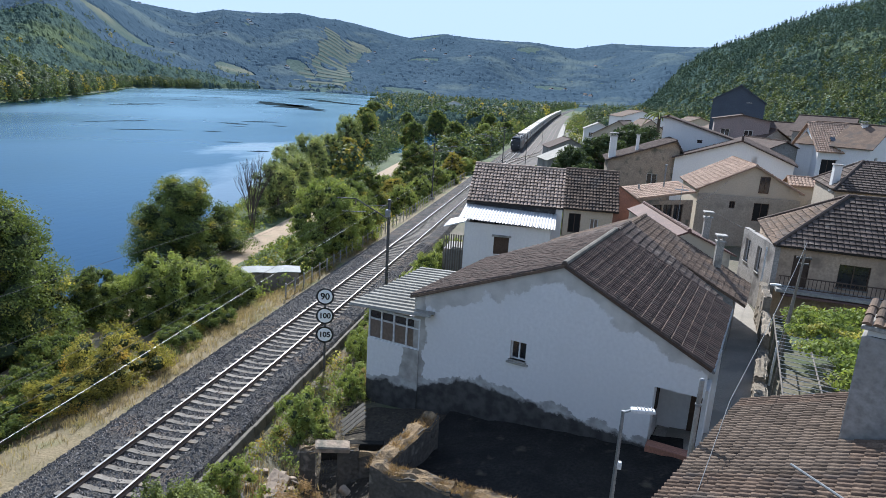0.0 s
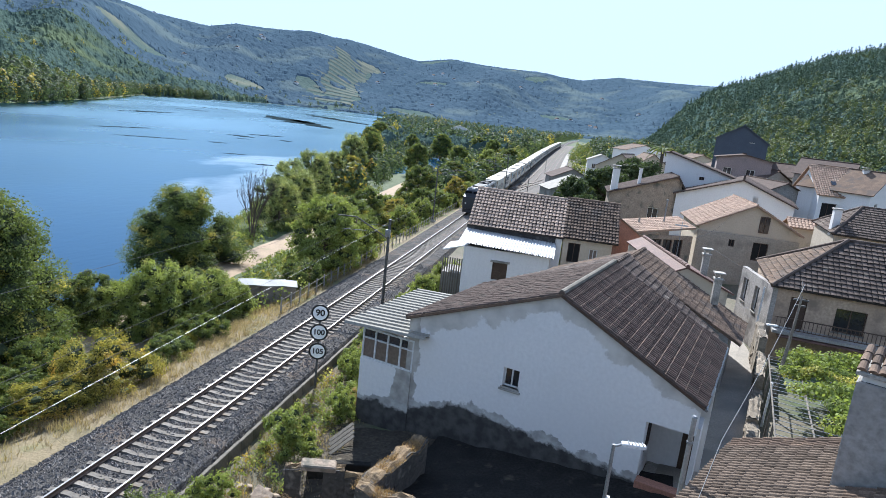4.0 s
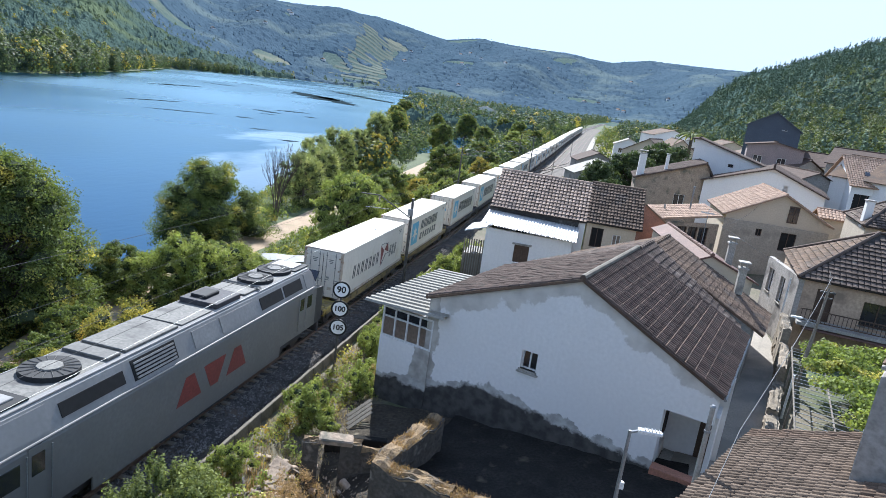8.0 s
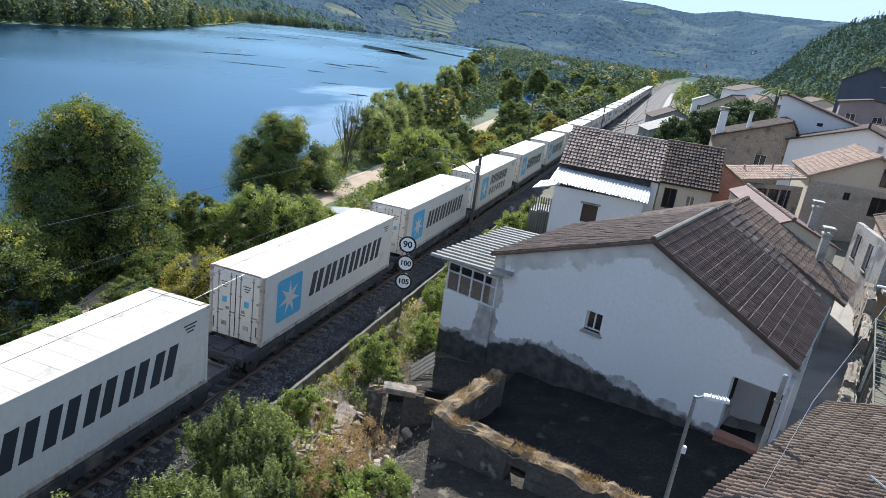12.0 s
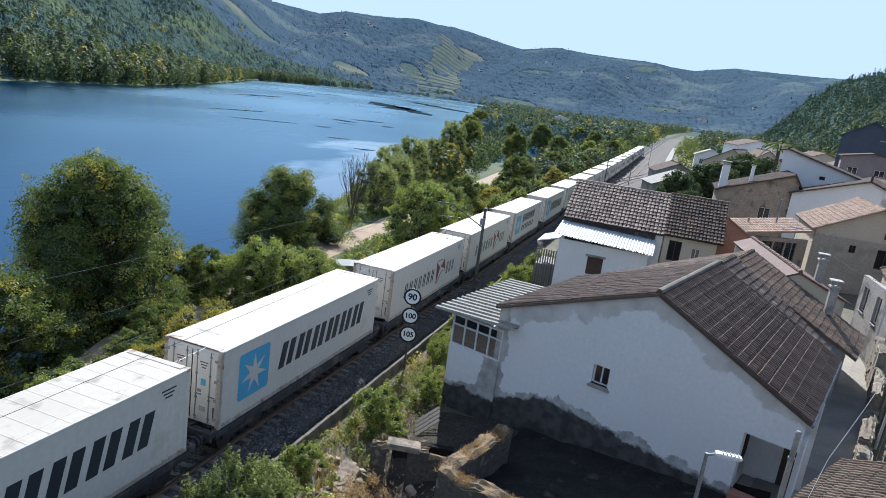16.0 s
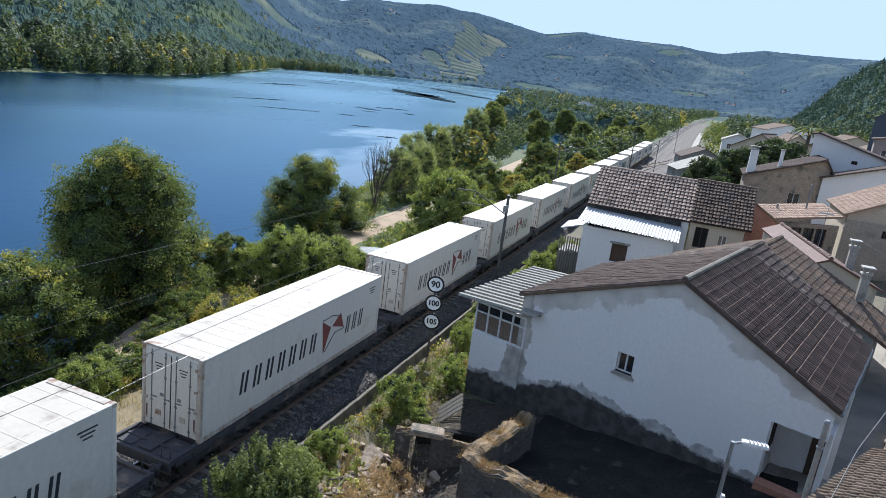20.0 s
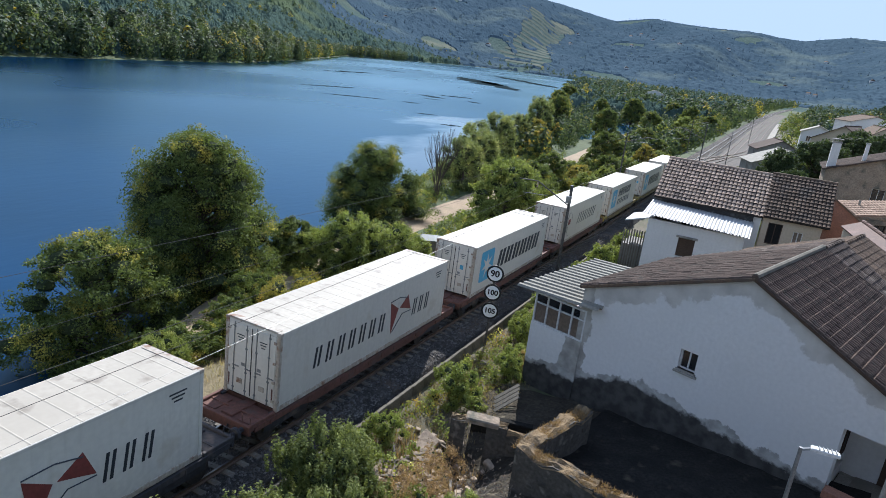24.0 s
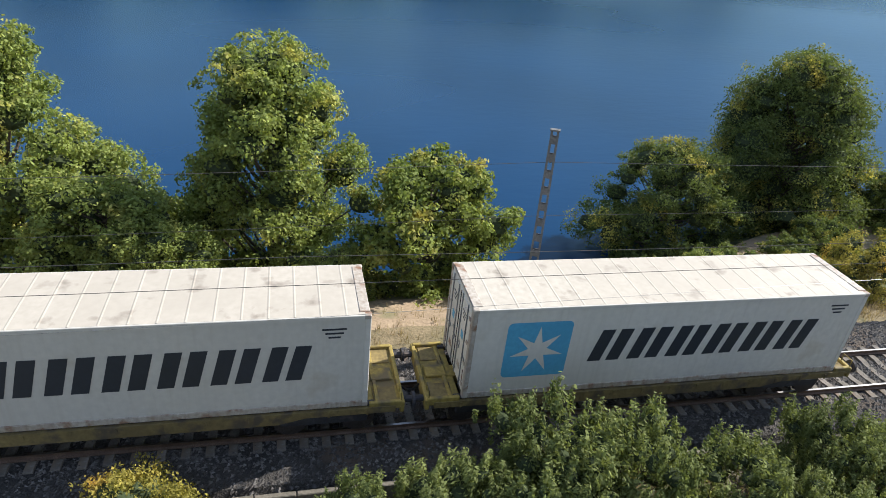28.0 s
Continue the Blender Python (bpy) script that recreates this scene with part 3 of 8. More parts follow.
def track_x(y):
    return TRACK_X + 4.0e-5 * np.maximum(np.asarray(y, float) - 250.0, 0.0) ** 2


def near_shore(y):
    return np.interp(y, [-600, -60, 0, 15, 25, 50, 100, 200, 330, 440, 520, 700, 1200, 1300], [-50, -30, -27.8, -27.8, -31.5, -37, -49, -75, -102, -135, -165, -215, -340, -500])


def far_shore(y):
    return np.interp(y, [-600, -200, 128, 271, 450, 695, 1160, 1300], [-330, -240, -232, -266, -360, -505, -565, -500])


def smooth01(a):
    a = np.clip(a, 0, 1)
    return a * a * (3 - 2 * a)


# left of 44 degrees the crest is unseen, raised to darken the river's reflection
RIDGE_AZ = [-180, -90, -40, -15, -8, -3, 0, 3, 11, 14, 20, 29, 31, 35, 44, 60, 90, 180]
RIDGE_EL = [3, 3, 4, 4.2, 4.4, 4.4, 3.9, 4.1, 4.5, 4.05, 5.0, 5.1, 4.6, 4.95, 6.0, 11, 13, 6]
SPUR_AZ = [-180, -60, -30, -21, -18.2, -15.8, -13.25, -11.7, -10.5, -9.8, -8.3, -6.8, -6.0, -5.3, 180]
SPUR_EL = [4, 9, 9.4, 8.2, 7.6, 6.65, 5.6, 5.05, 4.55, 4.05, 2.75, 1.2, 0.5, 0, 0]


def wob(x, y, s):
    return np.sin(x / s + 1.3 * np.sin(y / (s * 1.7))) * np.cos(y / (s * 1.2) + 0.9 * np.sin(x / (s * 1.4)))


def ground_z(x, y):
    x, y = np.asarray(x, float), np.asarray(y, float)
    r, az = np.hypot(x, y), np.degrees(np.arctan2(-x, y))
    zr = rail_z(y)
    inland = np.maximum(x - near_shore(y), far_shore(y) - x)
    inland = np.where(y > 1300, np.maximum(inland, y - 1300), inland)
    # the village side
    vil = zr - 0.75 + 0.115 * np.clip(x + 9, 0, 22) + 0.05 * np.clip(x - 13, 0, 60)
    vil = np.where(y > 90, vil * np.clip(1 - (y - 90) / 200, 0, 1) + (zr - 0.6) * np.clip((y - 90) / 200, 0, 1), vil)
    # the river bank
    low = zr - 1.9 - 0.02 * np.clip(-24 - x, 0, 40)
    t = smooth01((x + 22.5) / 4.6)
    bank = low * (1 - t) + (zr - 0.7) * t
    z = np.where(x > -11.4, vil, bank)
    far_left = x < far_shore(y)
    z = np.where(far_left, -3.5, z)
    z = np.minimum(z, WATER_Z + np.where(inland < 0, 0.18 * inland, np.where(far_left, 0.30, 0.55) * inland))
    z = np.maximum(z, -9)
    # the pit by the ruined outbuilding
    z = z - 0.9 * np.exp(-((x + 7.3) ** 2 / 1.6 + (y - 18.9) ** 2 / 2.0))
    # the station yard
    w = smooth01((track_x(y) + 19 - x) / 5) * smooth01((y - 112) / 30) * (x > -11.4) * smooth01((640 - y) / 40)
    z = z * (1 - w) + (zr - 0.4) * w
    # hills
    el = np.interp(az, RIDGE_AZ, RIDGE_EL)
    rs = np.interp(az, [-180, -20, 0, 20, 27, 36, 45, 62, 90, 180], [700, 1300, 1500, 1350, 1320, 930, 420, 290, 270, 500])
    full = np.interp(az, [-180, 0, 45, 70, 180], [2600, 3000, 2400, 1500, 2000])
    up = smooth01((r - rs) / (full - rs))
    fold = 0.30 * np.sin(np.radians(az * 21) + 1.2 * np.sin(r / 420.0)) + 0.17 * np.sin(np.radians(az * 49) + 2.0 * np.sin(r / 260.0)) + 0.10 * wob(x, y, 150)
    hill = (np.tan(np.radians(el)) * full + 13) * up ** 0.85 * (1 + fold * (1 - up) * smooth01(up * 4))
    # low wooded foothills behind the far bank
    back = np.clip(far_shore(y) - x, 0, 600)
    foot = (20 + 9 * wob(x, y, 90) + 6 * wob(x + 40, y, 37)) * smooth01(back / 150.0) * (y < 1250)
    spur = np.interp(az, SPUR_AZ, SPUR_EL)
    begin = np.interp(az, [-40, -13, -5], [185, 215, 400])
    rise = np.clip((r - begin) / (720 - begin), 0, 1.0)
    rise = 0.82 * rise + 0.18 * smooth01(rise)
    hill2 = (np.tan(np.radians(spur)) * 720 + 10 * np.clip(spur / 3, 0, 1)) * rise * (1 + (0.10 * wob(x, y, 62) + 0.05 * wob(x, y, 23)) * (1 - rise) * 1.6)
    hill = np.maximum(hill, foot)
    z = np.where(inland > 0, z + np.maximum(hill, hill2), z)
    return z


def gz(x, y):
    return float(ground_z(x, y))


def build_ground():
    rings = [0.0] + list(4.0 * 1.033 ** np.arange(217))
    n = 420
    # finer directions where the view goes
    a = np.cumsum(1.0 / np.interp(np.linspace(-180, 180, n), [-180, -60, -40, 95, 120, 180], [0.45, 0.6, 1.6, 1.6, 0.6, 0.45]))
    az = np.radians(-180 + 360 * (a - a[0]) / (a[-1] - a[0] + (a[1] - a[0])))
    R, A = np.meshgrid(rings[1:], az, indexing="ij")
    X, Y = -R * np.sin(A), R * np.cos(A)
    Z = ground_z(X, Y)
    Z = Z + np.where(R > 300, 0, 0.06 * wob(X, Y, 0.9) * np.clip(R / 12 - 1, 0, 1)) * (np.abs(X - TRACK_X) > 4)
    g = Geo()
    v = np.stack([X, Y, Z], -1).reshape(-1, 3)
    g.v = [tuple(p) for p in v] + [(0, 0, gz(0, 0))]
    k = len(rings) - 1
    cen = ((R[:-1] + R[1:]) / 2)
    for i in range(k - 1):
        for j in range(n):
            j2 = (j + 1) % n
            g.f.append((i * n + j, i * n + j2, (i + 1) * n + j2, (i + 1) * n + j))
            x, y, r = X[i, j], Y[i, j], R[i, j]
            if r > 200 and (x < far_shore(y) or r > 900 or (x > 60 and r > 260)):
                s = 2
            elif x > -11.5 and r < 420:
                s = 3
            elif x > -24 and y < 120:
                s = 0
            else:
                s = 1
            g.s.append(s)
    last = len(g.v) - 1
    for j in range(n):
        g.f.append((last, (j + 1) % n, j))
        g.s.append(3)
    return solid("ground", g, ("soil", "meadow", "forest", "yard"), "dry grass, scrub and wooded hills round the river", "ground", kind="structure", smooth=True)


build_ground()
g = Geo()
nx, ny = 40, 60
xs, ysw = np.linspace(-1300, -25, nx), np.linspace(-900, 1500, ny)
g.v = [(float(x), float(y), WATER_Z) for y in ysw for x in xs]
g.f = [(j * nx + i, j * nx + i + 1, (j + 1) * nx + i + 1, (j + 1) * nx + i) for j in range(ny - 1) for i in range(nx - 1)]
g.s = [0] * len(g.f)
solid("water", g, "water", "wide calm blue river with light ripples", "river", kind="structure")


def ribbon(name, mid, half, lift, mat, label, cat, step=1.0, kind="structure"):
    """A strip laid on the land along a line of (x, y) knots."""
    knots = [Vector((*p, 0)) for p in mid]
    pts = []
    for a, b in zip(knots, knots[1:]):
        k = max(1, int((b - a).length / step))
        pts += [a.lerp(b, i / k) for i in range(k)]
    pts.append(knots[-1])
    for _ in range(6):
        pts = [pts[0]] + [(pts[i - 1] + pts[i] * 2 + pts[i + 1]) / 4 for i in range(1, len(pts) - 1)] + [pts[-1]]
    g = Geo()
    m = 7
    for i, p in enumerate(pts):
        d = (pts[min(i + 1, len(pts) - 1)] - pts[max(i - 1, 0)]).normalized()
        nrm = Vector((d.y, -d.x, 0))
        for j in range(m):
            q = p + nrm * half * (2 * j / (m - 1) - 1) * (1 + 0.08 * noise.noise(p * 0.3 + Vector((j, 0, 0))))
            g.v.append((q.x, q.y, gz(q.x, q.y) + lift - (0.25 if j in (0, m - 1) else 0)))
    for i in range(len(pts) - 1):
        for j in range(m - 1):
            g.f.append((i * m + j, i * m + j + 1, (i + 1) * m + j + 1, (i + 1) * m + j))
            g.s.append(0)
    return solid(name, g, mat, label, cat, kind=kind, smooth=True)


ribbon("dirt_path", [(-22.5, -40), (-20.4, 0), (-20.6, 12), (-23.0, 20), (-26.6, 27), (-29, 45), (-30.5, 68), (-35, 120), (-38, 155), (-50, 260), (-70, 360)], 2.0, 0.16, "dirt", "pale sandy path along the river bank", "path")
ribbon("street", [(1.5, 6), (3.6, 15), (5.4, 21), (7.6, 28), (9.9, 35), (11.2, 42), (10.6, 50), (10.5, 56)], 1.9, 0.13, "asphalt", "narrow pale concrete village street", "street")


# ---- the railway ----
def build_track():
    track = thing("railway_track", Matrix(), "single railway track on grey ballast with concrete sleepers", "railway track", kind="structure")
    ys_ = list(np.arange(-60, 120, 2.0)) + list(np.arange(120, 1000, 8.0))
    # ballast bed
    g = Geo()
    prof = [(-4.2, -1.2), (-2.6, -0.26), (-1.6, -0.20), (-0.85, -0.24), (0.85, -0.24), (1.6, -0.20), (2.35, -0.26), (2.62, -0.75)]
    for y in ys_:
        for px, pz in prof:
            g.v.append((float(track_x(y)) + px, y, float(rail_z(y)) + pz))
    k = len(prof)
    for i in range(len(ys_) - 1):
        for j in range(k - 1):
            g.f.append((i * k + j, i * k + j + 1, (i + 1) * k + j + 1, (i + 1) * k + j))
            g.s.append(0)
    part("ballast", g, "ballast", track, "grey crushed-stone ballast", kind="stuff")
    # rails: web and head
    for side in (-0.87, 0.87):
        g = Geo()
        prof = [(-0.07, -0.17), (-0.07, -0.15), (-0.012, -0.12), (-0.012, -0.045), (-0.036, -0.03), (-0.036, 0.0), (0.036, 0.0), (0.036, -0.03), (0.012, -0.045), (0.012, -0.12), (0.07, -0.15), (0.07, -0.17)]
        k = len(prof)
        for y in ys_:
            for px, pz in prof:
                g.v.append((float(track_x(y)) + side + px, y, float(rail_z(y)) + pz))
        for i in range(len(ys_) - 1):
            for j in range(k - 1):
                g.f.append((i * k + j, i * k + j + 1, (i + 1) * k + j + 1, (i + 1) * k + j))
                g.s.append(1 if j == 5 else 0)
        part("rail", g, ("rail", "rail_top"), track, "rusty rail with a polished head")
    # sleepers
    def sleeper(g, c):
        x, y, z = c
        prof = [(-1.30, -0.02), (-0.55, -0.02), (-0.35, -0.06), (0.35, -0.06), (0.55, -0.02), (1.30, -0.02)]
        for px, pz in prof:
            g.v += [(x + px, y - 0.14, z - 0.17), (x + px, y - 0.11, z + pz), (x + px, y + 0.11, z + pz), (x + px, y + 0.14, z - 0.17)]
        o = len(g.v) - 24
        for i in range(5):
            for j in range(3):
                g.f.append((o + i * 4 + j, o + i * 4 + j + 1, o + i * 4 + 4 + j + 1, o + i * 4 + 4 + j))
        g.f += [(o, o + 1, o + 2, o + 3), (o + 23, o + 22, o + 21, o + 20)]
        g.s += [0] * 17
        return g
    me = sleeper(Geo(), (0, 0, 0)).mesh("sleeper", "sleeper")
    rest = Geo()
    y = -12.0
    while y < 330:
        z = float(rail_z(y)) - 0.155
        if y < 75:
            ob = new("sleeper", me)
            ob.parent = track
            ob.location = (float(track_x(y)) + random.uniform(-0.02, 0.02), y + random.uniform(-0.02, 0.02), z)
        else:
            sleeper(rest, (float(track_x(y)), y, z))
        y += 0.6
    part("distant_sleepers", rest, "sleeper", track, kind="stuff")
    # loose stones on top of the ballast
    g = Geo()
    rr = np.random.RandomState(5)
    for _ in range(42000):
        y = float(rr.uniform(-8, 34) if rr.rand() < 0.75 else rr.uniform(34, 60))
        u = float(rr.uniform(-3.9, 2.75))
        z = np.interp(u, [-4.2, -2.6, -1.6, -0.85, 0.85, 1.6, 2.35, 2.62], [-1.2, -0.26, -0.20, -0.24, -0.24, -0.20, -0.26, -0.75]) + float(rail_z(y))
        s = rr.uniform(0.025, 0.062)
        q = rr.uniform(-1, 1, (4, 3)) * s
        c = np.array([TRACK_X + u, y, z])
        p = [c + (q[0][0] - s, q[0][1] - s, 0), c + (s + q[1][0], -s, 0), c + (q[2][0], s, 0), c + (q[3][0] * 0.5, q[3][1] * 0.5, s * rr.uniform(0.7, 1.3))]
        g.add(p, [(0, 1, 3), (1, 2, 3), (2, 0, 3)])
    part("ballast_stones", g, "stone_bits", track, kind="stuff")
    return track


build_track()


# kerb wall beside the track
kerb = thing("kerb_wall", Matrix(), "low weathered concrete kerb wall beside the ballast", "kerb", kind="structure")
block = Geo().box((0, 0, 0), (0.15, 1.0, 1.0), ch=0.02).mesh("kerb_block", "kerb")
for k in range(68):
    y = -14 + k * 1.02
    z = float(rail_z(y))
    part("kerb_block", block, "kerb", kerb).matrix_basis = pose(-11.36 + random.uniform(-0.02, 0.02), y, z - 0.72, random.uniform(-0.6, 0.6), random.uniform(-1.5, 1.5), 0)


# ---- the train ----
SPEED = 22.389
CL, CW, CH, DECK = 12.192, 2.438, 2.896, 1.10
LOCO_REAR = 210.15
# stations of the containers' rear ends: their y at 0 s
STATIONS = [225.19, 238.86, 254.4, 269.82, 284.95, 300.2, 314.45, 329.26, 344.08, 358.9, 373.47, 387.16, 401.21, 415.03, 429.02, 444.39, 459.15, 474.49, 489.52, 504.46,
            519.6, 534.74, 549.33, 564.73, 580.22, 596.59, 611.7, 628.54, 643.29]
KINDS = "HSMMMMMSMMMMHHSMHHHHHHHHMFSMM"
WAGONS = "YYDDDDDDDDDDDDDDDDDDDDDBBBYYYYY"


def on_track(s):
    """The pose on the rails at the distance s along the line."""
    y = float(s)
    dx, dz = float(track_x(y + 3) - track_x(y - 3)) / 6, float(rail_z(y + 3) - rail_z(y - 3)) / 6
    return pose(float(track_x(y)), y, float(rail_z(y)), math.degrees(math.atan(dz)), 0, -math.degrees(math.atan(dx)))


def plate(g, x, y0, y1, z0, z1, slant=0.0, th=0.006):
    """A flat block on the side x, its top shifted along by slant."""
    pts = [(x, y0, z0), (x, y1, z0), (x, y1 + slant, z1), (x, y0 + slant, z1)]
    return g.prism(pts, (th, 0, 0))


def slotted(x, y0, y1, z0, z1, slant, rows):
    """A letter-sized dark block broken by gaps; rows lists the (from, to) of its strokes in shares of its box."""
    g = Geo()
    for a0, a1, b0, b1 in rows:
        h = z1 - z0
        w = y1 - y0
        o = slant * b0
        plate(g, x, y0 + a0 * w + o, y0 + a1 * w + o, z0 + b0 * h, z0 + b1 * h, slant * (b1 - b0))
    return g


BARS = [(0, 0.40, 0, 1), (0.58, 0.98, 0, 1)]


def container(kind):
    c = thing("shipping_container", Matrix(), {"H": "white refrigerated container with dark lettering and a red flag emblem", "M": "white refrigerated container with a blue star panel and dark lettering",
                                               "S": "white refrigerated container with blue star panel and two dark lettered lines", "F": "white refrigerated container with thin dark script and small red emblem"}[kind], "shipping container", "containers on the train")
    x, z0 = CW / 2, DECK
    g = Geo()
    # smooth insulated walls between the corner posts, y runs 0 (front of travel) to CL
    g.box((0, CL / 2, z0 + CH / 2 + 0.02), (CW - 0.05, CL - 0.06, CH - 0.16))
    part("body", g, "cont_white", c)
    g = Geo()
    prof = [0.03]
    for k in range(1, 20):
        prof += [k * CL / 20 - 0.035, k * CL / 20, k * CL / 20 + 0.035]
    prof.append(CL - 0.03)
    for k, y in enumerate(prof):
        top = z0 + CH - 0.006 + (0.009 if k % 3 == 2 and k < len(prof) - 1 else 0)
        g.v += [(-x + 0.02, y, z0 + CH - 0.06), (-x + 0.04, y, top), (0, y, top + 0.006), (x - 0.04, y, top), (x - 0.02, y, z0 + CH - 0.06)]
    for k in range(len(prof) - 1):
        g.f += [(k * 5 + q, k * 5 + q + 1, k * 5 + q + 6, k * 5 + q + 5) for q in range(4)]
        g.s += [0] * 4
    g.f += [(4, 3, 2, 1, 0), tuple((len(prof) - 1) * 5 + q for q in range(5))]
    g.s += [0, 0]
    part("roof", g, "cont_roof", c, "sun-bleached white roof with cross seams")
    part("end_header", Geo().box((0, 0.16, z0 + CH - 0.01), (CW - 0.3, 0.26, 0.05), ch=0.015), "cont_rail", c, "rust-stained end plate")
    part("end_header", Geo().box((0, CL - 0.16, z0 + CH - 0.01), (CW - 0.3, 0.26, 0.05), ch=0.015), "cont_rail", c, "rust-stained end plate")
    for sx in (-1, 1):
        g = Geo()
        g.box((sx * (x - 0.03), CL / 2, z0 + CH - 0.06), (0.06, CL - 0.3, 0.10), ch=0.015)
        part("top_rail", g, "cont_white", c)
        g = Geo()
        g.box((sx * (x - 0.03), CL / 2, z0 + 0.09), (0.06, CL - 0.3, 0.17), ch=0.015)
        part("bottom_rail", g, "cont_rail", c)
        for y in (0.08, CL - 0.08):
            g = Geo()
            g.box((sx * (x - 0.08), y, z0 + CH / 2), (0.15, 0.15, CH - 0.2), ch=0.02)
            part("corner_post", g, "cont_rail" if y < 1 else "cont_white", c)
            for z in (z0 + 0.06, z0 + CH - 0.06):
                g = Geo()
                g.box((sx * (x - 0.08), y + (0.01 if y < 1 else -0.01), z), (0.17, 0.18, 0.12), ch=0.02)
                part("corner_casting", g, "cont_rail", c)
    # the leading end: two doors with rods
    for sx in (-1, 1):
        d = part("door", Geo().box((sx * 0.53, 0.035, z0 + CH / 2), (1.03, 0.05, CH - 0.34), ch=0.02), "cont_white", c)
        for k, u in enumerate((0.22, 0.78)):
            g = Geo()
            g.tube((sx * u, -0.005, z0 + 0.12), (sx * u, -0.005, z0 + CH - 0.12), 0.018, n=6)
            for zz in (0.3, 1.0, 1.9, 2.6):
                g.box((sx * u, 0.0, z0 + zz), (0.10, 0.03, 0.05))
            g.box((sx * u + 0.10, -0.01, z0 + 1.15), (0.28, 0.02, 0.04))
            part("lock_rod", g, "steel", d)
        for zz in (0.35, 1.05, 1.75, 2.5):
            part("hinge", Geo().box((sx * 1.02, -0.002, z0 + zz), (0.12, 0.03, 0.09)), "cont_rail", d)
        part("vent_plate", Geo().box((sx * 0.5, 0.004, z0 + 0.62), (0.24, 0.012, 0.18)), "cont_rail", d)
        part("label_plate", Geo().box((sx * 0.36, 0.006, z0 + 1.28), (0.16, 0.006, 0.12)), "steel", d)
        if kind in "MS":
            part("emblem", Geo().box((sx * 0.5, 0.006, z0 + 1.62), (0.2, 0.006, 0.24)), "letter_blue", d)
        g = Geo()
        for r in range(3):
            g.box((sx * 0.5, 0.006, z0 + 2.35 - r * 0.1), (0.34 - 0.08 * r, 0.006, 0.035))
        part("marking", g, "letter_dark", d)
        part("rust_run", Geo().box((sx * 0.98, 0.0055, z0 + 0.55), (0.06, 0.003, 0.5)), "wagon_brown", d)
    part("door_gasket", Geo().box((0, 0.005, z0 + CH / 2), (0.02, 0.02, CH - 0.36)), "rubber", c)
    # the paint on the sides: plain blocks in the makers' colours
    xs = x - 0.022

    def word(y0, y1, z0_, z1_, n, slant, seed, gap=0.2, mat="letter_dark", thin=False):
        w = (y1 - y0) / n
        for k in range(n):
            rows = [(0, 0.26, 0, 1), (0.52, 0.78, 0, 1)] if thin else BARS
            part("lettering", slotted(xs, y0 + k * w, y0 + (k + 1 - gap) * w, z0 + z0_, z0 + z1_, slant, rows), mat, c)
    if kind in "MS":
        g = Geo()
        r, y0, y1, za, zb = 0.14, 1.02, 2.86, 0.62, 2.42
        pts = []
        for cy, cz, a0 in ((y1 - r, zb - r, 0), (y0 + r, zb - r, 90), (y0 + r, za + r, 180), (y1 - r, za + r, 270)):
            pts += [(xs, cy + r * math.cos(radians(a0 + a)), z0 + cz + r * math.sin(radians(a0 + a))) for a in (0, 30, 60, 90)]
        panel = part("panel", g.prism(pts, (0.005, 0, 0)), "letter_blue", c, "pale blue rounded square")
        g = Geo()
        pts = []
        for k in range(14):
            rr = 0.78 if k % 2 == 0 else 0.27
            a = radians(90 + k * 360 / 14)
            pts.append((xs + 0.006, 1.94 + rr * math.cos(a), z0 + 1.5 + rr * math.sin(a)))
        o = len(pts)
        g.add(pts + [(xs + 0.006, 1.94, z0 + 1.5)] + [(p[0] + 0.004, p[1], p[2]) for p in pts] + [(xs + 0.012, 1.94, z0 + 1.5)], [(2 * o + 1, o + 1 + k, o + 1 + (k + 1) % o) for k in range(o)])
        part("star", g, "cont_white", panel, "white star")
    if kind == "M":
        word(3.5, 10.75, 1.0, 2.05, 6, 0.28, 1)
    elif kind == "S":
        word(3.6, 9.2, 1.58, 2.35, 6, 0.2, 1)
        word(3.6, 9.2, 0.72, 1.28, 7, 0.14, 3, gap=0.42)
    elif kind == "H":
        word(1.9, 6.9, 0.92, 1.72, 7, 0.12, 2, gap=0.34, thin=True)
        word(9.0, 10.7, 0.92, 1.72, 3, 0.12, 0, gap=0.34, thin=True)
        g = Geo()
        g.prism([(xs, 7.05, z0 + 2.05), (xs, 7.75, z0 + 1.62), (xs, 7.25, z0 + 0.55)], (0.005, 0, 0))
        g.prism([(xs, 7.85, z0 + 1.62), (xs, 8.5, z0 + 2.08), (xs, 8.85, z0 + 1.3), (xs, 8.4, z0 + 1.45)], (0.005, 0, 0))
        part("flag_emblem", g, "letter_red", c, "red pennant emblem")
        for line in (((7.05, 2.08), (7.8, 2.12), (8.5, 1.95)), ((7.35, 0.62), (8.1, 1.28), (8.85, 1.25))):
            part("emblem_outline", Geo().path([(xs + 0.004, a, z0 + b) for a, b in line], 0.022, 4), "letter_dark", c)
    else:
        g = Geo()
        ring = [(xs + 0.004, 1.75 + 0.62 * math.cos(radians(a)), z0 + 1.35 + 0.95 * math.sin(radians(a))) for a in range(20, 320, 20)]
        g.path(ring, 0.014, 4)
        part("emblem_ring", g, "letter_dark", c)
        part("flag_emblem", Geo().box((xs + 0.003, 1.75, z0 + 1.55), (0.006, 0.55, 0.42)), "letter_red", c)
        g = Geo()
        g.box((xs + 0.002, 1.42, z0 + 1.2), (0.006, 0.05, 1.0))
        part("emblem_staff", g, "letter_dark", c)
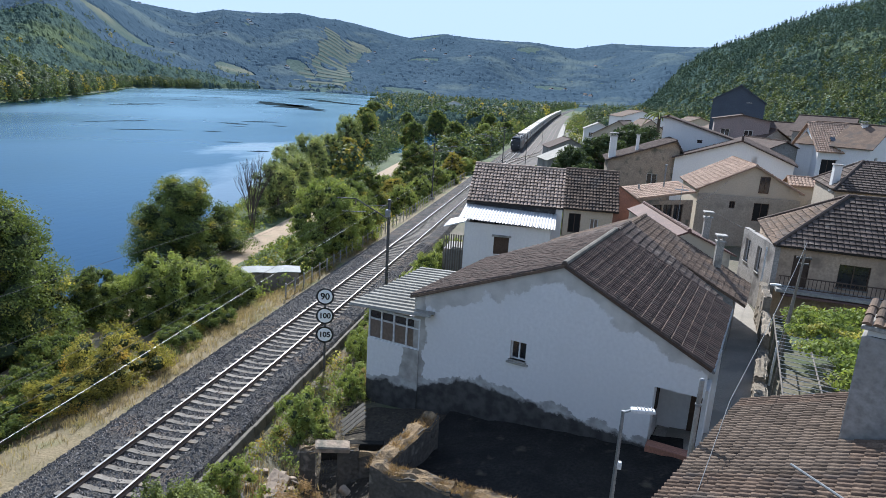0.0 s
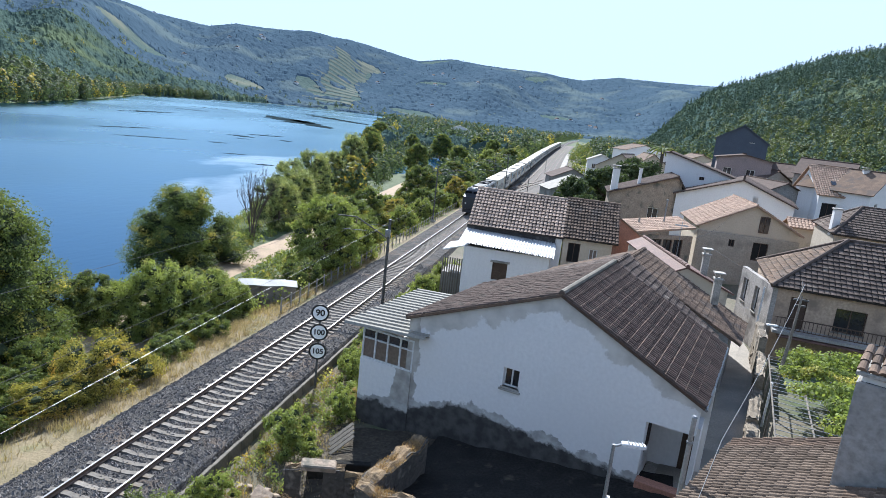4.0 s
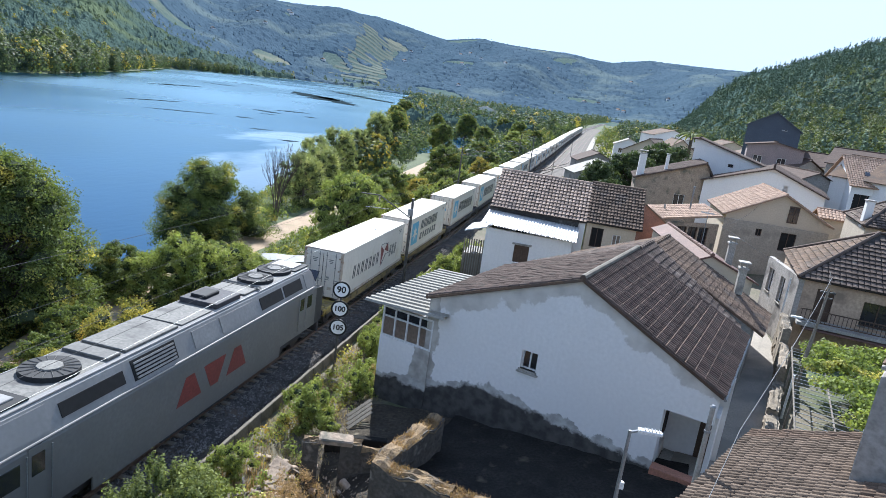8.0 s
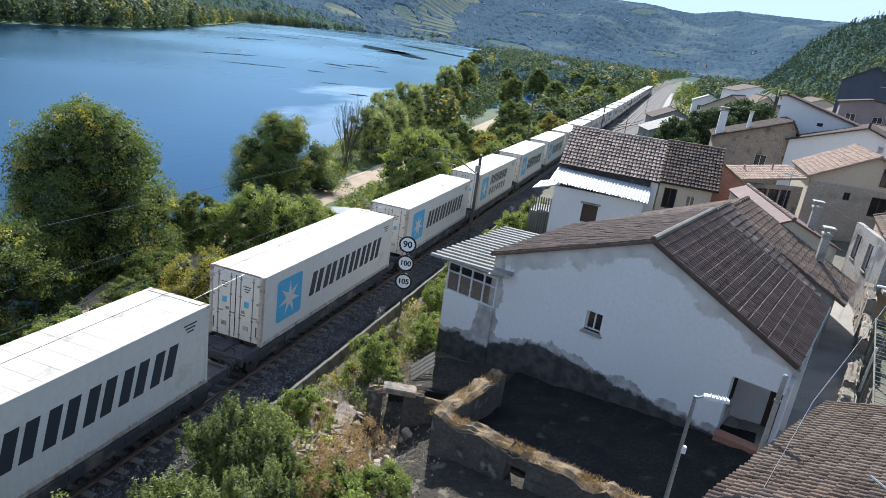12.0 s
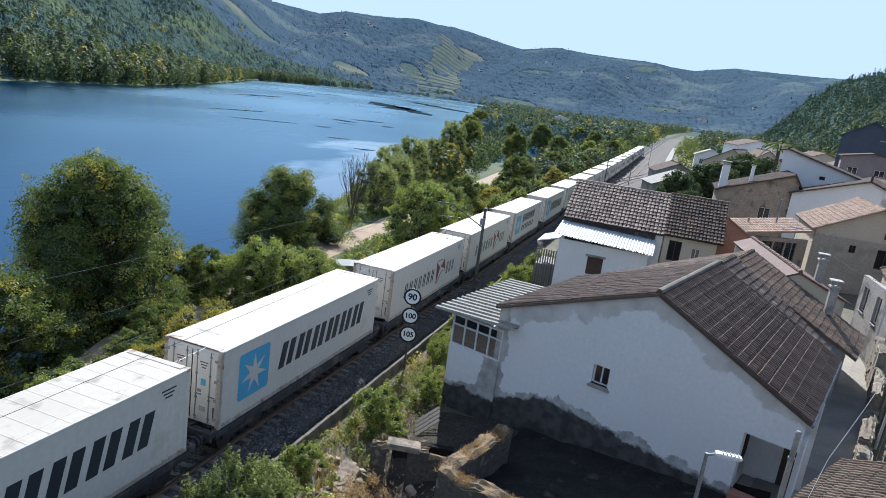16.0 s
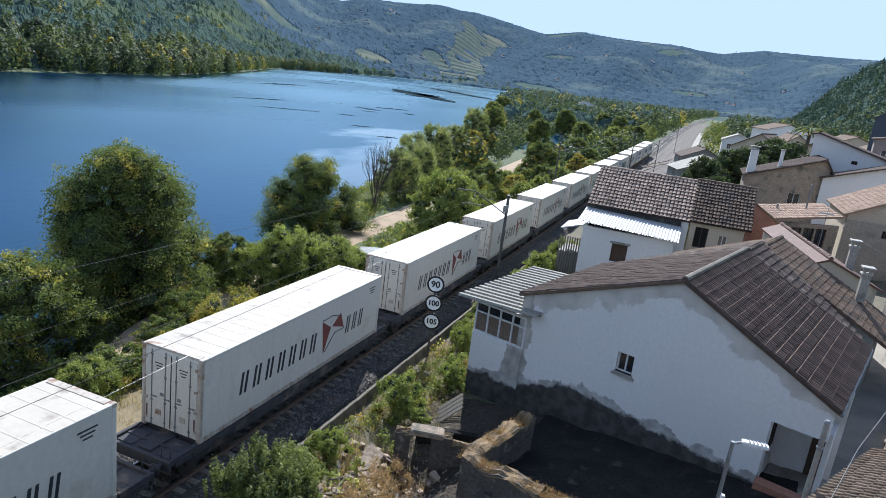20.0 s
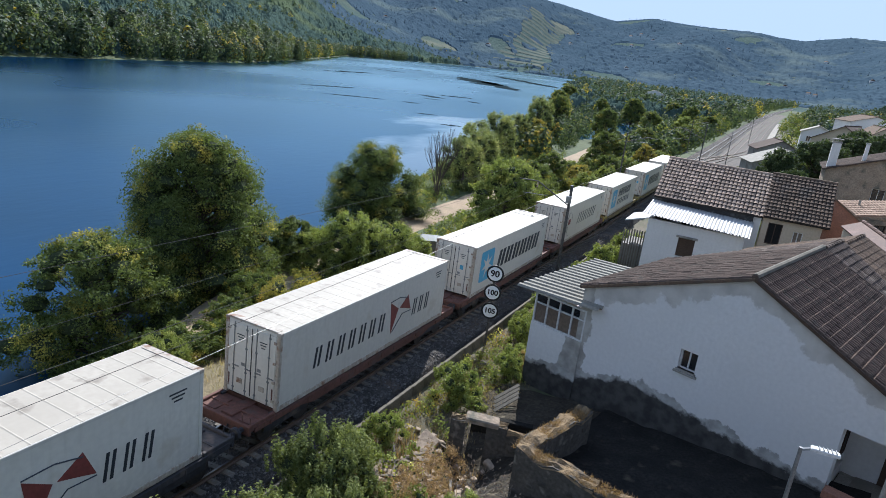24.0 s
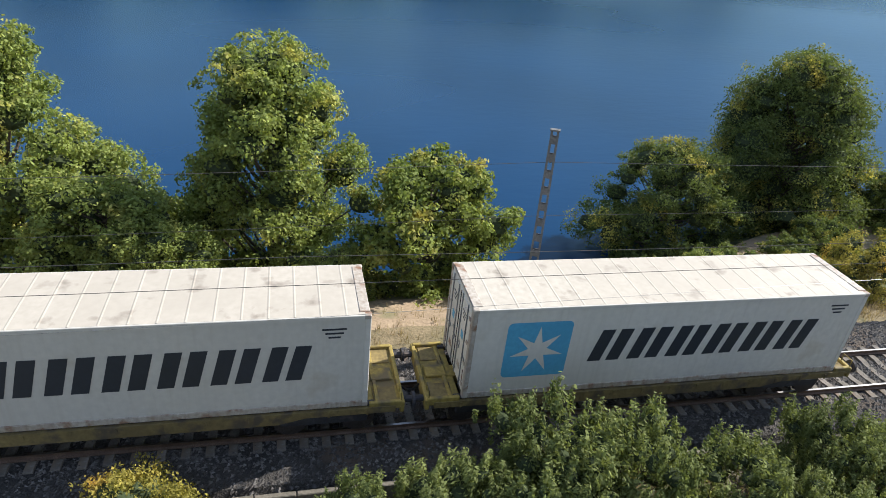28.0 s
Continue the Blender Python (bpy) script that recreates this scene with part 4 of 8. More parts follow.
        word(3.9, 9.6, 1.05, 1.95, 9, 0.42, 4, gap=0.5, thin=True)
    g = Geo()
    for r in range(3):
        g.box((xs + 0.003, 11.3, z0 + 2.5 - r * 0.12), (0.006, 0.6 - 0.15 * r, 0.05))
    part("marking", g, "letter_dark", c)
    return c


def machinery_end(c):
    """The cooling unit in place of the doors on one container's leading end."""
    z0 = DECK
    for ob in [o for o in c.children if o.name.startswith(("door",))]:
        for k in list(ob.children):
            bpy.data.objects.remove(k)
        bpy.data.objects.remove(ob)
    unit = part("cooling_unit", Geo().box((0, 0.04, z0 + CH / 2), (2.1, 0.06, CH - 0.3), ch=0.02), "cont_white", c, "white cooling unit with fan and grille")
    part("fan_hood", Geo().tube((-0.25, -0.01, z0 + 1.45), (-0.25, 0.03, z0 + 1.45), 0.3, 0.34, 16), "steel", unit)
    part("compressor_bay", Geo().box((0.25, 0.005, z0 + 0.72), (1.25, 0.02, 0.42)), "dark_void", unit)
    part("control_box", Geo().box((0.4, -0.005, z0 + 1.45), (0.36, 0.06, 0.4), ch=0.02), "cont_rail", unit)
    part("condenser_grille", Geo().box((-0.75, 0.002, z0 + 0.95), (0.4, 0.02, 0.2)), "dark_void", unit)
    g = Geo()
    g.tube((-0.6, 0.0, z0 + 2.25), (-0.6, 0.02, z0 + 2.25), 0.07, n=10)
    g.tube((0.5, 0.0, z0 + 0.28), (0.5, 0.02, z0 + 0.28), 0.1, n=3)
    part("vent_disc", g, "wagon_dark", unit)


def wagon(mat, label, front, rear):
    """A low container flat: frame, sills, end decks, two bogies, buffers. y runs 0 to its length; front, rear: how far it reaches past its container."""
    Lw = front + CL + rear
    w = thing("container_wagon", Matrix(), label, "railway wagon", "wagons of the train")
    grime = "wagon_grime" if mat == "wagon_yellow" else mat
    g = Geo()
    g.box((0, Lw / 2, 0.93), (0.5, Lw - 0.5, 0.30), ch=0.03)
    for k in range(5):
        g.box((0, 1.6 + k * (Lw - 3.2) / 4, 0.98), (2.3, 0.28, 0.16))
    part("centre_beam", g, mat, w)
    for sx in (-1, 1):
        g = Geo()
        prof = [(0.25, 0.86), (2.6, 0.86), (3.3, 0.70), (Lw - 3.3, 0.70), (Lw - 2.6, 0.86), (Lw - 0.25, 0.86), (Lw - 0.25, 1.05), (0.25, 1.05)]
        g.prism([(sx * 1.18, y, z) for y, z in prof], (sx * 0.10, 0, 0))
        for k in range(14):
            g.box((sx * 1.29, 1 + k * (Lw - 2) / 13, 0.93), (0.03, 0.05, 0.16))
        part("side_sill", g, grime, w)
    for e, ye, ln in ((1, 0.0, front), (-1, Lw, rear)):
        mid = ye + e * ln / 2
        g = Geo()
        g.box((0, mid + 0.05 * e, 1.0), (2.5, ln - 0.1, 0.10), ch=0.02)
        g.box((0, mid, 1.04), (0.5, ln * 0.6, 0.18), ch=0.02)
        part("end_deck", g, mat, w)
        part("headstock", Geo().box((0, ye + 0.06 * e, 0.98), (2.5, 0.12, 0.34), ch=0.02), mat, w)
        for sx in (-0.82, 0.82):
            part("deck_panel", Geo().box((sx, mid, 1.065), (0.62, ln * 0.62, 0.03), ch=0.01), grime, w, "worn grimy tread panel")
            part("twist_lock", Geo().box((sx * 1.36, ye + e * (ln - 0.1), 1.09), (0.16, 0.2, 0.1), ch=0.02), "wagon_dark", w)
            part("deck_beam", Geo().box((sx * 1.45, mid, 1.1), (0.12, ln - 0.1, 0.16), ch=0.02), mat, w)
        for k in range(1, 1 + int(ln / 0.75)):
            part("cross_beam", Geo().box((0, ye + e * k * 0.72, 1.07), (2.3, 0.1, 0.08), ch=0.01), mat, w)
        part("grab_rail", Geo().path([(1.2, ye + 0.1 * e, 1.0), (1.2, ye + 0.1 * e, 1.42), (0.85, ye + 0.1 * e, 1.42), (0.85, ye + 0.1 * e, 1.0)], 0.018), mat, w)
        part("brake_hose", Geo().path([(0.35, ye, 0.95), (0.33, ye - 0.18 * e, 0.75), (0.28, ye - 0.30 * e, 0.7)], 0.03), "rubber", w)
        for sx in (-0.95, 0.95):
            g = Geo()
            g.tube((sx, ye, 0.98), (sx, ye - e * 0.24, 0.98), 0.09, n=8)
            g.tube((sx, ye - e * 0.24, 0.98), (sx, ye - e * 0.3, 0.98), 0.2, 0.21, 12)
            part("buffer", g, "wagon_dark", w)
    for yb in (2.1, Lw - 2.1):
        b = part("bogie", Geo().box((0, yb, 0.62), (1.9, 0.4, 0.22), ch=0.03).box((0.98, yb, 0.52), (0.12, 2.3, 0.24), ch=0.04).box((-0.98, yb, 0.52), (0.12, 2.3, 0.24), ch=0.04), "wagon_dark", w)
        for yy in (yb - 0.9, yb + 0.9):
            g = Geo()
            g.tube((-0.87, yy, 0.44), (0.87, yy, 0.44), 0.07, n=8)
            for sx in (-0.87, 0.87):
                g.tube((sx - 0.065, yy, 0.44), (sx + 0.065, yy, 0.44), 0.44, n=18)
            part("wheelset", g, "wheel", b)
    return w


def locomotive(Ll):
    """A long six-axle diesel; y runs 0 (leading cab) to Ll."""
    l = thing("diesel_locomotive", Matrix(), "long grey diesel locomotive with red plain emblem shapes", "locomotive", "")
    h, w = 1.42, 1.0
    shell = [(-h, 0.95), (h, 0.95), (h, 2.95), (h - 0.06, 3.10), (w + 0.02, 3.92), (w - 0.16, 4.05), (-w + 0.16, 4.05), (-w - 0.02, 3.92), (-h + 0.06, 3.10), (-h, 2.95)]

    def ring(y, zcut=9, sx=1.0):
        return [(px * sx, y, min(pz, zcut)) for px, pz in shell]
    g = Geo()
    sections = [(0.0, 2.75, 0.94), (0.25, 2.85, 0.97), (1.05, 3.75, 1.0), (1.35, 9, 1.0), (Ll - 1.35, 9, 1.0), (Ll - 1.05, 3.75, 1.0), (Ll - 0.25, 2.85, 0.97), (Ll, 2.75, 0.94)]
    k = len(shell)
    for y, zc, sx in sections:
        g.v += ring(y, zc, sx)
    for i in range(len(sections) - 1):
        for j in range(k):
            g.f.append((i * k + j, i * k + (j + 1) % k, (i + 1) * k + (j + 1) % k, (i + 1) * k + j))
            g.s.append(3 if i < 2 or i > 4 else 1 if j in (3, 7, 4, 6) and 2 < i < 4 else (2 if j == 5 and i == 3 else 0))
    g.f += [tuple(range(k)), tuple(range((len(sections) - 1) * k + k - 1, (len(sections) - 1) * k - 1, -1))]
    g.s += [3, 3]
    part("body", g, ("loco_grey", "loco_light", "loco_roof", "loco_front_shade"), l)
    # slanting roof-side panels
    nrm = Vector((0.82, 0, h - 0.06 - w - 0.02 + 0.0)).normalized()
    up = Vector((w + 0.02 - (h - 0.06), 0, 0.82)).normalized()

    def panel(name, y0, y1, a0, a1, mat, th=0.03, lab=""):
        """A plate on the sloping shoulder between shares a0 and a1 of its height."""
        for sx in (1, -1):
            p0 = Vector((h - 0.06, 0, 3.10))
            q = [p0 + up * 0.9 * a0 + Vector((0, y0, 0)), p0 + up * 0.9 * a0 + Vector((0, y1, 0)), p0 + up * 0.9 * a1 + Vector((0, y1, 0)), p0 + up * 0.9 * a1 + Vector((0, y0, 0))]
            q = [(sx * v.x, v.y, v.z) for v in q]
            part(name, Geo().prism(q, (sx * nrm.x * th, 0, nrm.z * th)), mat, l, lab)
    panel("side_grille", 3.7, 6.2, 0.25, 0.72, "dark_void", lab="dark roof-side grille")
    panel("louvre_frame", 6.6, 8.8, 0.15, 0.9, "dark_void")
    for k in range(5):
        panel("louvre_slat", 6.7, 8.7, 0.2 + k * 0.135, 0.27 + k * 0.135, "loco_light", 0.07)
    panel("hatch", 9.8, 11.4, 0.12, 0.85, "loco_light")
    panel("hatch", 11.6, 14.2, 0.12, 0.85, "loco_light")
    panel("side_grille", 14.7, 16.7, 0.2, 0.8, "dark_void")
    panel("side_grille", 16.9, 18.7, 0.2, 0.8, "dark_void")
    panel("cab_shoulder", 1.5, 3.3, 0.1, 0.9, "loco_light")
    panel("cab_shoulder", Ll - 2.2, Ll - 1.4, 0.1, 0.9, "loco_light")
    for sx in (1, -1):
        g = Geo()
        g.tube((sx * (h - 0.02), 1.4, 3.08), (sx * (h - 0.02), Ll - 1.4, 3.08), 0.035, n=6)
        part("gutter_rail", g, "loco_light", l)
        g = Geo()
        g.tube((sx * (w - 0.05), 1.4, 4.0), (sx * (w - 0.05), Ll - 1.4, 4.0), 0.03, n=6)
        part("gutter_rail", g, "loco_light", l)
        for y in (1.9, Ll - 1.9):
            part("side_window", Geo().box((sx * (h + 0.004), y, 2.45), (0.02, 0.6, 0.62), ch=0.01), "glass", l)
            d = part("cab_door", Geo().box((sx * (h + 0.006), y + (0.85 if y < 5 else -0.85), 2.1), (0.03, 0.62, 1.85), ch=0.01), "loco_grey", l)
            part("door_glass", Geo().box((sx * (h + 0.026), y + (0.85 if y < 5 else -0.85), 2.5), (0.012, 0.42, 0.6)), "glass", d)
            for dy in (-0.4, 0.4):
                part("handrail", Geo().tube((sx * (h + 0.07), y + (0.85 if y < 5 else -0.85) + dy, 1.2), (sx * (h + 0.07), y + (0.85 if y < 5 else -0.85) + dy, 2.9), 0.02, n=6), "steel", l)
        part("skirt", Geo().box((sx * (h - 0.06), Ll / 2, 0.72), (0.08, Ll - 9.5, 0.5), ch=0.02), "loco_grey", l)
        part("fuel_tank", Geo().box((sx * 0.7, Ll / 2, 0.55), (1.1, 5.2, 0.62), ch=0.1), "wagon_dark", l)
        # plain red emblem on the flank
        for k, (y, up_) in enumerate(((9.4, 1), (11.0, -1), (12.6, 1))):
            a, b = (1.35, 2.35) if up_ > 0 else (2.35, 1.35)
            part("emblem", Geo().prism([(sx * (h + 0.003), y - 0.75, a), (sx * (h + 0.003), y + 0.75, a), (sx * (h + 0.003), y + 0.25, b), (sx * (h + 0.003), y - 0.25, b)], (sx * 0.005, 0, 0)), "letter_red", l, "red plain emblem block")
    # windscreens and lights
    for y, s in ((0.62, -1), (Ll - 0.62, 1)):
        tilt = pose(0, 0, 0, 42 * s * -1, 0, 0).to_3x3()
        for sx in (-0.62, 0.62):
            part("windscreen", Geo().box((sx, y, 3.34), (1.1, 0.03, 0.85), tilt, ch=0.01), "glass", l)
        for sx in (-1.0, 1.0):
            part("buffer", Geo().tube((sx, y + s * 0.5, 1.05), (sx, y + s * 1.15, 1.05), 0.1, n=8).tube((sx, y + s * 1.1, 1.05), (sx, y + s * 1.18, 1.05), 0.22, n=12), "wagon_dark", l)
            part("headlamp", Geo().tube((sx * 0.9, y + s * 0.6, 1.75), (sx * 0.9, y + s * 0.66, 1.75), 0.12, n=12), "frame_white", l)
        part("headlamp", Geo().box((0, y - s * 0.55, 4.0), (0.45, 0.25, 0.16), ch=0.03), "frame_white", l)
        part("snow_plough", Geo().box((0, y + s * 0.4, 0.55), (2.6, 0.2, 0.5), ch=0.03), "wagon_dark", l)
    # the roof
    for y in (4.6, Ll - 5.0, Ll - 3.2):
        f = part("roof_fan", Geo().tube((0, y, 4.04), (0, y, 4.2), 0.82, 0.8, 24), "rubber", l, "black round roof fan")
        part("fan_hub", Geo().tube((0, y, 4.2), (0, y, 4.25), 0.36, 0.34, 16), "loco_roof", f)
        g = Geo()
        for k in range(18):
            a = radians(k * 20)
            g.tube((0.36 * math.cos(a), y + 0.36 * math.sin(a), 4.22), (0.78 * math.cos(a), y + 0.78 * math.sin(a), 4.21), 0.012, n=4, caps=False)
        part("fan_guard", g, "mast", f)
    for y0, y1, z, mt in ((5.9, 6.5, 0.10, "loco_roof"), (6.7, 9.4, 0.09, "loco_roof"), (9.6, 11.5, 0.05, "loco_roof"), (11.8, 13.6, 0.2, "wagon_dark"), (13.9, 15.0, 0.08, "loco_roof"), (15.2, Ll - 6.4, 0.04, "loco_roof")):
        part("roof_hatch", Geo().box((0, (y0 + y1) / 2, 4.05 + z / 2), (1.66, y1 - y0, z), ch=0.02), mt, l)
    part("exhaust", Geo().box((-0.2, 12.6, 4.3), (0.7, 1.0, 0.16), ch=0.03), "rubber", l)
    for y in (2.3, Ll - 1.9):
        fr = part("roof_tray", Geo().box((0, y, 4.07), (1.7, 1.5, 0.06)), "rubber", l)
        part("roof_cover", Geo().box((0, y, 4.12), (1.2, 1.05, 0.08), ch=0.02), "loco_light", fr)
    for yb in (4.0, Ll - 4.0):
        b = part("bogie", Geo().box((1.0, yb, 0.62), (0.16, 4.3, 0.36), ch=0.05).box((-1.0, yb, 0.62), (0.16, 4.3, 0.36), ch=0.05).box((0, yb, 0.7), (1.9, 0.6, 0.25)), "wagon_dark", l)
        for yy in (yb - 1.75, yb, yb + 1.75):
            g = Geo()
            for sx in (-0.87, 0.87):
                g.tube((sx - 0.07, yy, 0.53), (sx + 0.07, yy, 0.53), 0.53, n=20)
            g.tube((-0.87, yy, 0.53), (0.87, yy, 0.53), 0.08, n=8)
            part("wheelset", g, "wheel", b)
    return l


TRAIN = []


def build_train():
    protos, wprotos = {}, {}
    for i, (s, k) in enumerate(zip(STATIONS, KINDS)):
        front = s - CL
        if i == 22:
            c = container("H")
            machinery_end(c)
        elif k in protos:
            c = copy_thing(protos[k], Matrix())
        else:
            c = protos[k] = container(k)
        TRAIN.append((c, front))
        before = front - STATIONS[i - 1] if i else front - LOCO_REAR
        after = STATIONS[i + 1] - CL - s if i + 1 < len(STATIONS) else 2.0
        reach = (before / 2 - 0.3 if i else before - 0.65, after / 2 - 0.3)
        wk = (WAGONS[i], *(round(v, 1) for v in reach))
        if wk in wprotos:
            w = copy_thing(wprotos[wk], Matrix())
        else:
            w = wprotos[wk] = wagon(*{"Y": ("wagon_yellow", "dirty yellow container flat wagon"), "D": ("wagon_dark", "dark grey container flat wagon"), "B": ("wagon_brown", "rust-brown container flat wagon")}[WAGONS[i]], *wk[1:])
        TRAIN.append((w, front - wk[1]))
    Ll = 21.3
    TRAIN.append((locomotive(Ll), LOCO_REAR - Ll))


build_train()


def motions():
    """The train runs past at an even speed."""
    for ob, at in TRAIN:
        walk(ob, [(t, on_track(at - SPEED * t)) for t in range(0, 29, 2)])


# ---- houses ----
def wall_panel(g, o, d, W, z0, z1, th, holes=()):
    """A straight wall from o along d, inwards by th (to the left of d), pierced by holes (x0, x1, z0, z1)."""
    d = Vector((d[0], d[1], 0))
    n = Vector((-d.y, d.x, 0))
    xs = sorted({0, W, *[h[0] for h in holes], *[h[1] for h in holes]})
    for a, b in zip(xs, xs[1:]):
        zs = sorted([(h[2], h[3]) for h in holes if h[0] <= a and h[1] >= b])
        lo = z0
        for h0, h1 in zs + [(z1, z1)]:
            if h0 > lo:
                p, q = Vector((o[0], o[1], 0)) + d * a, Vector((o[0], o[1], 0)) + d * b
                g.prism([(p.x, p.y, lo), (q.x, q.y, lo), (q.x, q.y, h0), (p.x, p.y, h0)], n * th)
            lo = max(lo, h1)
    return g


def window(parent, o, d, x0, x1, z0, z1, style, depth=0.16):
    """Frame, panes and sill in an opening of a wall that starts at o and runs along d."""
    d = Vector((d[0], d[1], 0))
    n = Vector((-d.y, d.x, 0))
    p = Vector((o[0], o[1], 0)) + d * x0
    w, h = x1 - x0, z1 - z0

    def bar(g, a, b, c, e, t0, t1):
        q = [p + d * a + n * t0 + Vector((0, 0, z0 + c)), p + d * b + n * t0 + Vector((0, 0, z0 + c)), p + d * b + n * t0 + Vector((0, 0, z0 + e)), p + d * a + n * t0 + Vector((0, 0, z0 + e))]
        return g.prism(q, n * (t1 - t0))
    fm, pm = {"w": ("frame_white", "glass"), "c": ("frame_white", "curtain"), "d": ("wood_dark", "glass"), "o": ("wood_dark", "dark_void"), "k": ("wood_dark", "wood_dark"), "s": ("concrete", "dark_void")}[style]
    win = part("window", bar(bar(bar(bar(Geo(), 0, w, 0, 0.06, depth - 0.03, depth + 0.05), 0, w, h - 0.06, h, depth - 0.03, depth + 0.05), 0, 0.06, 0.06, h - 0.06, depth - 0.03, depth + 0.05), w - 0.06, w, 0.06, h - 0.06, depth - 0.03, depth + 0.05), fm, parent)
    k = 1 if w < 0.5 else (2 if w < 1.9 else 3)
    for i in range(k):
        a, b = 0.06 + (w - 0.12) * i / k, 0.06 + (w - 0.12) * (i + 1) / k
        part("pane", bar(Geo(), a, b, 0.06, h - 0.06, depth + 0.02, depth + 0.03), pm, win)
        if i:
            part("mullion", bar(Geo(), a - 0.03, a + 0.03, 0.06, h - 0.06, depth - 0.025, depth + 0.018), fm, win)
    if style in "wcd" and h < 1.8:
        part("sill", bar(Geo(), -0.05, w + 0.05, -0.07, 0.0, -0.06, depth), "concrete", win)
    return win


def tile_field(p, u, v, lu, lv, w=0.24, c=0.38, arch=0.055, rnd=None, lift=0.02, keep=None, fill=0.96, nose=0.03):
    """Courses of arched clay tiles on a slope: p lower corner, u along the eave, v up the slope."""
    p, u, v = Vector(p), Vector(u).normalized(), Vector(v).normalized()
    n = u.cross(v).normalized()
    if n.z < 0:
        n = -n
    rnd = rnd or random.Random(3)
    g = Geo()
    nu, nv = max(1, int(lu / w)), max(1, int(lv / c))
    w, c = lu / nu, lv / nv
    for j in range(nv):
        for i in range(nu):
            if keep and not keep(i, j):
                continue
            a, b = i * w + rnd.uniform(-0.012, 0.012), j * c + rnd.uniform(-0.02, 0.02)
            h = arch * rnd.uniform(0.85, 1.15)
            q = p + u * a + v * b + n * lift
            vs = []
            for yy, zz, sw in ((0, nose, 1.0), (c * 1.08, 0.0, 0.86)):
                for f, hh in ((0.0, 0.0), (0.25, 0.78), (0.5, 1.0), (0.75, 0.78), (1.0, 0.0)):
                    vs.append(q + u * (w * 0.5 + (f - 0.5) * w * fill * sw) + v * yy + n * (zz + h * hh))
            g.add(vs, [(k, k + 1, k + 6, k + 5) for k in range(4)])
            base = [q + u * (w * (0.5 - 0.5 * fill)), q + u * (w * (0.5 + 0.5 * fill))]
            # high noses take slot 1, a painted shadow line under each course
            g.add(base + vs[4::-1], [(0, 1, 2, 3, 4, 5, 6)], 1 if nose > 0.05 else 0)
    return g


def roof_slope(parent, p, u, v_end, lu, mat, tiles, seed=0, hip=0.0):
    """One slope: a slab with its tiles. p: lower corner at the eave, u along the eave, v_end: the ridge point above p."""
    p, u, r = Vector(p), Vector(u).normalized(), Vector(v_end)
    v = (r - p)
    lv = v.length
    n = u.cross(v).normalized()
    if n.z < 0:
        n = -n
    q = [p, p + u * lu, p + u * (lu - hip) + v, p + u * hip + v]
    if 2 * hip >= lu:
        q = [p, p + u * lu, p + u * lu / 2 + v]
    g = Geo().prism([a - n * 0.09 for a in q], n * 0.10)
    arched = tiles and len(tiles) > 3
    slab = part("roof_slope", g, "tile_gap_shade" if arched else mat, parent)
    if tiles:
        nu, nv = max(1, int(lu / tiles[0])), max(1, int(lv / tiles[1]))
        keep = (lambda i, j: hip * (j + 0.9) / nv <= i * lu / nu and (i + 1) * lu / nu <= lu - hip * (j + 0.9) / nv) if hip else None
        part("roof_tiles", tile_field(p, u, v, lu, lv, tiles[0], tiles[1], tiles[2] if len(tiles) > 2 else 0.055, random.Random(seed), keep=keep, fill=0.9 if arched else 0.96, nose=tiles[3] if arched else 0.03), (mat, "tile_gap_shade") if arched else mat, slab, kind="stuff")
    return slab


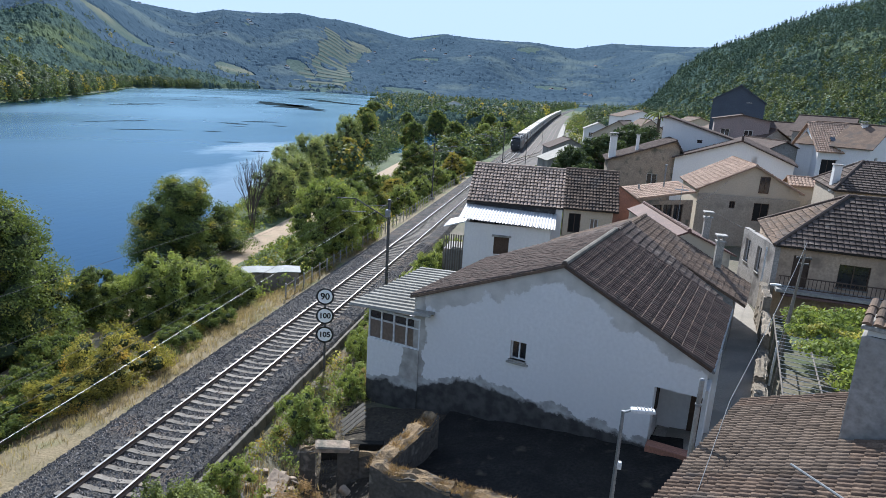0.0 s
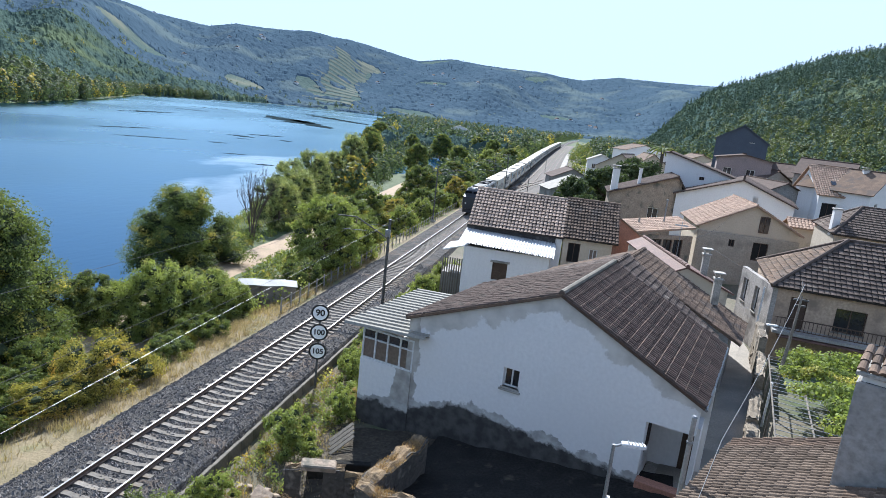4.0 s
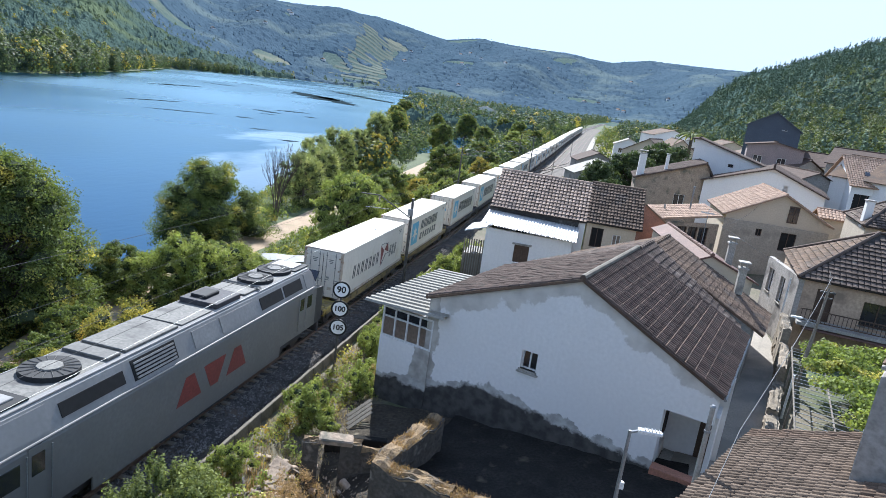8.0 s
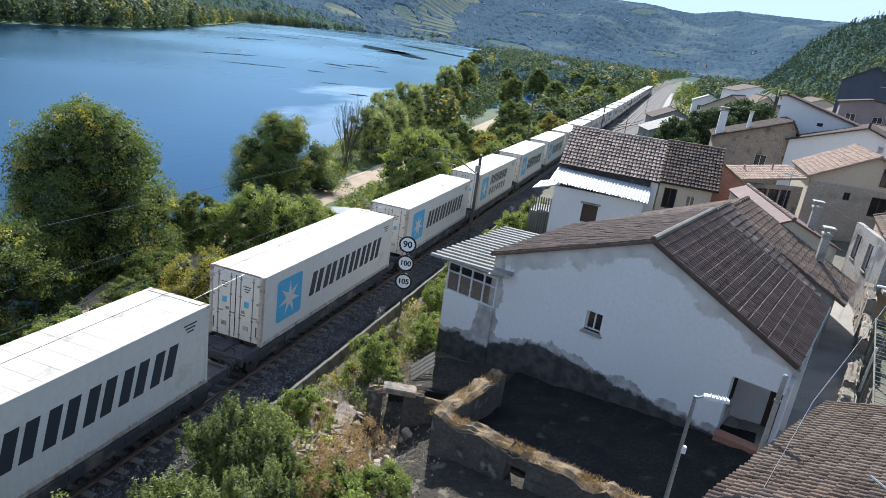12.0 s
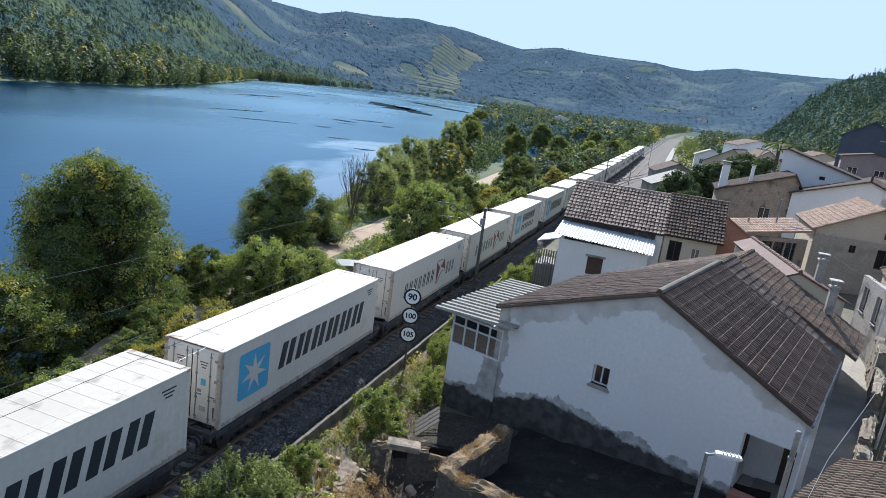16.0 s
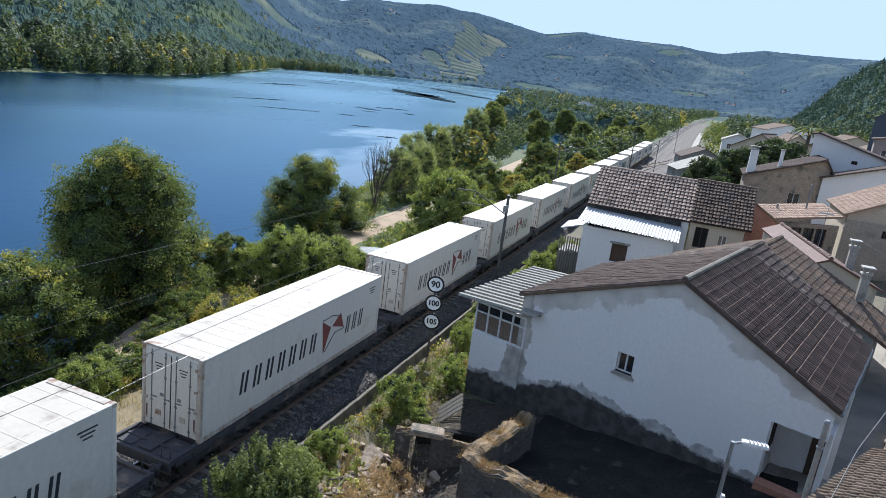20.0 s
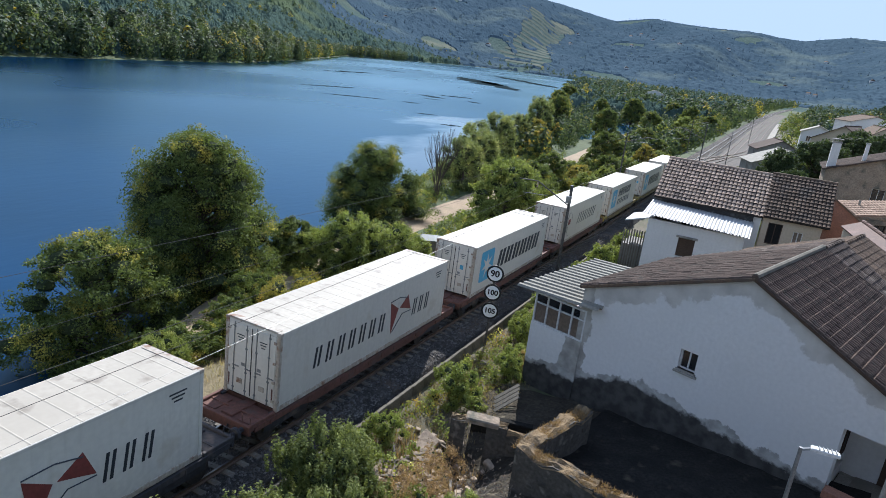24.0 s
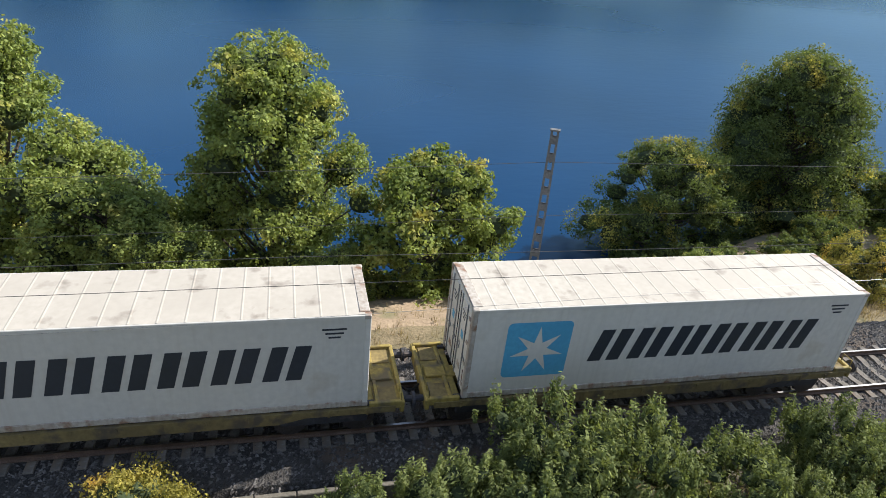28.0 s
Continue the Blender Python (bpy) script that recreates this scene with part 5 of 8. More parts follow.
def house(name, label, m, W, D, zb, ze, zr, wall, roof, xr=None, zel=None, over=0.35, side=0.35, tiles=(0.24, 0.38), front=(), left=(), right=(), seed=1, ol=None, orr=None, hip=0.0, front_wall=None):
    """A gabled house: front wall along local x, ridge along local y at xr. ze, zel: the right and left eave heights at the roof's edges."""
    h = thing(name, m, label, "house")
    xr = W / 2 if xr is None else xr
    zel = ze if zel is None else zel
    ol, orr = (side if ol is None else ol), (side if orr is None else orr)
    sl, sr = (zr - zel) / (xr + ol), (zr - ze) / (W - xr + orr)
    wl, wr = zel + sl * ol - 0.1, ze + sr * orr - 0.1
    low = min(wl, wr)
    th = 0.3
    walls = {"front": ((0, 0), (1, 0), W, front), "right": ((W, 0.3), (0, 1), D - 0.6, [(p[0] - 0.3, p[1] - 0.3, *p[2:]) for p in right]), "left": ((0, D - 0.3), (0, -1), D - 0.6, [(p[0] - 0.3, p[1] - 0.3, *p[2:]) for p in left]), "back": ((W, D), (-1, 0), W, ())}
    for key, (o, d, ln, holes) in walls.items():
        top = {"front": low, "back": low, "left": wl, "right": wr}[key]
        g = wall_panel(Geo(), o, d, ln, zb, top, th, [hh[:4] for hh in holes])
        if key in ("front", "back") and not hip:
            y0 = 0 if key == "front" else D - th
            pts = [(0, y0, low), (W, y0, low), (W, y0, max(wr, low + 0.01)), (xr, y0, zr - 0.12), (0, y0, max(wl, low + 0.01))]
            g.prism(pts, (0, th, 0))
        part("wall", g, front_wall if key == "front" and front_wall else wall, h, weld=True)
        for x0, x1, z0, z1, st in holes:
            window(h, o, d, x0, x1, z0, z1, st)
    # solid dark box standing for the unlit rooms
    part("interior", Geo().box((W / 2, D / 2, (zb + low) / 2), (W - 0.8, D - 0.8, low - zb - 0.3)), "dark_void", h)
    lu = D + 2 * over
    roof_slope(h, (-ol, -over, zel), (0, 1, 0), (xr, -over, zr), lu, roof, tiles, seed, hip)
    roof_slope(h, (W + orr, -over, ze), (0, 1, 0), (xr, -over, zr), lu, roof, tiles, seed + 1, hip)
    if hip:
        wd = W + ol + orr
        for y, s in ((-over, 1), (D + over, -1)):
            roof_slope(h, (-ol, y, ze), (1, 0, 0), (-ol, y + s * hip, zr), wd, roof, tiles, seed + 2, wd / 2)
            for x in (-ol, W + orr):
                part("hip_tiles", Geo().tube((x, y, ze + 0.05), (xr, y + s * hip, zr + 0.05), 0.11, n=7), roof, h)
    g = Geo()
    lr = lu - 2 * hip
    k = max(1, int(lr / 0.4))
    for i in range(k):
        y = -over + hip + i * lr / k
        g.tube((xr, y, zr + 0.02 + 0.01), (xr, y + lr / k * 1.05, zr + 0.02), 0.12, 0.10, 7)
    part("ridge_tiles", g, roof, h, kind="stuff")
    return h


def chimney(x, y, z0, z1, s=0.5, mat="white_wall", label="pale rendered chimney with a capped top", pots=True, az=0):
    c = thing("chimney", pose(x, y, z0, 0, 0, az), label, "chimney")
    hgt = z1 - z0
    part("shaft", Geo().box((0, 0, hgt / 2 - 0.2), (s, s, hgt + 0.4), ch=0.02), mat, c)
    part("collar", Geo().box((0, 0, hgt + 0.05), (s + 0.14, s + 0.14, 0.1), ch=0.02), "concrete", c)
    if pots:
        for a in (-1, 1):
            for b in (-1, 1):
                part("post", Geo().box((a * s * 0.35, b * s * 0.35, hgt + 0.22), (0.07, 0.07, 0.25)), "concrete", c)
        part("cap", Geo().box((0, 0, hgt + 0.38), (s + 0.2, s + 0.2, 0.08), ch=0.03), "concrete", c)
    return c


def slab_roof(parent, p, u_end, v_end, mat, tiles, seed):
    """A single slope from the corner p along the eave to u_end and up to v_end."""
    p, q, r = Vector(p), Vector(u_end), Vector(v_end)
    u, v = q - p, r - p
    n = u.cross(v).normalized()
    n = n if n.z > 0 else -n
    slab = part("roof_slope", Geo().prism([a - n * 0.1 for a in (p, q, q + v, r)], n * 0.1), mat, parent)
    part("roof_tiles", tile_field(p, u, v, u.length, v.length, tiles[0], tiles[1], tiles[2], random.Random(seed)), mat, slab, kind="stuff")
    return slab


def pink_shed():
    """The lean-to with a pink clay roof and a row of dark openings."""
    a = thing("pink_roofed_shed", Matrix(), "low shed with a pink clay roof and glazed front", "shed")
    p, q, r = (6.6, 57.5, 5.0), (12.0, 61.0, 5.55), (5.4, 60.6, 5.5)
    slab_roof(a, p, q, r, "tile_pink", (0.26, 0.4, 0.05), 51)
    d = (Vector(q) - Vector(p)).to_2d().normalized()
    holes = [(1.6 + 1.2 * k, 2.65 + 1.2 * k, 2.6, 4.4) for k in range(3)]
    o = (6.75, 57.85)
    part("wall", wall_panel(Geo(), o, d, 6.1, -0.5, 4.75, 0.25, holes), "stone_wall", a, weld=True)
    for h in holes:
        window(a, o, d, *h, "d", 0.12)
    part("wall", Geo().prism([(6.7, 57.9, -0.5), (5.6, 60.5, -0.5), (5.6, 60.5, 5.35), (6.7, 57.9, 4.85)], (0.25, 0.1, 0)), "stone_wall", a)
    part("stove_pipe", Geo().tube((9.2, 61.6, 5.2), (9.2, 61.6, 7.6), 0.07, n=8).tube((9.2, 61.6, 7.6), (9.2, 61.6, 7.75), 0.11, n=8), "steel", a)
    part("vent", Geo().tube((6.9, 60.4, 5.3), (6.9, 60.4, 5.9), 0.09, n=8), "concrete", a)
    return a


def street_wing():
    """The rendered end wall of the balcony house on the street."""
    a = thing("street_end_wall", Matrix(), "grey rendered end wall with two windows on the street", "wall")
    o, d = (12.5, 46.1), (0.05, -0.9987)
    holes = [(0.7, 1.6, 3.2, 4.7), (3.0, 3.8, 3.1, 4.7)]
    # pale plaster drawn grey: the wall's shade is put into its colour
    part("wall", wall_panel(Geo(), o, d, 5.9, -0.8, 5.3, 0.3, holes), "greyed_wall", a, "pale render, greyed for its shade", weld=True)
    for h in holes:
        window(a, o, d, *h, "w", 0.18)
    part("drainpipe", Geo().tube((12.35, 40.3, 5.2), (12.35, 40.3, 0.2), 0.05, n=8), "frame_white", a)
    return a


def build_village():
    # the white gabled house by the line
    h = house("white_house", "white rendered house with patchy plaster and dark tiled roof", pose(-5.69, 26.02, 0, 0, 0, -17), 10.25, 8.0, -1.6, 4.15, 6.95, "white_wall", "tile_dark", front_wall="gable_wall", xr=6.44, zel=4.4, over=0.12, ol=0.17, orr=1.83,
              tiles=(0.19, 0.42, 0.075), front=[(4.53, 5.22, 2.66, 3.46, "w")], right=[(0.7, 3.1, 0.9, 3.3, "o")], seed=11)
    part("window_ledge", Geo().box((4.875, -0.04, 2.54), (0.93, 0.09, 0.08), ch=0.01), "concrete", h)
    part("verge_board", Geo().prism([(-0.17, -0.14, 4.33), (6.44, -0.14, 6.86), (6.44, -0.14, 6.98), (-0.17, -0.14, 4.44)], (0, 0.04, 0)), "tile_brown", h)
    part("verge_board", Geo().prism([(12.08, -0.14, 4.08), (6.44, -0.14, 6.86), (6.44, -0.14, 6.98), (12.08, -0.14, 4.19)], (0, 0.04, 0)), "wood_dark", h)
    for k in range(1, 15):
        f = k / 15
        x, z = 12.08 + (6.44 - 12.08) * f, 4.15 + (6.95 - 4.15) * f
        part("course_ridge", Geo().tube((x, -0.1, z + 0.085), (x, 8.05, z + 0.085), 0.022, n=5), "tile_brown", h, "lighter raised line between tile courses")
    part("verge_cap", Geo().tube((6.44, -0.1, 7.02), (6.44, 8.1, 7.02), 0.12, n=8), "kerb", h, "grey mortared ridge")
    part("porch_gable", Geo().prism([(10.25, 0, 3.0), (11.95, 0, 3.0), (11.95, 0, 4.12), (10.25, 0, 4.95)], (0, 0.25, 0)), "gable_wall", h)
    part("porch_wall", Geo().box((11.2, 2.3, 1.6), (2.0, 0.2, 5.0)), "white_wall", h)
    part("porch_side", Geo().box((11.95, 1.6, 1.0), (0.16, 1.2, 3.8)), "white_wall", h)
    part("porch_floor", Geo().box((11.15, 1.15, 0.35), (1.7, 2.2, 0.2)), "concrete", h)
    d = part("porch_door", Geo().box((11.6, 2.17, 1.55), (0.42, 0.06, 2.0), ch=0.02), "wood_dark", h)
    part("door_frame", Geo().box((11.6, 2.18, 2.6), (0.56, 0.05, 0.1)), "frame_white", d)
    part("porch_step", Geo().box((11.1, -0.1, 0.1), (1.7, 0.5, 1.4), ch=0.02), "brick", h, "low red-brown wall under the porch")
    g = Geo()
    g.tube((12.12, -0.1, 4.08), (12.12, 8.1, 4.08), 0.06, n=8)
    g.tube((12.12, 7.9, 4.08), (12.0, 7.9, 0.8), 0.04, n=8)
    part("gutter", g, "steel", h)
    # glazed annex at its west end
    a = thing("glazed_annex", pose(-7.6, 26.6, 0, 0, 0, -17) @ pose(-0.36, -0.05, 0), "white annex with a curtained window band and corrugated roof", "annex")
    W, D = 2.68, 5.4
    part("wall", wall_panel(Geo(), (0, 0), (1, 0), W, -1.6, 1.95, 0.25), "annex_wall", a, "white render, bare and blackened at the foot")
    part("wall", wall_panel(Geo(), (0, D), (0, -1), D - 0.25, -1.6, 1.95, 0.25), "white_wall", a)
    part("window_band", Geo().box((W / 2, 0.1, 1.99), (W, 0.12, 0.08)).box((W / 2, 0.1, 2.92), (W, 0.10, 0.06)).box((W / 2, 0.1, 3.36), (W, 0.12, 0.08)), "frame_white", a)
    for k in range(5):
        part("mullion", Geo().box((0.04 + k * (W - 0.08) / 4, 0.1, 2.67), (0.07, 0.11, 1.36)), "frame_white", a)
        if k < 4:
            x = 0.04 + (k + 0.5) * (W - 0.08) / 4
            part("pane", Geo().box((x, 0.12, 2.46), (W / 4 - 0.08, 0.02, 0.86)), "curtain", a)
            part("pane", Geo().box((x, 0.12, 3.14), (W / 4 - 0.08, 0.02, 0.36)), "glass", a)
    part("side_window", Geo().box((0.1, D / 2, 2.67), (0.06, D - 0.3, 1.3)), "curtain", a)
    g = Geo()
    nco, x0, x1, y0, y1 = 17, -0.75, 3.4, -0.45, 6.2
    for i in range(nco):
        for f, dz in ((0.0, 0.0), (0.16, 0.10), (0.5, 0.11), (0.66, 0.0)):
            y = y0 + (y1 - y0) * (i + f) / nco
            zc = 3.5 + 0.04 * (y - y0) + dz
            g.v += [(x0, y, zc), (x1, y, zc + 0.28)]
    k = nco * 4 - 1
    g.f = [(2 * i, 2 * i + 1, 2 * i + 3, 2 * i + 2) for i in range(k)]
    # valley strips take the darker slot: dirt and the corrugation's shade as colour
    g.s = [1 if i % 4 == 3 else 0 for i in range(k)]
    part("corrugated_roof", g, ("sheet", "sheet_dirt_shade"), a, "pale corrugated sheet roof, dirt and shade coloured into its valleys")
    # the roofs that continue behind it
    house("rear_house", "low house with mottled brown roof tiles", pose(-5.69, 26.02, 0, 0, 0, -17) @ pose(0.6, 8.3, 0), 10.2, 2.6, -1.2, 3.75, 6.95, "white_wall", "tile_wavy", xr=5.9, zel=4.3, over=0.1, tiles=(0.22, 0.36, 0.03, 0.06), seed=21, orr=0.7)
    house("back_house", "low house with a smooth brown tiled roof", pose(-5.69, 26.02, 0, 0, 0, -17) @ pose(1.4, 11.3, 0), 10.6, 4.6, -1.2, 3.5, 6.6, "grey_wall", "tile_brown", xr=5.0, zel=4.3, over=0.1, tiles=(0.19, 0.34, 0.03), seed=23, orr=0.6)
    # the house beside the line with a tin canopy
    house("tiled_house_end", "end of the pantiled house with older darker roof tiles", pose(4.3, 48.9, 0, 0, 0, 90), 7.2, 3.9, -2.0, 5.15, 7.62, "cream_wall", "tile_brown", front_wall="brick", xr=3.6, zel=5.08, over=0.1, tiles=(0.24, 0.36, 0.04, 0.07), seed=33, left=[(0.4, 1.3, 3.2, 4.7, "o"), (2.0, 2.6, 3.5, 4.4, "c")])
    house("tiled_house", "low house with pale pantile roof beside the railway", pose(0.3, 48.9, 0, 0, 0, 90), 7.2, 7.2, -2.0, 5.1, 7.5, "white_wall", "tile_pale", xr=3.6, zel=5.0, over=0.08, tiles=(0.27, 0.38, 0.05, 0.06), seed=31,
          left=[(2.1, 3.0, 3.2, 4.3, "w"), (5.4, 6.3, 3.2, 4.4, "o"), (0.5, 1.4, 3.4, 4.4, "c")])
    a = thing("tin_canopy_annex", pose(-6.6, 45.8, 0), "white annex under a shiny corrugated canopy", "annex")
    part("wall", wall_panel(Geo(), (0, 0), (1, 0), 6.2, -2.0, 3.9, 0.25, [(2.2, 3.3, 1.7, 3.0)]), "white_wall", a, weld=True)
    part("wall", wall_panel(Geo(), (6.2, 0.25), (0, 1), 2.75, -2.0, 3.9, 0.25), "white_wall", a)
    part("wall", wall_panel(Geo(), (0, 3.0), (0, -1), 2.75, -2.0, 3.9, 0.25), "white_wall", a)
    window(a, (0, 0), (1, 0), 2.2, 3.3, 1.7, 3.0, "k")
    part("shutter_hood", Geo().box((2.75, -0.08, 3.1), (1.4, 0.2, 0.12)), "concrete", a)
    g = Geo()
    for i in range(32 * 4 + 1):
        x = -0.4 + 6.9 * i / 128
        zc = 0.04 * math.sin(i * math.pi / 2)
        g.v += [(x, -0.5, 4.25 + zc - 0.035 * x), (x, 3.1, 4.75 + zc - 0.035 * x)]
    g.f = [(2 * i, 2 * i + 2, 2 * i + 3, 2 * i + 1) for i in range(128)]
    g.s = [0] * 128
    part("canopy_roof", g, "sheet_bright", a, "shiny corrugated sheet", smooth=True)
    part("fascia", Geo().box((3.0, 3.0, 4.85), (6.8, 0.1, 0.75)), "damp_wall", a, "dark stained parapet")
    for k in range(14):
        part("canopy_stud", Geo().box((0.0 + k * 0.45, -0.35, 4.3 - 0.0157 * k), (0.05, 0.12, 0.08)), "steel", a)
    a = thing("balcony_shed", pose(-8.3, 46.6, 0), "small lean-to with timber slats by the line", "shed")
    part("roof", Geo().prism([(0, 0, 3.2), (1.6, 0, 3.7), (1.6, 3, 3.7), (0, 3, 3.2)], (0, 0, 0.08)), "frame_white", a)
    for k in range(9):
        part("slat", Geo().box((0.1 + k * 0.18, 0.05, 0.9), (0.09, 0.05, 3.6)), "wood_grey", a)
    part("wall", Geo().box((0.8, 1.6, -0.2), (1.5, 2.7, 3.4)), "grey_wall", a)
    bg = thing("brick_lean_to", Matrix(), "bare orange brick gable between the houses", "wall")
    part("wall", Geo().prism([(4.4, 50.2, -0.5), (7.9, 51.0, -0.5), (7.9, 51.0, 4.35), (4.4, 50.2, 6.8)], (-0.06, 0.25, 0)), "brick", bg)
    part("coping", Geo().prism([(4.4, 50.12, 6.8), (7.9, 50.92, 4.35), (7.9, 50.92, 4.45), (4.4, 50.12, 6.9)], (-0.1, 0.42, 0)), "tile_brown", bg)
    # brick gable and red roof
    house("red_roofed_house", "long low house with a red sheet roof", pose(4.7, 38.4, 0, 0, 0, 9.1) @ pose(1.9, 0, 0), 3.6, 9.6, -0.5, 4.7, 6.0, "cream_wall", "tile_red", zel=5.5, ol=0.15, xr=1.0, over=0.1, tiles=None, seed=41)
    chimney(8.95, 41.0, 5.2, 6.5, 0.38, "concrete")
    chimney(8.9, 36.9, 4.9, 5.9, 0.38, "concrete", "grey concrete chimney with a flat cap")
    # low pink-roofed sheds and the cream gable
    pink_shed()
    c = house("cream_house", "cream-gabled house with pink clay tiles and grey base", pose(12.47, 62.35, 0), 8.5, 8.6, 0.0, 5.9, 8.19, "cream_wall", "tile_pink", xr=4.5, zel=5.69, tiles=(0.27, 0.4, 0.05), seed=61)
    w = part("gable_window", Geo().box((5.48, -0.02, 6.5), (0.85, 0.08, 1.5), ch=0.01), "wood_dark", c, "tall dark shuttered window")
    part("pane", Geo().box((5.28, -0.065, 6.5), (0.32, 0.02, 1.3)), "glass", w)
    part("pane", Geo().box((5.68, -0.065, 6.5), (0.32, 0.02, 1.3)), "glass", w)
    a = thing("block_lean_to", pose(12.47, 62.1, 0), "bare block lower wall of the cream house", "wall")
    part("wall", wall_panel(Geo(), (-0.1, -0.02), (1, 0), 8.7, 0.0, 5.35, 0.2, [(2.8, 3.3, 4.2, 4.85), (4.9, 6.2, 3.2, 4.86)]), "buff_wall", a, weld=True)
    window(a, (-0.1, -0.02), (1, 0), 2.8, 3.3, 4.2, 4.85, "o", 0.1)
    window(a, (-0.1, -0.02), (1, 0), 4.9, 6.2, 3.2, 4.86, "o", 0.1)
    house("long_white_house", "long white gabled house with grey roof", pose(12.6, 79.0, 0, 0, 0, -14), 12.3, 11.0, 1.0, 7.3, 9.6, "white_wall", "tile_dark", xr=6.8, zel=7.1, tiles=(0.3, 0.42, 0.05), seed=71, front=[(8.1, 8.6, 8.0, 8.45, "o"), (2.4, 2.9, 5.5, 5.9, "o")])
    house("stone_house", "old stone house with a sagging brown roof", pose(5.2, 79.5, 0, 0, 0, 0), 8.0, 6.5, -1.0, 7.6, 9.0, "stone_wall", "tile_dark", xr=7.4, zel=6.2, tiles=(0.3, 0.42, 0.06), seed=81, front=[(4.6, 5.8, 3.6, 5.0, "w")])
    chimney(5.6, 80.2, 6.3, 9.0, 0.8, "white_wall", "broad white chimney with a flared base")
    chimney(8.4, 80.4, 7.0, 9.3, 0.35, "white_wall", "slim white chimney pipe", False)
    house("white_parapet_house", "white house with a steep single slope", pose(11.8, 86.0, 0, 0, 0, -10), 9.0, 6.0, 3.0, 9.0, 11.6, "white_wall", "tile_dark", xr=0.4, zel=11.4, tiles=(0.3, 0.42), seed=91, front=[(4.2, 4.8, 8.6, 9.0, "o")])
    h = house("veranda_house", "white house with pink tiled roof and glazed veranda", pose(35.1, 85.3, 0, 0, 0, 90), 9.3, 5.2, 2.5, 8.6, 11.87, "white_wall", "tile_pink", xr=4.65, zel=8.6, tiles=(0.28, 0.38, 0.06), seed=101, left=[(0.5, 2.7, 5.6, 7.7, "o"), (3.3, 4.6, 6.2, 7.7, "d")])
    for x in (1.5, 3.3):
        part("skylight", Geo().box((1.7, x, 10.1), (0.7, 0.55, 0.08), pose(0, 0, 0, 0, -35, 0).to_3x3(), ch=0.02), "glass", h, "dark roof light")
    chimney(35.6, 88.5, 10.3, 12.0, 0.6, "white_wall", "white rendered chimney on the gable")
    house("veranda_extension", "low porch roofed with red tiles", pose(26.4, 66.6, 0, 0, 0, 84), 3.0, 4.6, 2.5, 6.2, 6.9, "cream_wall", "tile_pink", tiles=(0.3, 0.4), seed=103)
    house("yard_house", "old house with a broad dark tiled hip roof", pose(30.0, 53.9, 0, 0, 0, 81), 8.0, 9.0, 0.5, 7.3, 9.4, "buff_wall", "tile_wavy", over=0.2, ol=0.3, orr=0.3, hip=2.6, tiles=(0.3, 0.36, 0.012, 0.065), seed=107)
    chimney(21.6, 57.0, 7.4, 9.1, 0.55, "white_wall", "white chimney with a red clay pot", False)
    house("slate_house", "tall dark slate-clad gabled house", pose(23.6, 118.0, 0, 0, 0, -12), 8.0, 9.0, 5.0, 14.0, 16.8, "slate", "slate", xr=4.0, zel=14.2, tiles=None, seed=111, front=[(5.2, 6.0, 14.0, 14.6, "w")])
    house("pink_house", "dusky mauve house with white windows", pose(21.5, 104, 0, 0, 0, -10), 7.5, 7.0, 4.0, 11.4, 12.2, "mauve_wall", "tile_dark", tiles=None, seed=121, front=[(1.0, 2.2, 8.4, 10.0, "w"), (4.2, 5.4, 8.4, 10.0, "w")])
    # the house across the street with a balcony
    h = house("balcony_house", "old stone house with broad dark tiled roof and balcony", pose(25.7, 38.24, 0, 0, 0, 81), 8.2, 13.0, 0.0, 5.4, 8.2, "warm_wall", "tile_wavy", xr=4.1, zel=5.4, over=0.2, ol=0.3, orr=0.3, hip=4.3, tiles=(0.3, 0.36, 0.012, 0.065), seed=131,
              left=[(10.6, 11.9, 3.3, 4.7, "d"), (7.6, 8.6, 3.0, 4.9, "k"), (3.4, 5.0, 3.3, 4.7, "d"), (1.0, 1.9, 3.0, 4.9, "k")])
    slopes = [o for o in h.children if o.name.startswith("roof_slope")]
    for ob in (slopes[3], *slopes[3].children):
        ob.data.materials[0] = M["tile_brown"]
    b = part("balcony_floor", Geo().box((-0.6, 6.5, 2.95), (1.2, 12.6, 0.18)), "concrete", h)
    part("balcony_rail", Geo().box((-1.15, 6.5, 3.85), (0.06, 12.6, 0.06)).box((-1.15, 6.5, 3.2), (0.05, 12.6, 0.05)), "wood_dark", h)
    for k in range(60):
        part("baluster", Geo().box((-1.15, 0.3 + k * 0.21, 3.52), (0.03, 0.03, 0.62)), "wood_dark", h)
    part("balcony_canopy", Geo().box((-1.2, 7.0, 2.75), (0.5, 11, 0.08)), "tile_red", h)
    street_wing()
    # the big brown roof nearest the viewpoint, on its own house
    hh = house("near_house", "house under a large mossy brown clay-tiled roof", pose(0.54, 10.07, 0, 0, 0, -28.7), 13.5, 13.4, -0.5, 3.4, 6.5, "grey_wall", "tile_brown", xr=6.8, zel=3.4, over=0.1, ol=0.2, tiles=None, seed=151)
    return h, hh


BALCONY_HOUSE, NEAR_HOUSE = build_village()


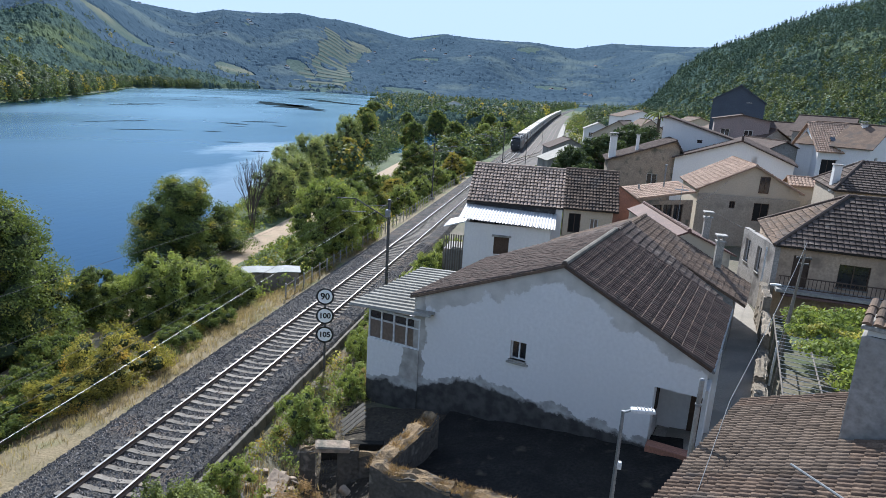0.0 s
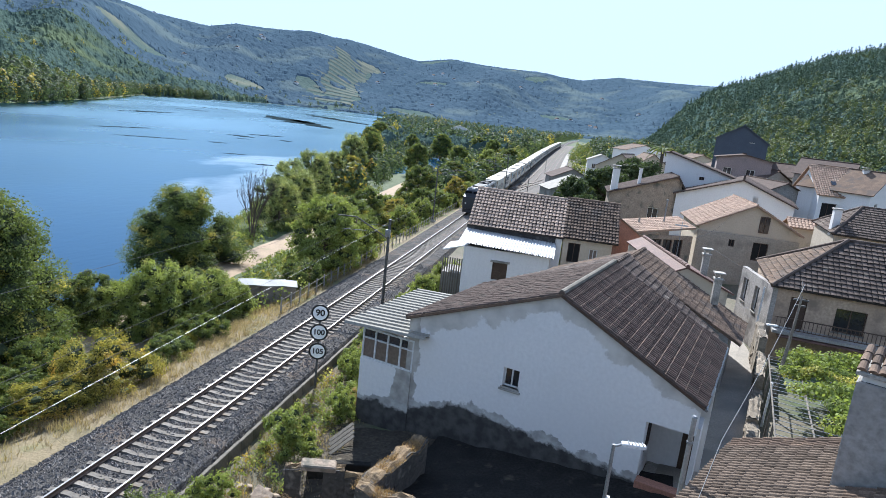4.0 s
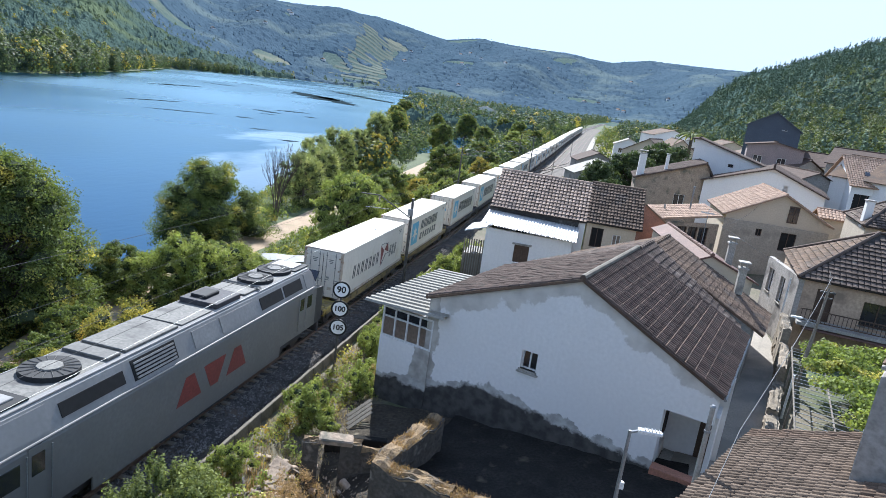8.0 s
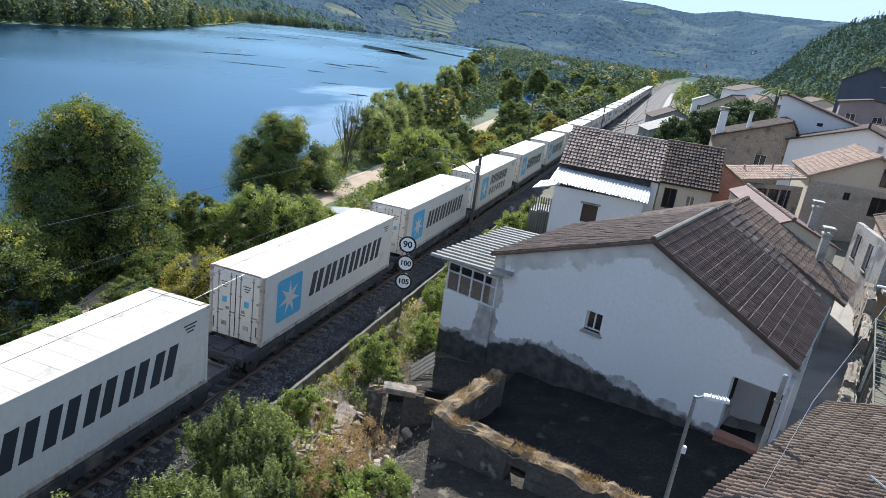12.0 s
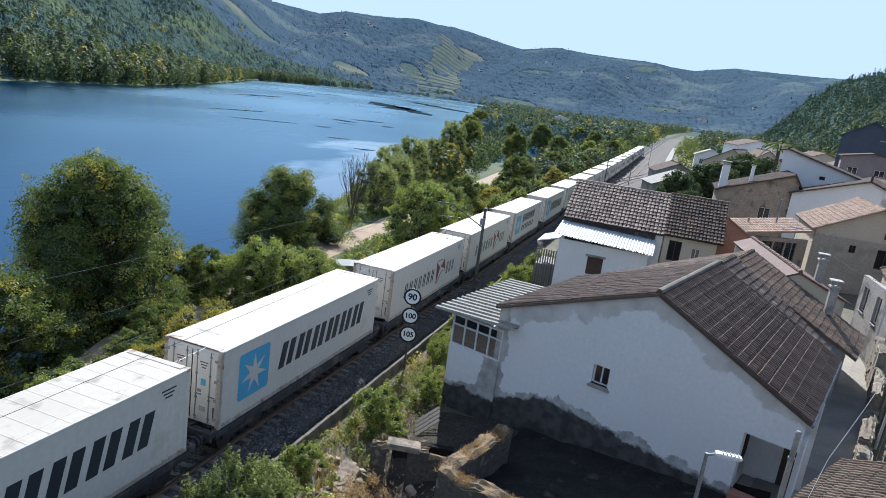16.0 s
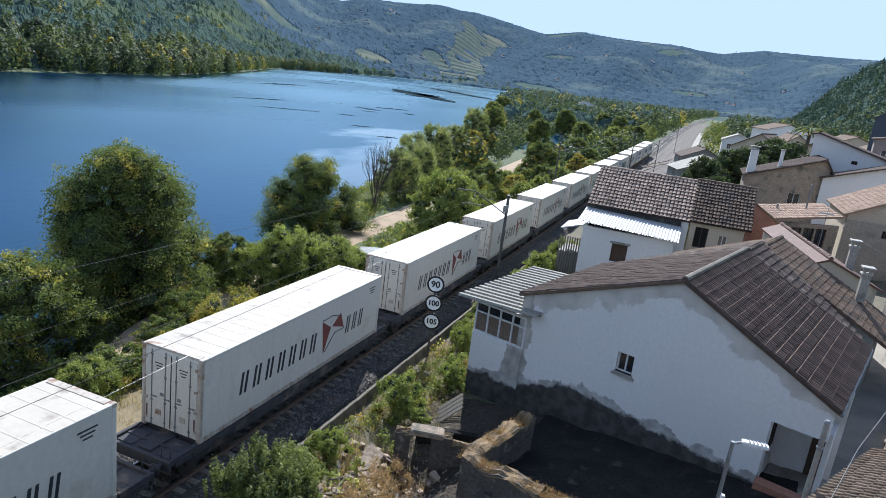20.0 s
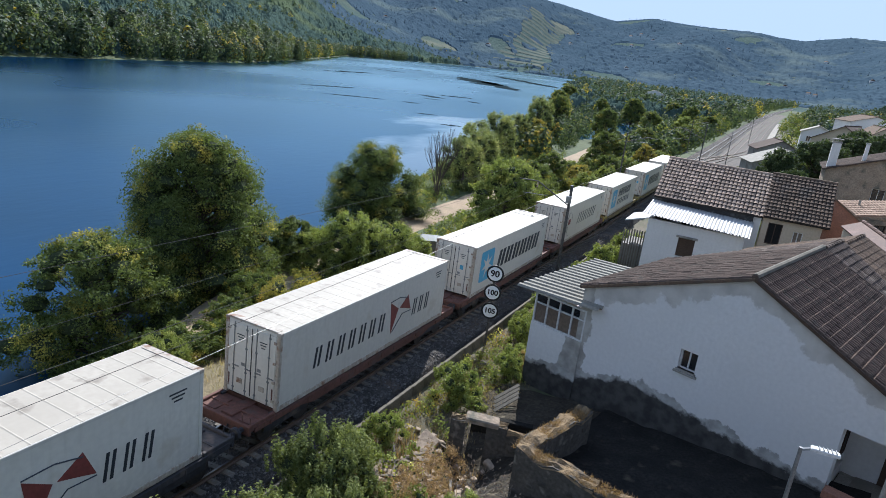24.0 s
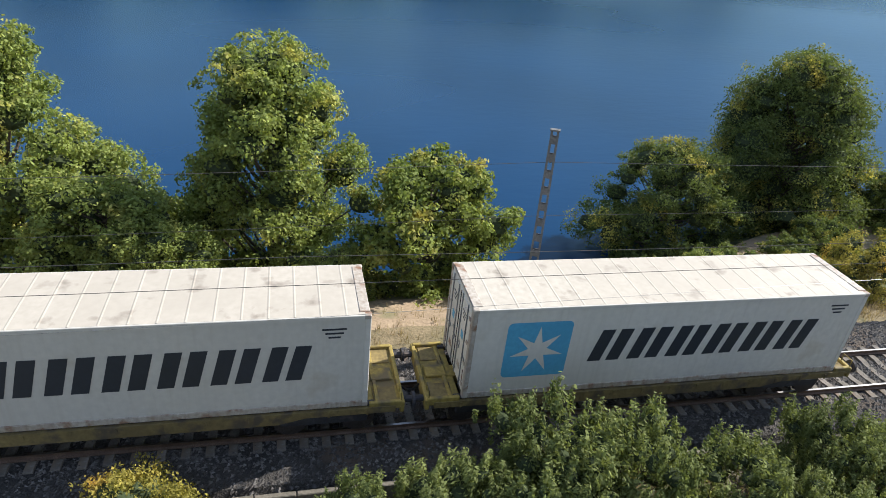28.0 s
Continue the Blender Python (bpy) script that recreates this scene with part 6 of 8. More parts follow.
def near_roof_tiles():
    """The big roof's tiles: the nearest stretch as pieces, the rest joined."""
    slab = next(o for o in NEAR_HOUSE.children if o.name.startswith("roof_slope"))
    slab.data.materials[0] = M["tile_gap_shade"]
    p, u, top = Vector((-0.2, -0.1, 3.4)), Vector((0, 1, 0)), Vector((6.8, -0.1, 6.5))
    v = top - p
    lv = v.length
    v.normalize()
    n = u.cross(v).normalized()
    n = n if n.z > 0 else -n
    w, c = 0.215, 0.33
    one = tile_field((0, 0, 0), (0, 1, 0), (1, 0, 0), w, c, w, c, 0.065, fill=0.8).mesh("clay_tile", "tile_piece")
    basis = Matrix((v, u, n)).transposed().to_4x4()
    rnd = random.Random(8)
    nu, nv = int(13.6 / w), int(lv / c)
    rest = []
    for j in range(nv):
        for i in range(nu):
            if 34 <= i < 59 and j < 12:
                ob = new("clay_tile", one)
                ob.parent = slab
                ob.matrix_basis = Matrix.Translation(p + u * (i * w + rnd.uniform(-0.012, 0.012)) + v * (j * c + rnd.uniform(-0.025, 0.025)) + n * 0.015) @ basis @ pose(0, 0, 0, rnd.uniform(-1.5, 1.5), rnd.uniform(-1.5, 1.5), rnd.uniform(-2.5, 2.5))
            else:
                rest.append((i, j))
    keep = set(rest)
    part("roof_tiles", tile_field(p, u, v, nu * w, nv * c, w, c, 0.065, random.Random(9), keep=lambda i, j: (i, j) in keep, fill=0.8), "tile_brown", slab, kind="stuff")


# distant houses of the village: azimuth, distance, width, depth, eave, ridge, turn, wall, roof
FAR_HOUSES = [(-4.2, 150, 11, 9, 5.5, 8.8, -20, "cream_wall", "tile_dark"), (-6.8, 158, 9, 9, 6.0, 9.3, 10, "cream_wall", "tile_brown"), (-1.2, 118, 11, 6, 2.2, 4.6, 20, "grey_wall", "sheet"), (-0.4, 150, 9, 7, 2.0, 4.2, 15, "grey_wall", "tile_dark"), (-2.6, 200, 8, 7, 4.5, 6.5, 0, "white_wall", "sheet"), (-6.0, 215, 14, 7, 8.5, 10.5, 30, "white_wall", "tile_brown"), (-7.9, 200, 9, 8, 7.5, 9.6, -10, "white_wall", "tile_dark"), (-8.9, 165, 9, 7, 7.2, 9.0, -30, "grey_wall", "tile_dark"), (-16.2, 108, 10, 8, 8.2, 10.4, 40, "grey_wall", "tile_dark")]
HILLSIDE_HOUSES = [(-15.4, 128, 9, 7, 9.0, 11.0, -15, "cream_wall", "tile_brown"), (-17.6, 125, 9, 7, 9.2, 11.2, 60, "cream_wall", "tile_dark"), (-21.3, 112, 12, 7, 10.4, 12.6, 65, "grey_wall", "tile_dark"), (-23.5, 95, 10, 8, 9.3, 12.0, 50, "white_wall", "tile_brown"), (-17.0, 92, 9, 8, 7.4, 9.4, 20, "grey_wall", "tile_dark"), (-14.0, 96, 8, 7, 7.2, 9.0, -30, "grey_wall", "tile_brown"), (-12.2, 140, 8, 7, 8.0, 9.8, 0, "white_wall", "tile_brown"), (9.8, 520, 16, 9, 2.5, 5.5, 10, "white_wall", "sheet"), (-10.6, 178, 8, 7, 8.6, 10.2, 15, "cream_wall", "tile_brown")]


def build_far_houses():
    for k, (az, d, W, D, ze, zr, turn, wall, roof) in enumerate(FAR_HOUSES + HILLSIDE_HOUSES):
        x, y = -d * math.sin(radians(az)), d * math.cos(radians(az))
        zb = gz(x, y) - 1.5
        f = [(W * a, W * a + 1.0, ze - 2.3, ze - 1.0, "o" if k % 2 else "w") for a in (0.18, 0.6)]
        house("village_house", {"white_wall": "white village house", "cream_wall": "cream village house", "grey_wall": "grey block-walled village house"}[wall] + {"tile_dark": " with a dark tiled roof", "tile_brown": " with a brown tiled roof", "sheet": " with a pale sheet roof"}[roof],
              pose(x, y, 0, 0, 0, turn) @ pose(-W / 2, 0, 0), W, D, zb, ze, zr, wall, roof, tiles=None, front=f, seed=200 + k)


build_far_houses()


# ---- plants ----
def leaf_cloud(g, blobs, count, size, rnd, flat=0.6, hang=0.35):
    """Small leaf blades scattered in blobs (centre, radii), turned outwards from each blob's middle."""
    vol = np.array([b[1][0] * b[1][1] * b[1][2] for b in blobs]) ** 0.6
    pick = rnd.choice(len(blobs), count, p=vol / vol.sum())
    d = rnd.normal(size=(count, 3))
    d /= np.linalg.norm(d, axis=1)[:, None]
    rad = rnd.uniform(0.05, 1, count) ** 0.45 * rnd.uniform(0.85, 1.15, count)
    C = np.array([b[0] for b in blobs])[pick]
    S = np.array([b[1] for b in blobs])[pick]
    P = C + d * S * rad[:, None]
    nrm = d + rnd.normal(size=(count, 3)) * 0.6 + np.array([0, 0, hang])
    a = np.cross(nrm, rnd.normal(size=(count, 3)))
    a /= np.linalg.norm(a, axis=1)[:, None]
    b = np.cross(nrm, a)
    b /= np.linalg.norm(b, axis=1)[:, None]
    s = (size * rnd.uniform(0.6, 1.4, count))[:, None]
    q = np.stack([P - a * s, P - b * s * flat, P + a * s, P + b * s * flat], 1).reshape(-1, 3)
    o = len(g.v)
    g.v.extend(map(tuple, q.tolist()))
    g.f.extend((o + 4 * i, o + 4 * i + 1, o + 4 * i + 2, o + 4 * i + 3) for i in range(count))
    g.s.extend([0] * count)
    return g


DOME = (0.96, 1.0, 0.95, 0.74, 0.42, 0.06)
SPIRE = (0.9, 1.0, 1.0, 0.6, 0.33, 0.05)
BROAD = (0.8, 1.0, 0.98, 0.82, 0.55, 0.15)


def crown_blobs(rnd, r, h0, h1, n, up=1.2, prof=DOME, twigs=9, loose=1.0, slim=1.0):
    """Boughs spread through a crown between the heights h0 and h1, of radius r, each with its twigs: (bough, twigs) as (centre, radii)."""
    ph = rnd.uniform(0, 6.28, 4)

    def width(f, a):
        lump = 1 + loose * (0.08 * math.sin(2 * a + ph[0] + 2 * f) + 0.09 * math.sin(3 * a + ph[1] - 5 * f) + 0.06 * math.sin(9 * f + ph[2] + a))
        return r * lump * float(np.interp(f, [0, 0.14, 0.36, 0.66, 0.88, 1.0], prof))
    boughs, sprays = [], []
    for k in range(n):
        f = (k + rnd.uniform(0, 1)) / n * 0.94 + 0.02
        a = k * 2.39996 + rnd.uniform(-0.5, 0.5)
        w = width(f, a)
        inner = rnd.rand() < 0.22
        q = w * (rnd.uniform(0.1, 0.55) if inner else rnd.uniform(0.66, 0.9))
        s = r * rnd.uniform(0.2, 0.33) * (0.7 + 0.3 * w / r)
        c = np.array([q * math.cos(a), q * math.sin(a), h0 + (h1 - h0) * f])
        boughs.append((tuple(c), (s, s, s * rnd.uniform(0.55, 0.8))))
        out = np.array([math.cos(a), math.sin(a), 0.35 + 0.9 * f])
        for t in range(twigs):
            d = rnd.normal(size=3) + out * 0.75
            d /= np.linalg.norm(d)
            far = rnd.uniform(0.65, 1.12) if rnd.rand() > 0.16 * loose else rnd.uniform(1.15, 1.55)
            e = c + d * np.array([s, s, s * 0.75]) * far
            w2 = s * slim * rnd.uniform(0.36, 0.62) * (0.6 if far > 1.14 else 1.0)
            sprays.append((tuple(e), (w2, w2, w2 * up * rnd.uniform(0.6, 1.0))))
    return boughs, sprays


def tree(name, label, r, h, mat, seed, leaves, size, bare=0.22, clumps=16, trunk=0.0, m=None, category="tree", stems=1, top=None, up=1.0, flat=0.6, prof=DOME, twigs=9, loose=1.0, core=0.62, slim=1.0):
    rnd = np.random.RandomState(seed)
    t = thing(name, m or Matrix(), label, category)
    blobs, spray = crown_blobs(rnd, r, h * bare, h * (top or 1.0), clumps, up, prof, twigs, loose, slim)
    g = Geo()
    tr = trunk or 0.03 * h
    for s in range(stems):
        a = rnd.uniform(0, 6.28)
        off = 0 if stems == 1 else r * 0.25
        p = Vector((off * math.cos(a), off * math.sin(a), -0.4))
        for k in range(4):
            q = Vector((p.x + rnd.uniform(-0.1, 0.1) * r * 0.5, p.y + rnd.uniform(-0.1, 0.1) * r * 0.5, p.z + h * 0.2))
            g.tube(p, q, tr * (1 - 0.2 * k), tr * (0.8 - 0.2 * k), 7)
            p = q
    for c, s in blobs:
        z0 = max(0.1, c[2] - h * 0.22)
        mid = (c[0] * 0.45, c[1] * 0.45, z0 + (c[2] - z0) * 0.3)
        g.tube((0, 0, z0), mid, tr * 0.32, tr * 0.2, 5)
        g.tube(mid, c, tr * 0.2, tr * 0.07, 5)
    part("trunk", g, "bark", t)
    g = leaf_cloud(Geo(), spray, int(leaves * 0.86), size, rnd, flat)
    leaf_cloud(g, blobs, int(leaves * 0.14), size, rnd, flat)
    # dense inner foliage, the crown's inner shade put into its dark colour
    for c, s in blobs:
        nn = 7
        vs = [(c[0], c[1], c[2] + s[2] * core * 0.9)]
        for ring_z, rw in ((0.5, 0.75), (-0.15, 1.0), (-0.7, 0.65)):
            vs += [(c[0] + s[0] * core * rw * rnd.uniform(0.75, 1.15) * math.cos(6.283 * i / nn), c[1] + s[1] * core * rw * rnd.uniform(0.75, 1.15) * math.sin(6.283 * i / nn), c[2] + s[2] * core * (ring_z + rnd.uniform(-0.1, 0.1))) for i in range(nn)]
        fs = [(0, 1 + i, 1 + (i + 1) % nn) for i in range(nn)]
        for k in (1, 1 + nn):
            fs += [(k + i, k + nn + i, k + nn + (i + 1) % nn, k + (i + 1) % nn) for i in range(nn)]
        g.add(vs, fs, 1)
    part("crown", g, (mat, "leaf_inner_shade"), t)
    return t


def bare_tree(m, h, seed, label="bare leafless tree by the water"):
    rnd = random.Random(seed)
    t = thing("bare_tree", m, label, "tree")
    g = Geo()

    def grow(p, d, ln, r, depth):
        q = p + d * ln
        g.tube(p, q, r, r * 0.65, 5 if depth > 2 else 4)
        if depth == 0:
            return
        for _ in range(2 if depth < 4 else 3):
            nd = (d + Vector((rnd.uniform(-0.38, 0.38), rnd.uniform(-0.38, 0.38), rnd.uniform(0.0, 0.4)))).normalized()
            grow(q, nd, ln * rnd.uniform(0.62, 0.82), r * 0.6, depth - 1)
    for k in range(3):
        grow(Vector((rnd.uniform(-0.4, 0.4), rnd.uniform(-0.4, 0.4), -0.3)), Vector((rnd.uniform(-0.15, 0.15), rnd.uniform(-0.15, 0.15), 1)).normalized(), h * 0.3, 0.09, 5)
    part("branch", g, "bark", t)
    return t


def at(x, y, s=1.0, rz=0.0, dz=0.0):
    return pose(x, y, gz(x, y) + dz, 0, 0, rz) @ Matrix.Scale(s, 4)


PROTO = {}


def plant(kind, x, y, s=1.0, dz=0.0):
    """A plant of the kind at a place; the first of a kind is built, the rest are copies."""
    rz = (x * 37 + y * 91) % 360
    if kind not in PROTO:
        PROTO[kind] = MAKERS[kind]()
        ob = PROTO[kind]
    else:
        ob = copy_thing(PROTO[kind], Matrix())
    ob.matrix_basis = pose(x, y, gz(x, y) + dz, 0, 0, rz)
    if kind in SINGLE:
        ob.scale = (s, s, s)
        return ob
    w = 0.85 + 0.3 * ((x * 13.7 + y * 7.3) % 1.0)
    ob.scale = (s * w, s * (1.85 - w) * 1.08, s * (0.85 + 0.3 * ((x * 5.1 + y * 3.9) % 1.0)))
    return ob


SINGLE = ("great", "bankside", "domed", "spire", "fig")
MAKERS = {
    "great": lambda: tree("broadleaf_tree", "large dome-crowned broadleaf tree, yellow patches for its sunlit leaves", 5.1, 10.9, "leaf_dark", 44, 120000, 0.066, 0.03, 125, twigs=10, prof=(1.06, 1.04, 0.92, 0.66, 0.36, 0.05), loose=0.8),
    "bankside": lambda: tree("alder_tree", "loose dark green tree leaning over the water", 3.9, 6.7, "leaf_dark", 12, 56000, 0.062, 0.0, 60, twigs=11, loose=1.5, prof=(0.8, 0.95, 1.0, 0.85, 0.5, 0.1)),
    "domed": lambda: tree("broadleaf_tree", "low domed tree with a browning top", 4.8, 6.7, "leaf_dark", 27, 64000, 0.068, 0.0, 84, loose=0.6, twigs=10, prof=(1.0, 1.0, 0.9, 0.66, 0.4, 0.08)),
    "spire": lambda: tree("poplar_tree", "tall light green tree with stepped open crown", 4.5, 11.7, "leaf_mid", 5, 68000, 0.078, 0.0, 74, prof=SPIRE, twigs=9, loose=1.6, flat=0.7),
    "big": lambda: tree("broadleaf_tree", "large round-crowned broadleaf tree, leaves beginning to yellow", 5.2, 10.2, "leaf_dark", 41, 46000, 0.105, 0.03, 70),
    "round": lambda: tree("broadleaf_tree", "rounded dark green broadleaf tree", 3.4, 6.4, "leaf_dark", 2, 30000, 0.085, 0.02, 52),
    "dusky": lambda: tree("evergreen_tree", "dense dusky evergreen tree", 3.0, 6.4, "leaf_dusk", 32, 20000, 0.10, 0.0, 46, loose=0.7),
    "green": lambda: tree("broadleaf_tree", "rounded bright green broadleaf tree", 3.6, 6.2, "leaf_mid", 22, 34000, 0.085, 0.0, 52, prof=BROAD),
    "fig": lambda: tree("fig_tree", "broad-leaved fig tree, green and yellowing", 3.6, 6.9, "leaf_vine", 19, 36000, 0.085, 0.0, 52, prof=BROAD, flat=0.75),
    "willow": lambda: tree("willow_tree", "grey-green willow with feathery crown", 3.6, 8.0, "leaf_grey", 5, 24000, 0.085, 0.02, 46, stems=3, up=2.0, prof=BROAD),
    "gold": lambda: tree("autumn_bush", "broad bush with yellow and rust leaves", 3.0, 2.9, "leaf_gold", 6, 20000, 0.06, 0.0, 44, category="bush", stems=4, trunk=0.05, prof=BROAD),
    "bush": lambda: tree("green_bush", "dense bright green bush", 2.6, 3.9, "leaf_mid", 7, 20000, 0.065, 0.0, 44, category="bush", stems=4, trunk=0.05, up=1.7, prof=BROAD),
}
MAKERS.update({
    "shrub": lambda: tree("small_shrub", "small leafy shrub with pale tips", 1.2, 1.6, "leaf_mid", 8, 7000, 0.05, 0.0, 24, category="bush", stems=4, trunk=0.03, up=1.8, flat=0.5, prof=BROAD),
    "olive": lambda: tree("upright_shrub", "upright grey-green shrub with narrow leaves", 1.8, 3.5, "leaf_shoot", 9, 24000, 0.052, 0.0, 44, category="bush", stems=5, trunk=0.035, up=5.0, flat=0.42, prof=BROAD, loose=1.5, twigs=8, slim=0.5, core=0.5),
    "darkbush": lambda: tree("dark_bush", "dark green bramble thicket", 2.6, 2.6, "leaf_dark", 10, 14000, 0.075, 0.0, 30, category="bush", stems=4, trunk=0.04, prof=BROAD),
    "dryweed": lambda: tree("dry_weed", "dry rust-brown weed clump", 0.6, 1.0, "dry", 12, 3600, 0.028, 0.02, 12, category="weed", stems=3, trunk=0.015, flat=0.2, up=2.4, core=0.2),
    "pine": lambda: tree("cypress_tree", "dark conical evergreen tree", 2.4, 8.0, "leaf_pine", 13, 14000, 0.11, 0.05, 34),
    "yellow": lambda: tree("autumn_tree", "rounded tree turning yellow", 3.6, 7.0, "leaf_gold", 14, 18000, 0.10, 0.03, 34),
})

# kind, x, y, scale
PLANTS_RIVER_BANK_BESIDE_THE_LINE = [("great", -31.2, 28.9, 1.0), ("bankside", -29.6, 20.6, 1.0), ("round", -28.6, 34.6, 0.62), ("domed", -33.4, 52.5, 1.0), ("fig", -24.3, 5.6, 0.95), ("spire", -27.0, -1.0, 1.0), ("green", -25.4, -7.5, 1.0), ("green", -28.5, -5.2, 0.8), ("spire", -30, -12.5, 1.05), ("bush", -22.8, -5.5, 0.9), ("bush", -22.4, 1.5, 0.55), ("bush", -24.2, 36.0, 0.95), ("bush", -22.6, 37.6, 0.95), ("bush", -26.2, 34.6, 0.8), ("bush", -21.6, 39.6, 0.7), ("gold", -20.4, 25.6, 0.8), ("gold", -20.6, 22.9, 0.62), ("darkbush", -22.2, 19.6, 0.75), ("darkbush", -23.9, 24.4, 0.6), ("darkbush", -24.6, 27.0, 0.7), ("darkbush", -20.2, 30.8, 0.55), ("darkbush", -20.4, 34, 0.6), ("bush", -21.4, 17.6, 0.5), ("darkbush", -26.4, 41.5, 0.8), ("darkbush", -28.5, 45.5, 0.7), ("green", -20.9, 55.0, 1.0), ("darkbush", -19.9, 48.5, 0.8), ("bush", -22.0, 10.2, 0.35)]
PLANTS_BANK_FURTHER_ON = [("willow", -35.5, 76, 0.85), ("willow", -36.5, 84, 0.9), ("willow", -43, 97, 1.05), ("willow", -46, 112, 1.1), ("green", -20.4, 60.5, 0.8), ("round", -22.5, 68, 0.95), ("willow", -47.5, 126, 1.05), ("yellow", -47, 138, 0.9), ("willow", -54, 158, 1.2), ("round", -24, 78, 0.9), ("yellow", -22.6, 86, 0.7), ("round", -21.6, 98, 0.9), ("green", -26, 92, 0.7), ("big", -60, 192, 0.95), ("yellow", -66, 208, 1.2), ("big", -77, 245, 0.95), ("yellow", -82, 262, 1.3), ("round", -27, 118, 1.1), ("big", -27, 152, 0.75), ("round", -42, 178, 1.2), ("big", -36, 212, 0.9), ("round", -23, 176, 1.0), ("green", -30, 240, 1.3), ("big", -52, 262, 1.0), ("round", -21.5, 140, 0.9), ("yellow", -20.8, 122, 0.7), ("green", -20.8, 108, 0.7), ("bush", -20.4, 82, 0.8)]
PLANTS_BANK_FURTHER_ON_B = [("bush", -20.2, 92, 0.8), ("darkbush", -20.4, 112, 1.0), ("bush", -20, 130, 1.0), ("big", -92, 305, 1.2), ("round", -70, 285, 1.3), ("big", -45, 315, 1.1), ("green", -24, 205, 1.1), ("round", -33, 280, 1.4), ("big", -24, 265, 0.8)]
PLANTS_BETWEEN_THE_LINE_AND_THE_RUINS = [("shrub", -9.6, 23.0, 1.0), ("shrub", -8.8, 28.2, 0.8), ("shrub", -10.4, 18.4, 0.7), ("olive", -9.0, 13.4, 0.95), ("shrub", -8.6, 26.6, 0.7), ("olive", -9.0, 7.4, 1.02), ("olive", -8.6, 5.2, 1.08), ("olive", -8.6, 9.8, 1.0), ("olive", -8.9, 3.0, 1.0), ("olive", -9.35, 5.9, 1.22), ("olive", -8.7, 1.0, 0.85), ("olive", -9.4, 4.4, 0.8), ("olive", -7.6, 11.4, 0.8), ("shrub", -5.6, 12.6, 1.1), ("bush", -5.5, 15.0, 0.36), ("olive", -9.3, 13.6, 0.9), ("gold", -9.8, -3.7, 0.7), ("shrub", -6.4, 14.2, 0.9), ("olive", -7.2, 7.4, 1.0), ("dryweed", -7.6, 18.0, 1.7), ("dryweed", -7.3, 14.8, 2.0), ("dryweed", -7.0, 15.7, 1.8), ("dryweed", -6.9, 13.7, 1.7), ("dryweed", -8.0, 14.0, 1.4), ("shrub", -10.3, 16.2, 0.9), ("dryweed", -7.4, 15.2, 1.2)]
PLANTS_BETWEEN_THE_LINE_AND_THE_RUINS_B = [("dryweed", -8.4, 16.4, 0.9), ("dryweed", -7.0, 13.6, 1.3), ("dryweed", -9.9, 24.2, 1.0), ("dryweed", -10.3, 15.8, 1.0), ("shrub", -10.3, 33, 0.8), ("shrub", -10.0, 36, 0.9), ("bush", -9.6, 42, 0.5), ("shrub", -10.2, 45, 0.9), ("bush", -9.3, 46.5, 0.6), ("bush", -9.0, 49.5, 0.55), ("shrub", -9.6, 31, 0.8), ("dryweed", -8.4, 27.6, 1.0)]
PLANTS_VILLAGE_GARDENS = [("bush", -8.6, 53, 0.6), ("bush", 0.8, 62, 0.7), ("yellow", -4, 95, 0.7), ("bush", -2, 88, 0.8), ("bush", 1, 80, 0.8), ("dusky", 5.0, 92, 1.5), ("dusky", 9.6, 97, 1.7), ("dusky", 2.2, 73, 0.95), ("dusky", 1.0, 84, 1.2), ("yellow", -3.2, 76, 0.6), ("pine", 11.6, 104, 1.15), ("bush", -5, 74, 0.7), ("bush", -3.6, 67, 0.7), ("darkbush", 3, 88, 1.2), ("round", 2, 112, 0.7), ("yellow", 33, 130, 1.0), ("yellow", 38, 118, 1.0), ("round", 36, 104, 0.9), ("pine", 3.4, 92, 0.85), ("bush", -6.5, 82, 0.9), ("bush", -6, 90, 0.9), ("bush", -1, 98, 1.0), ("bush", 30, 100, 0.9), ("dusky", 22, 94, 0.5), ("bush", 11.5, 56, 0.45), ("round", 45, 110, 1.2), ("yellow", 44, 98, 0.9), ("round", 18, 140, 0.9)]
PLANTS_VILLAGE_GARDENS_B = [("yellow", 24, 152, 0.9), ("round", 14, 190, 1.2), ("round", 52, 125, 1.2), ("green", 56, 105, 1.2)]


def build_plants():
    for group in (PLANTS_RIVER_BANK_BESIDE_THE_LINE, PLANTS_BANK_FURTHER_ON, PLANTS_BANK_FURTHER_ON_B, PLANTS_BETWEEN_THE_LINE_AND_THE_RUINS, PLANTS_BETWEEN_THE_LINE_AND_THE_RUINS_B, PLANTS_VILLAGE_GARDENS, PLANTS_VILLAGE_GARDENS_B):
        for k in group:
            plant(*k)
    bare_tree(at(-33.6, 66.3), 9.0, 3)
    bare_tree(at(-34.2, 67.6), 7.0, 4)


build_plants()


